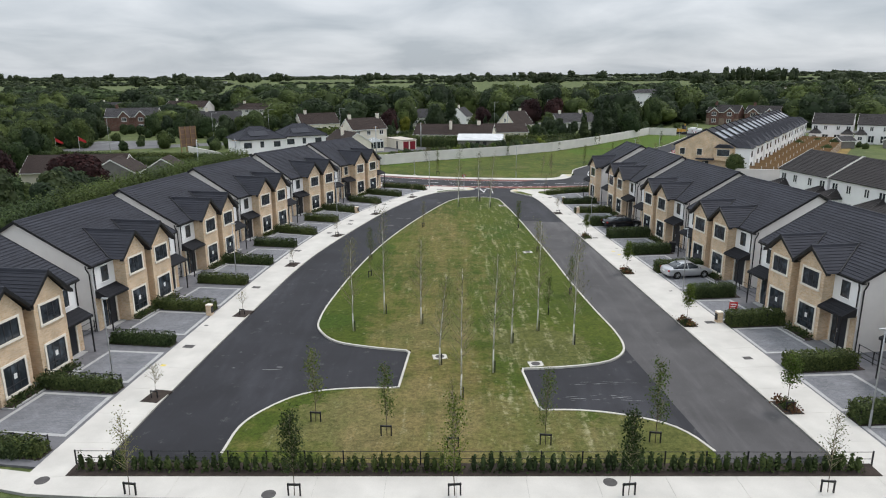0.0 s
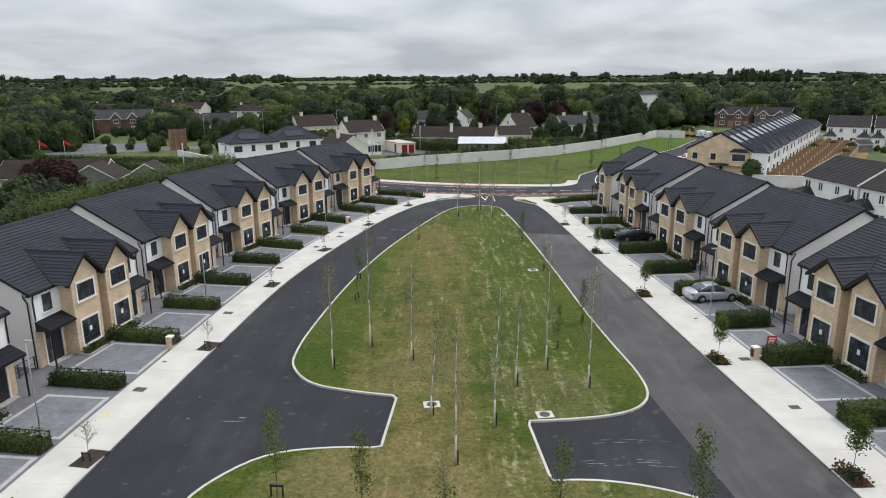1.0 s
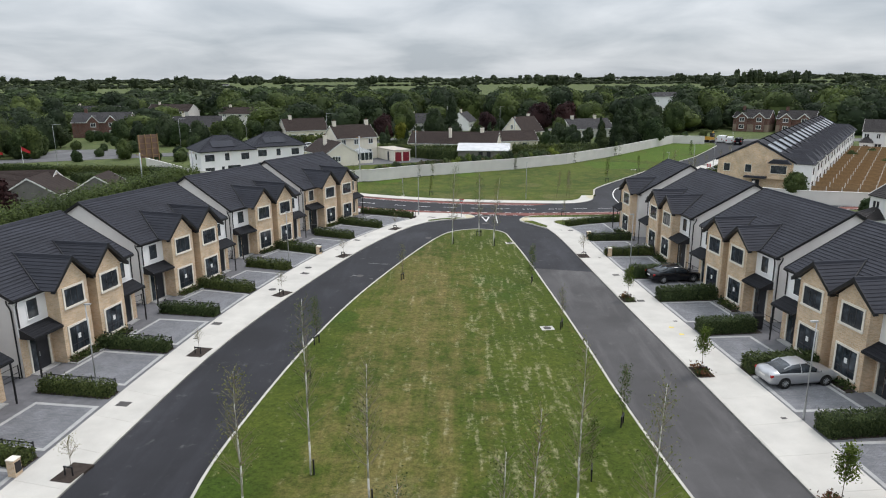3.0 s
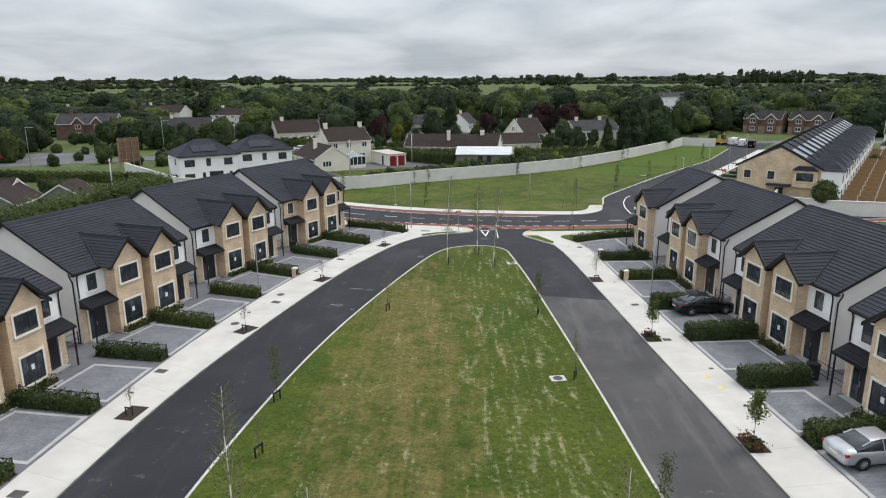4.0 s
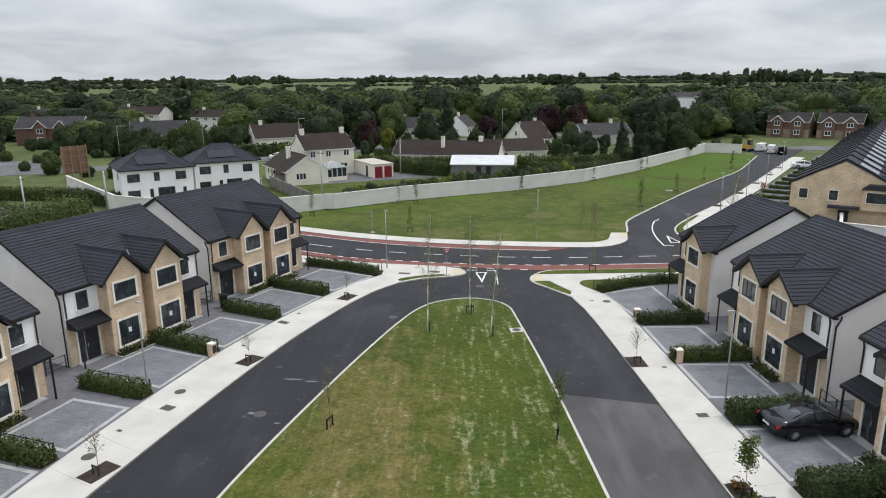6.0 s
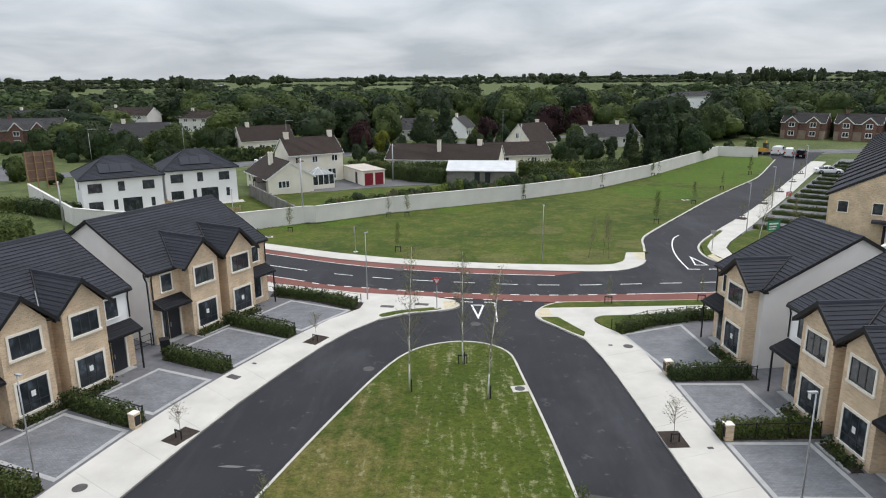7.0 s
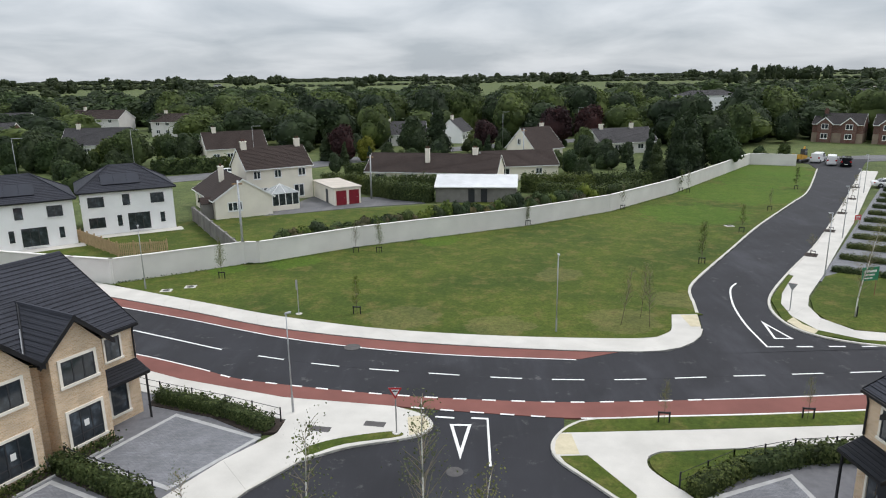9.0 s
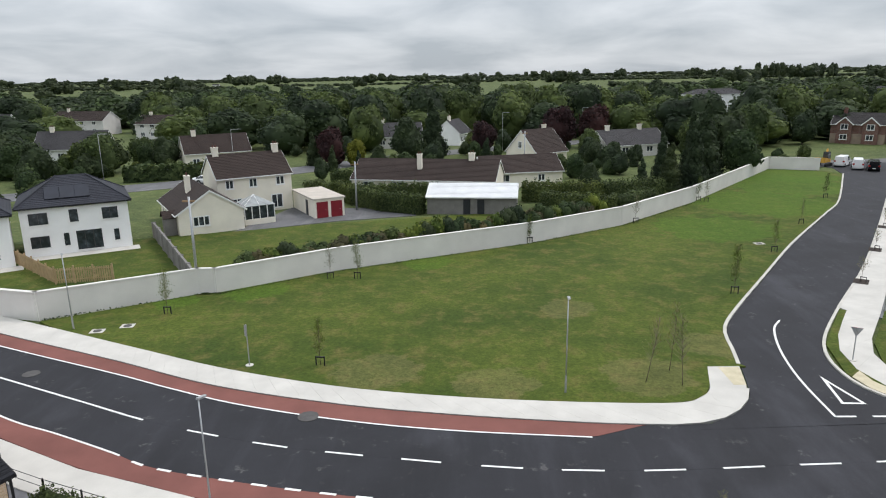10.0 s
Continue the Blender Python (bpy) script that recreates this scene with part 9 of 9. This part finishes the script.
# ---- small marks and tufts ----
for x, y, ln, w in ((-6.0, 88.4, 1.3, 0.22), (-4.8, 88.1, 0.9, 0.18), (-7.3, 84.1, 0.5, 0.3), (-5.6, 83.0, 0.4, 0.16), (-11.1, 40.7, 1.2, 0.10), (-10.6, 41.1, 0.5, 0.14), (-13.9, 43.6, 0.2, 0.12), (-13.6, 41.0, 0.22, 0.1)):
    pts = [(x - ln / 2, y), (x - ln * 0.2, y + w * 0.5), (x + ln * 0.15, y + w * 0.35), (x + ln / 2, y + w * 0.1), (x + ln * 0.25, y - w * 0.5), (x - ln * 0.25, y - w * 0.35)]
    solid("road_scuff", plate(pts, -0.01, 0.005), M["scuff"], "pale dusty scuff on the dark asphalt", "road stain", "structure")
for n in range(30):
    # broken tyre arcs in the turning head
    lane = (38.75, 38.5, 36.9, 36.65, 36.4)[n % 5]
    x = r2.uniform(7.6, 12.2)
    y = lane - 0.03 * (x - 9.8) ** 2 + r2.uniform(-0.05, 0.05)
    ln, w = r2.uniform(0.25, 0.9), r2.uniform(0.02, 0.06)
    sl = -0.07 * (x - 9.8) * ln
    pts = [(x - ln / 2, y - sl / 2), (x - ln * 0.1, y + w / 2), (x + ln / 2, y + sl / 2), (x + ln * 0.1, y - w / 2)]
    solid("tyre_mark", plate(pts, -0.01, 0.005), M["scuff"], "faint dusty tyre streak on the dark asphalt", "road stain", "structure")
for x, y in ((-18.3, 41.2), (18.4, 68.8), (18.1, 70.2)):
    solid("paint_mark", plate([(x - 0.2, y - 0.1), (x + 0.15, y - 0.14), (x + 0.22, y + 0.08), (x - 0.1, y + 0.16)], 0.09, 0.105), M["yellow"], "yellow spray paint mark on the footpath", "paint mark", "structure")


def tufts(name, label, pts, size, mat, z):
    """Upright blades of rougher grass."""
    n = len(pts)
    P = np.column_stack([pts, np.full(n, z)])
    a = r2.uniform(0, math.pi, n)
    u = np.column_stack([np.cos(a), np.sin(a), np.zeros(n)]) * (size * r2.uniform(0.5, 1.2, n))[:, None]
    h = np.column_stack([r2.normal(0, 0.3, n) * size, r2.normal(0, 0.3, n) * size, size * r2.uniform(0.6, 1.5, n)])
    q = np.stack([P - u, P + u, P + u * 0.5 + h, P - u * 0.5 + h], 1).reshape(-1, 3)
    tagged(new(name, quad_mesh(name, q, M[mat])), label, "grass", kind="stuff")


edge = np.concatenate([np.array(WALL[5:12])[i] + (np.array(WALL[5:12])[i + 1] - np.array(WALL[5:12])[i]) * r2.uniform(0, 1, (110, 1)) ** 1.6 for i in range(6)]) + np.column_stack([r2.uniform(0.15, 0.6, 660), -r2.uniform(0.15, 0.6, 660)])
tufts("wall_weeds", "dark weeds along the foot of the boundary wall", edge, 0.08, "leaf_hedge", 0.08)
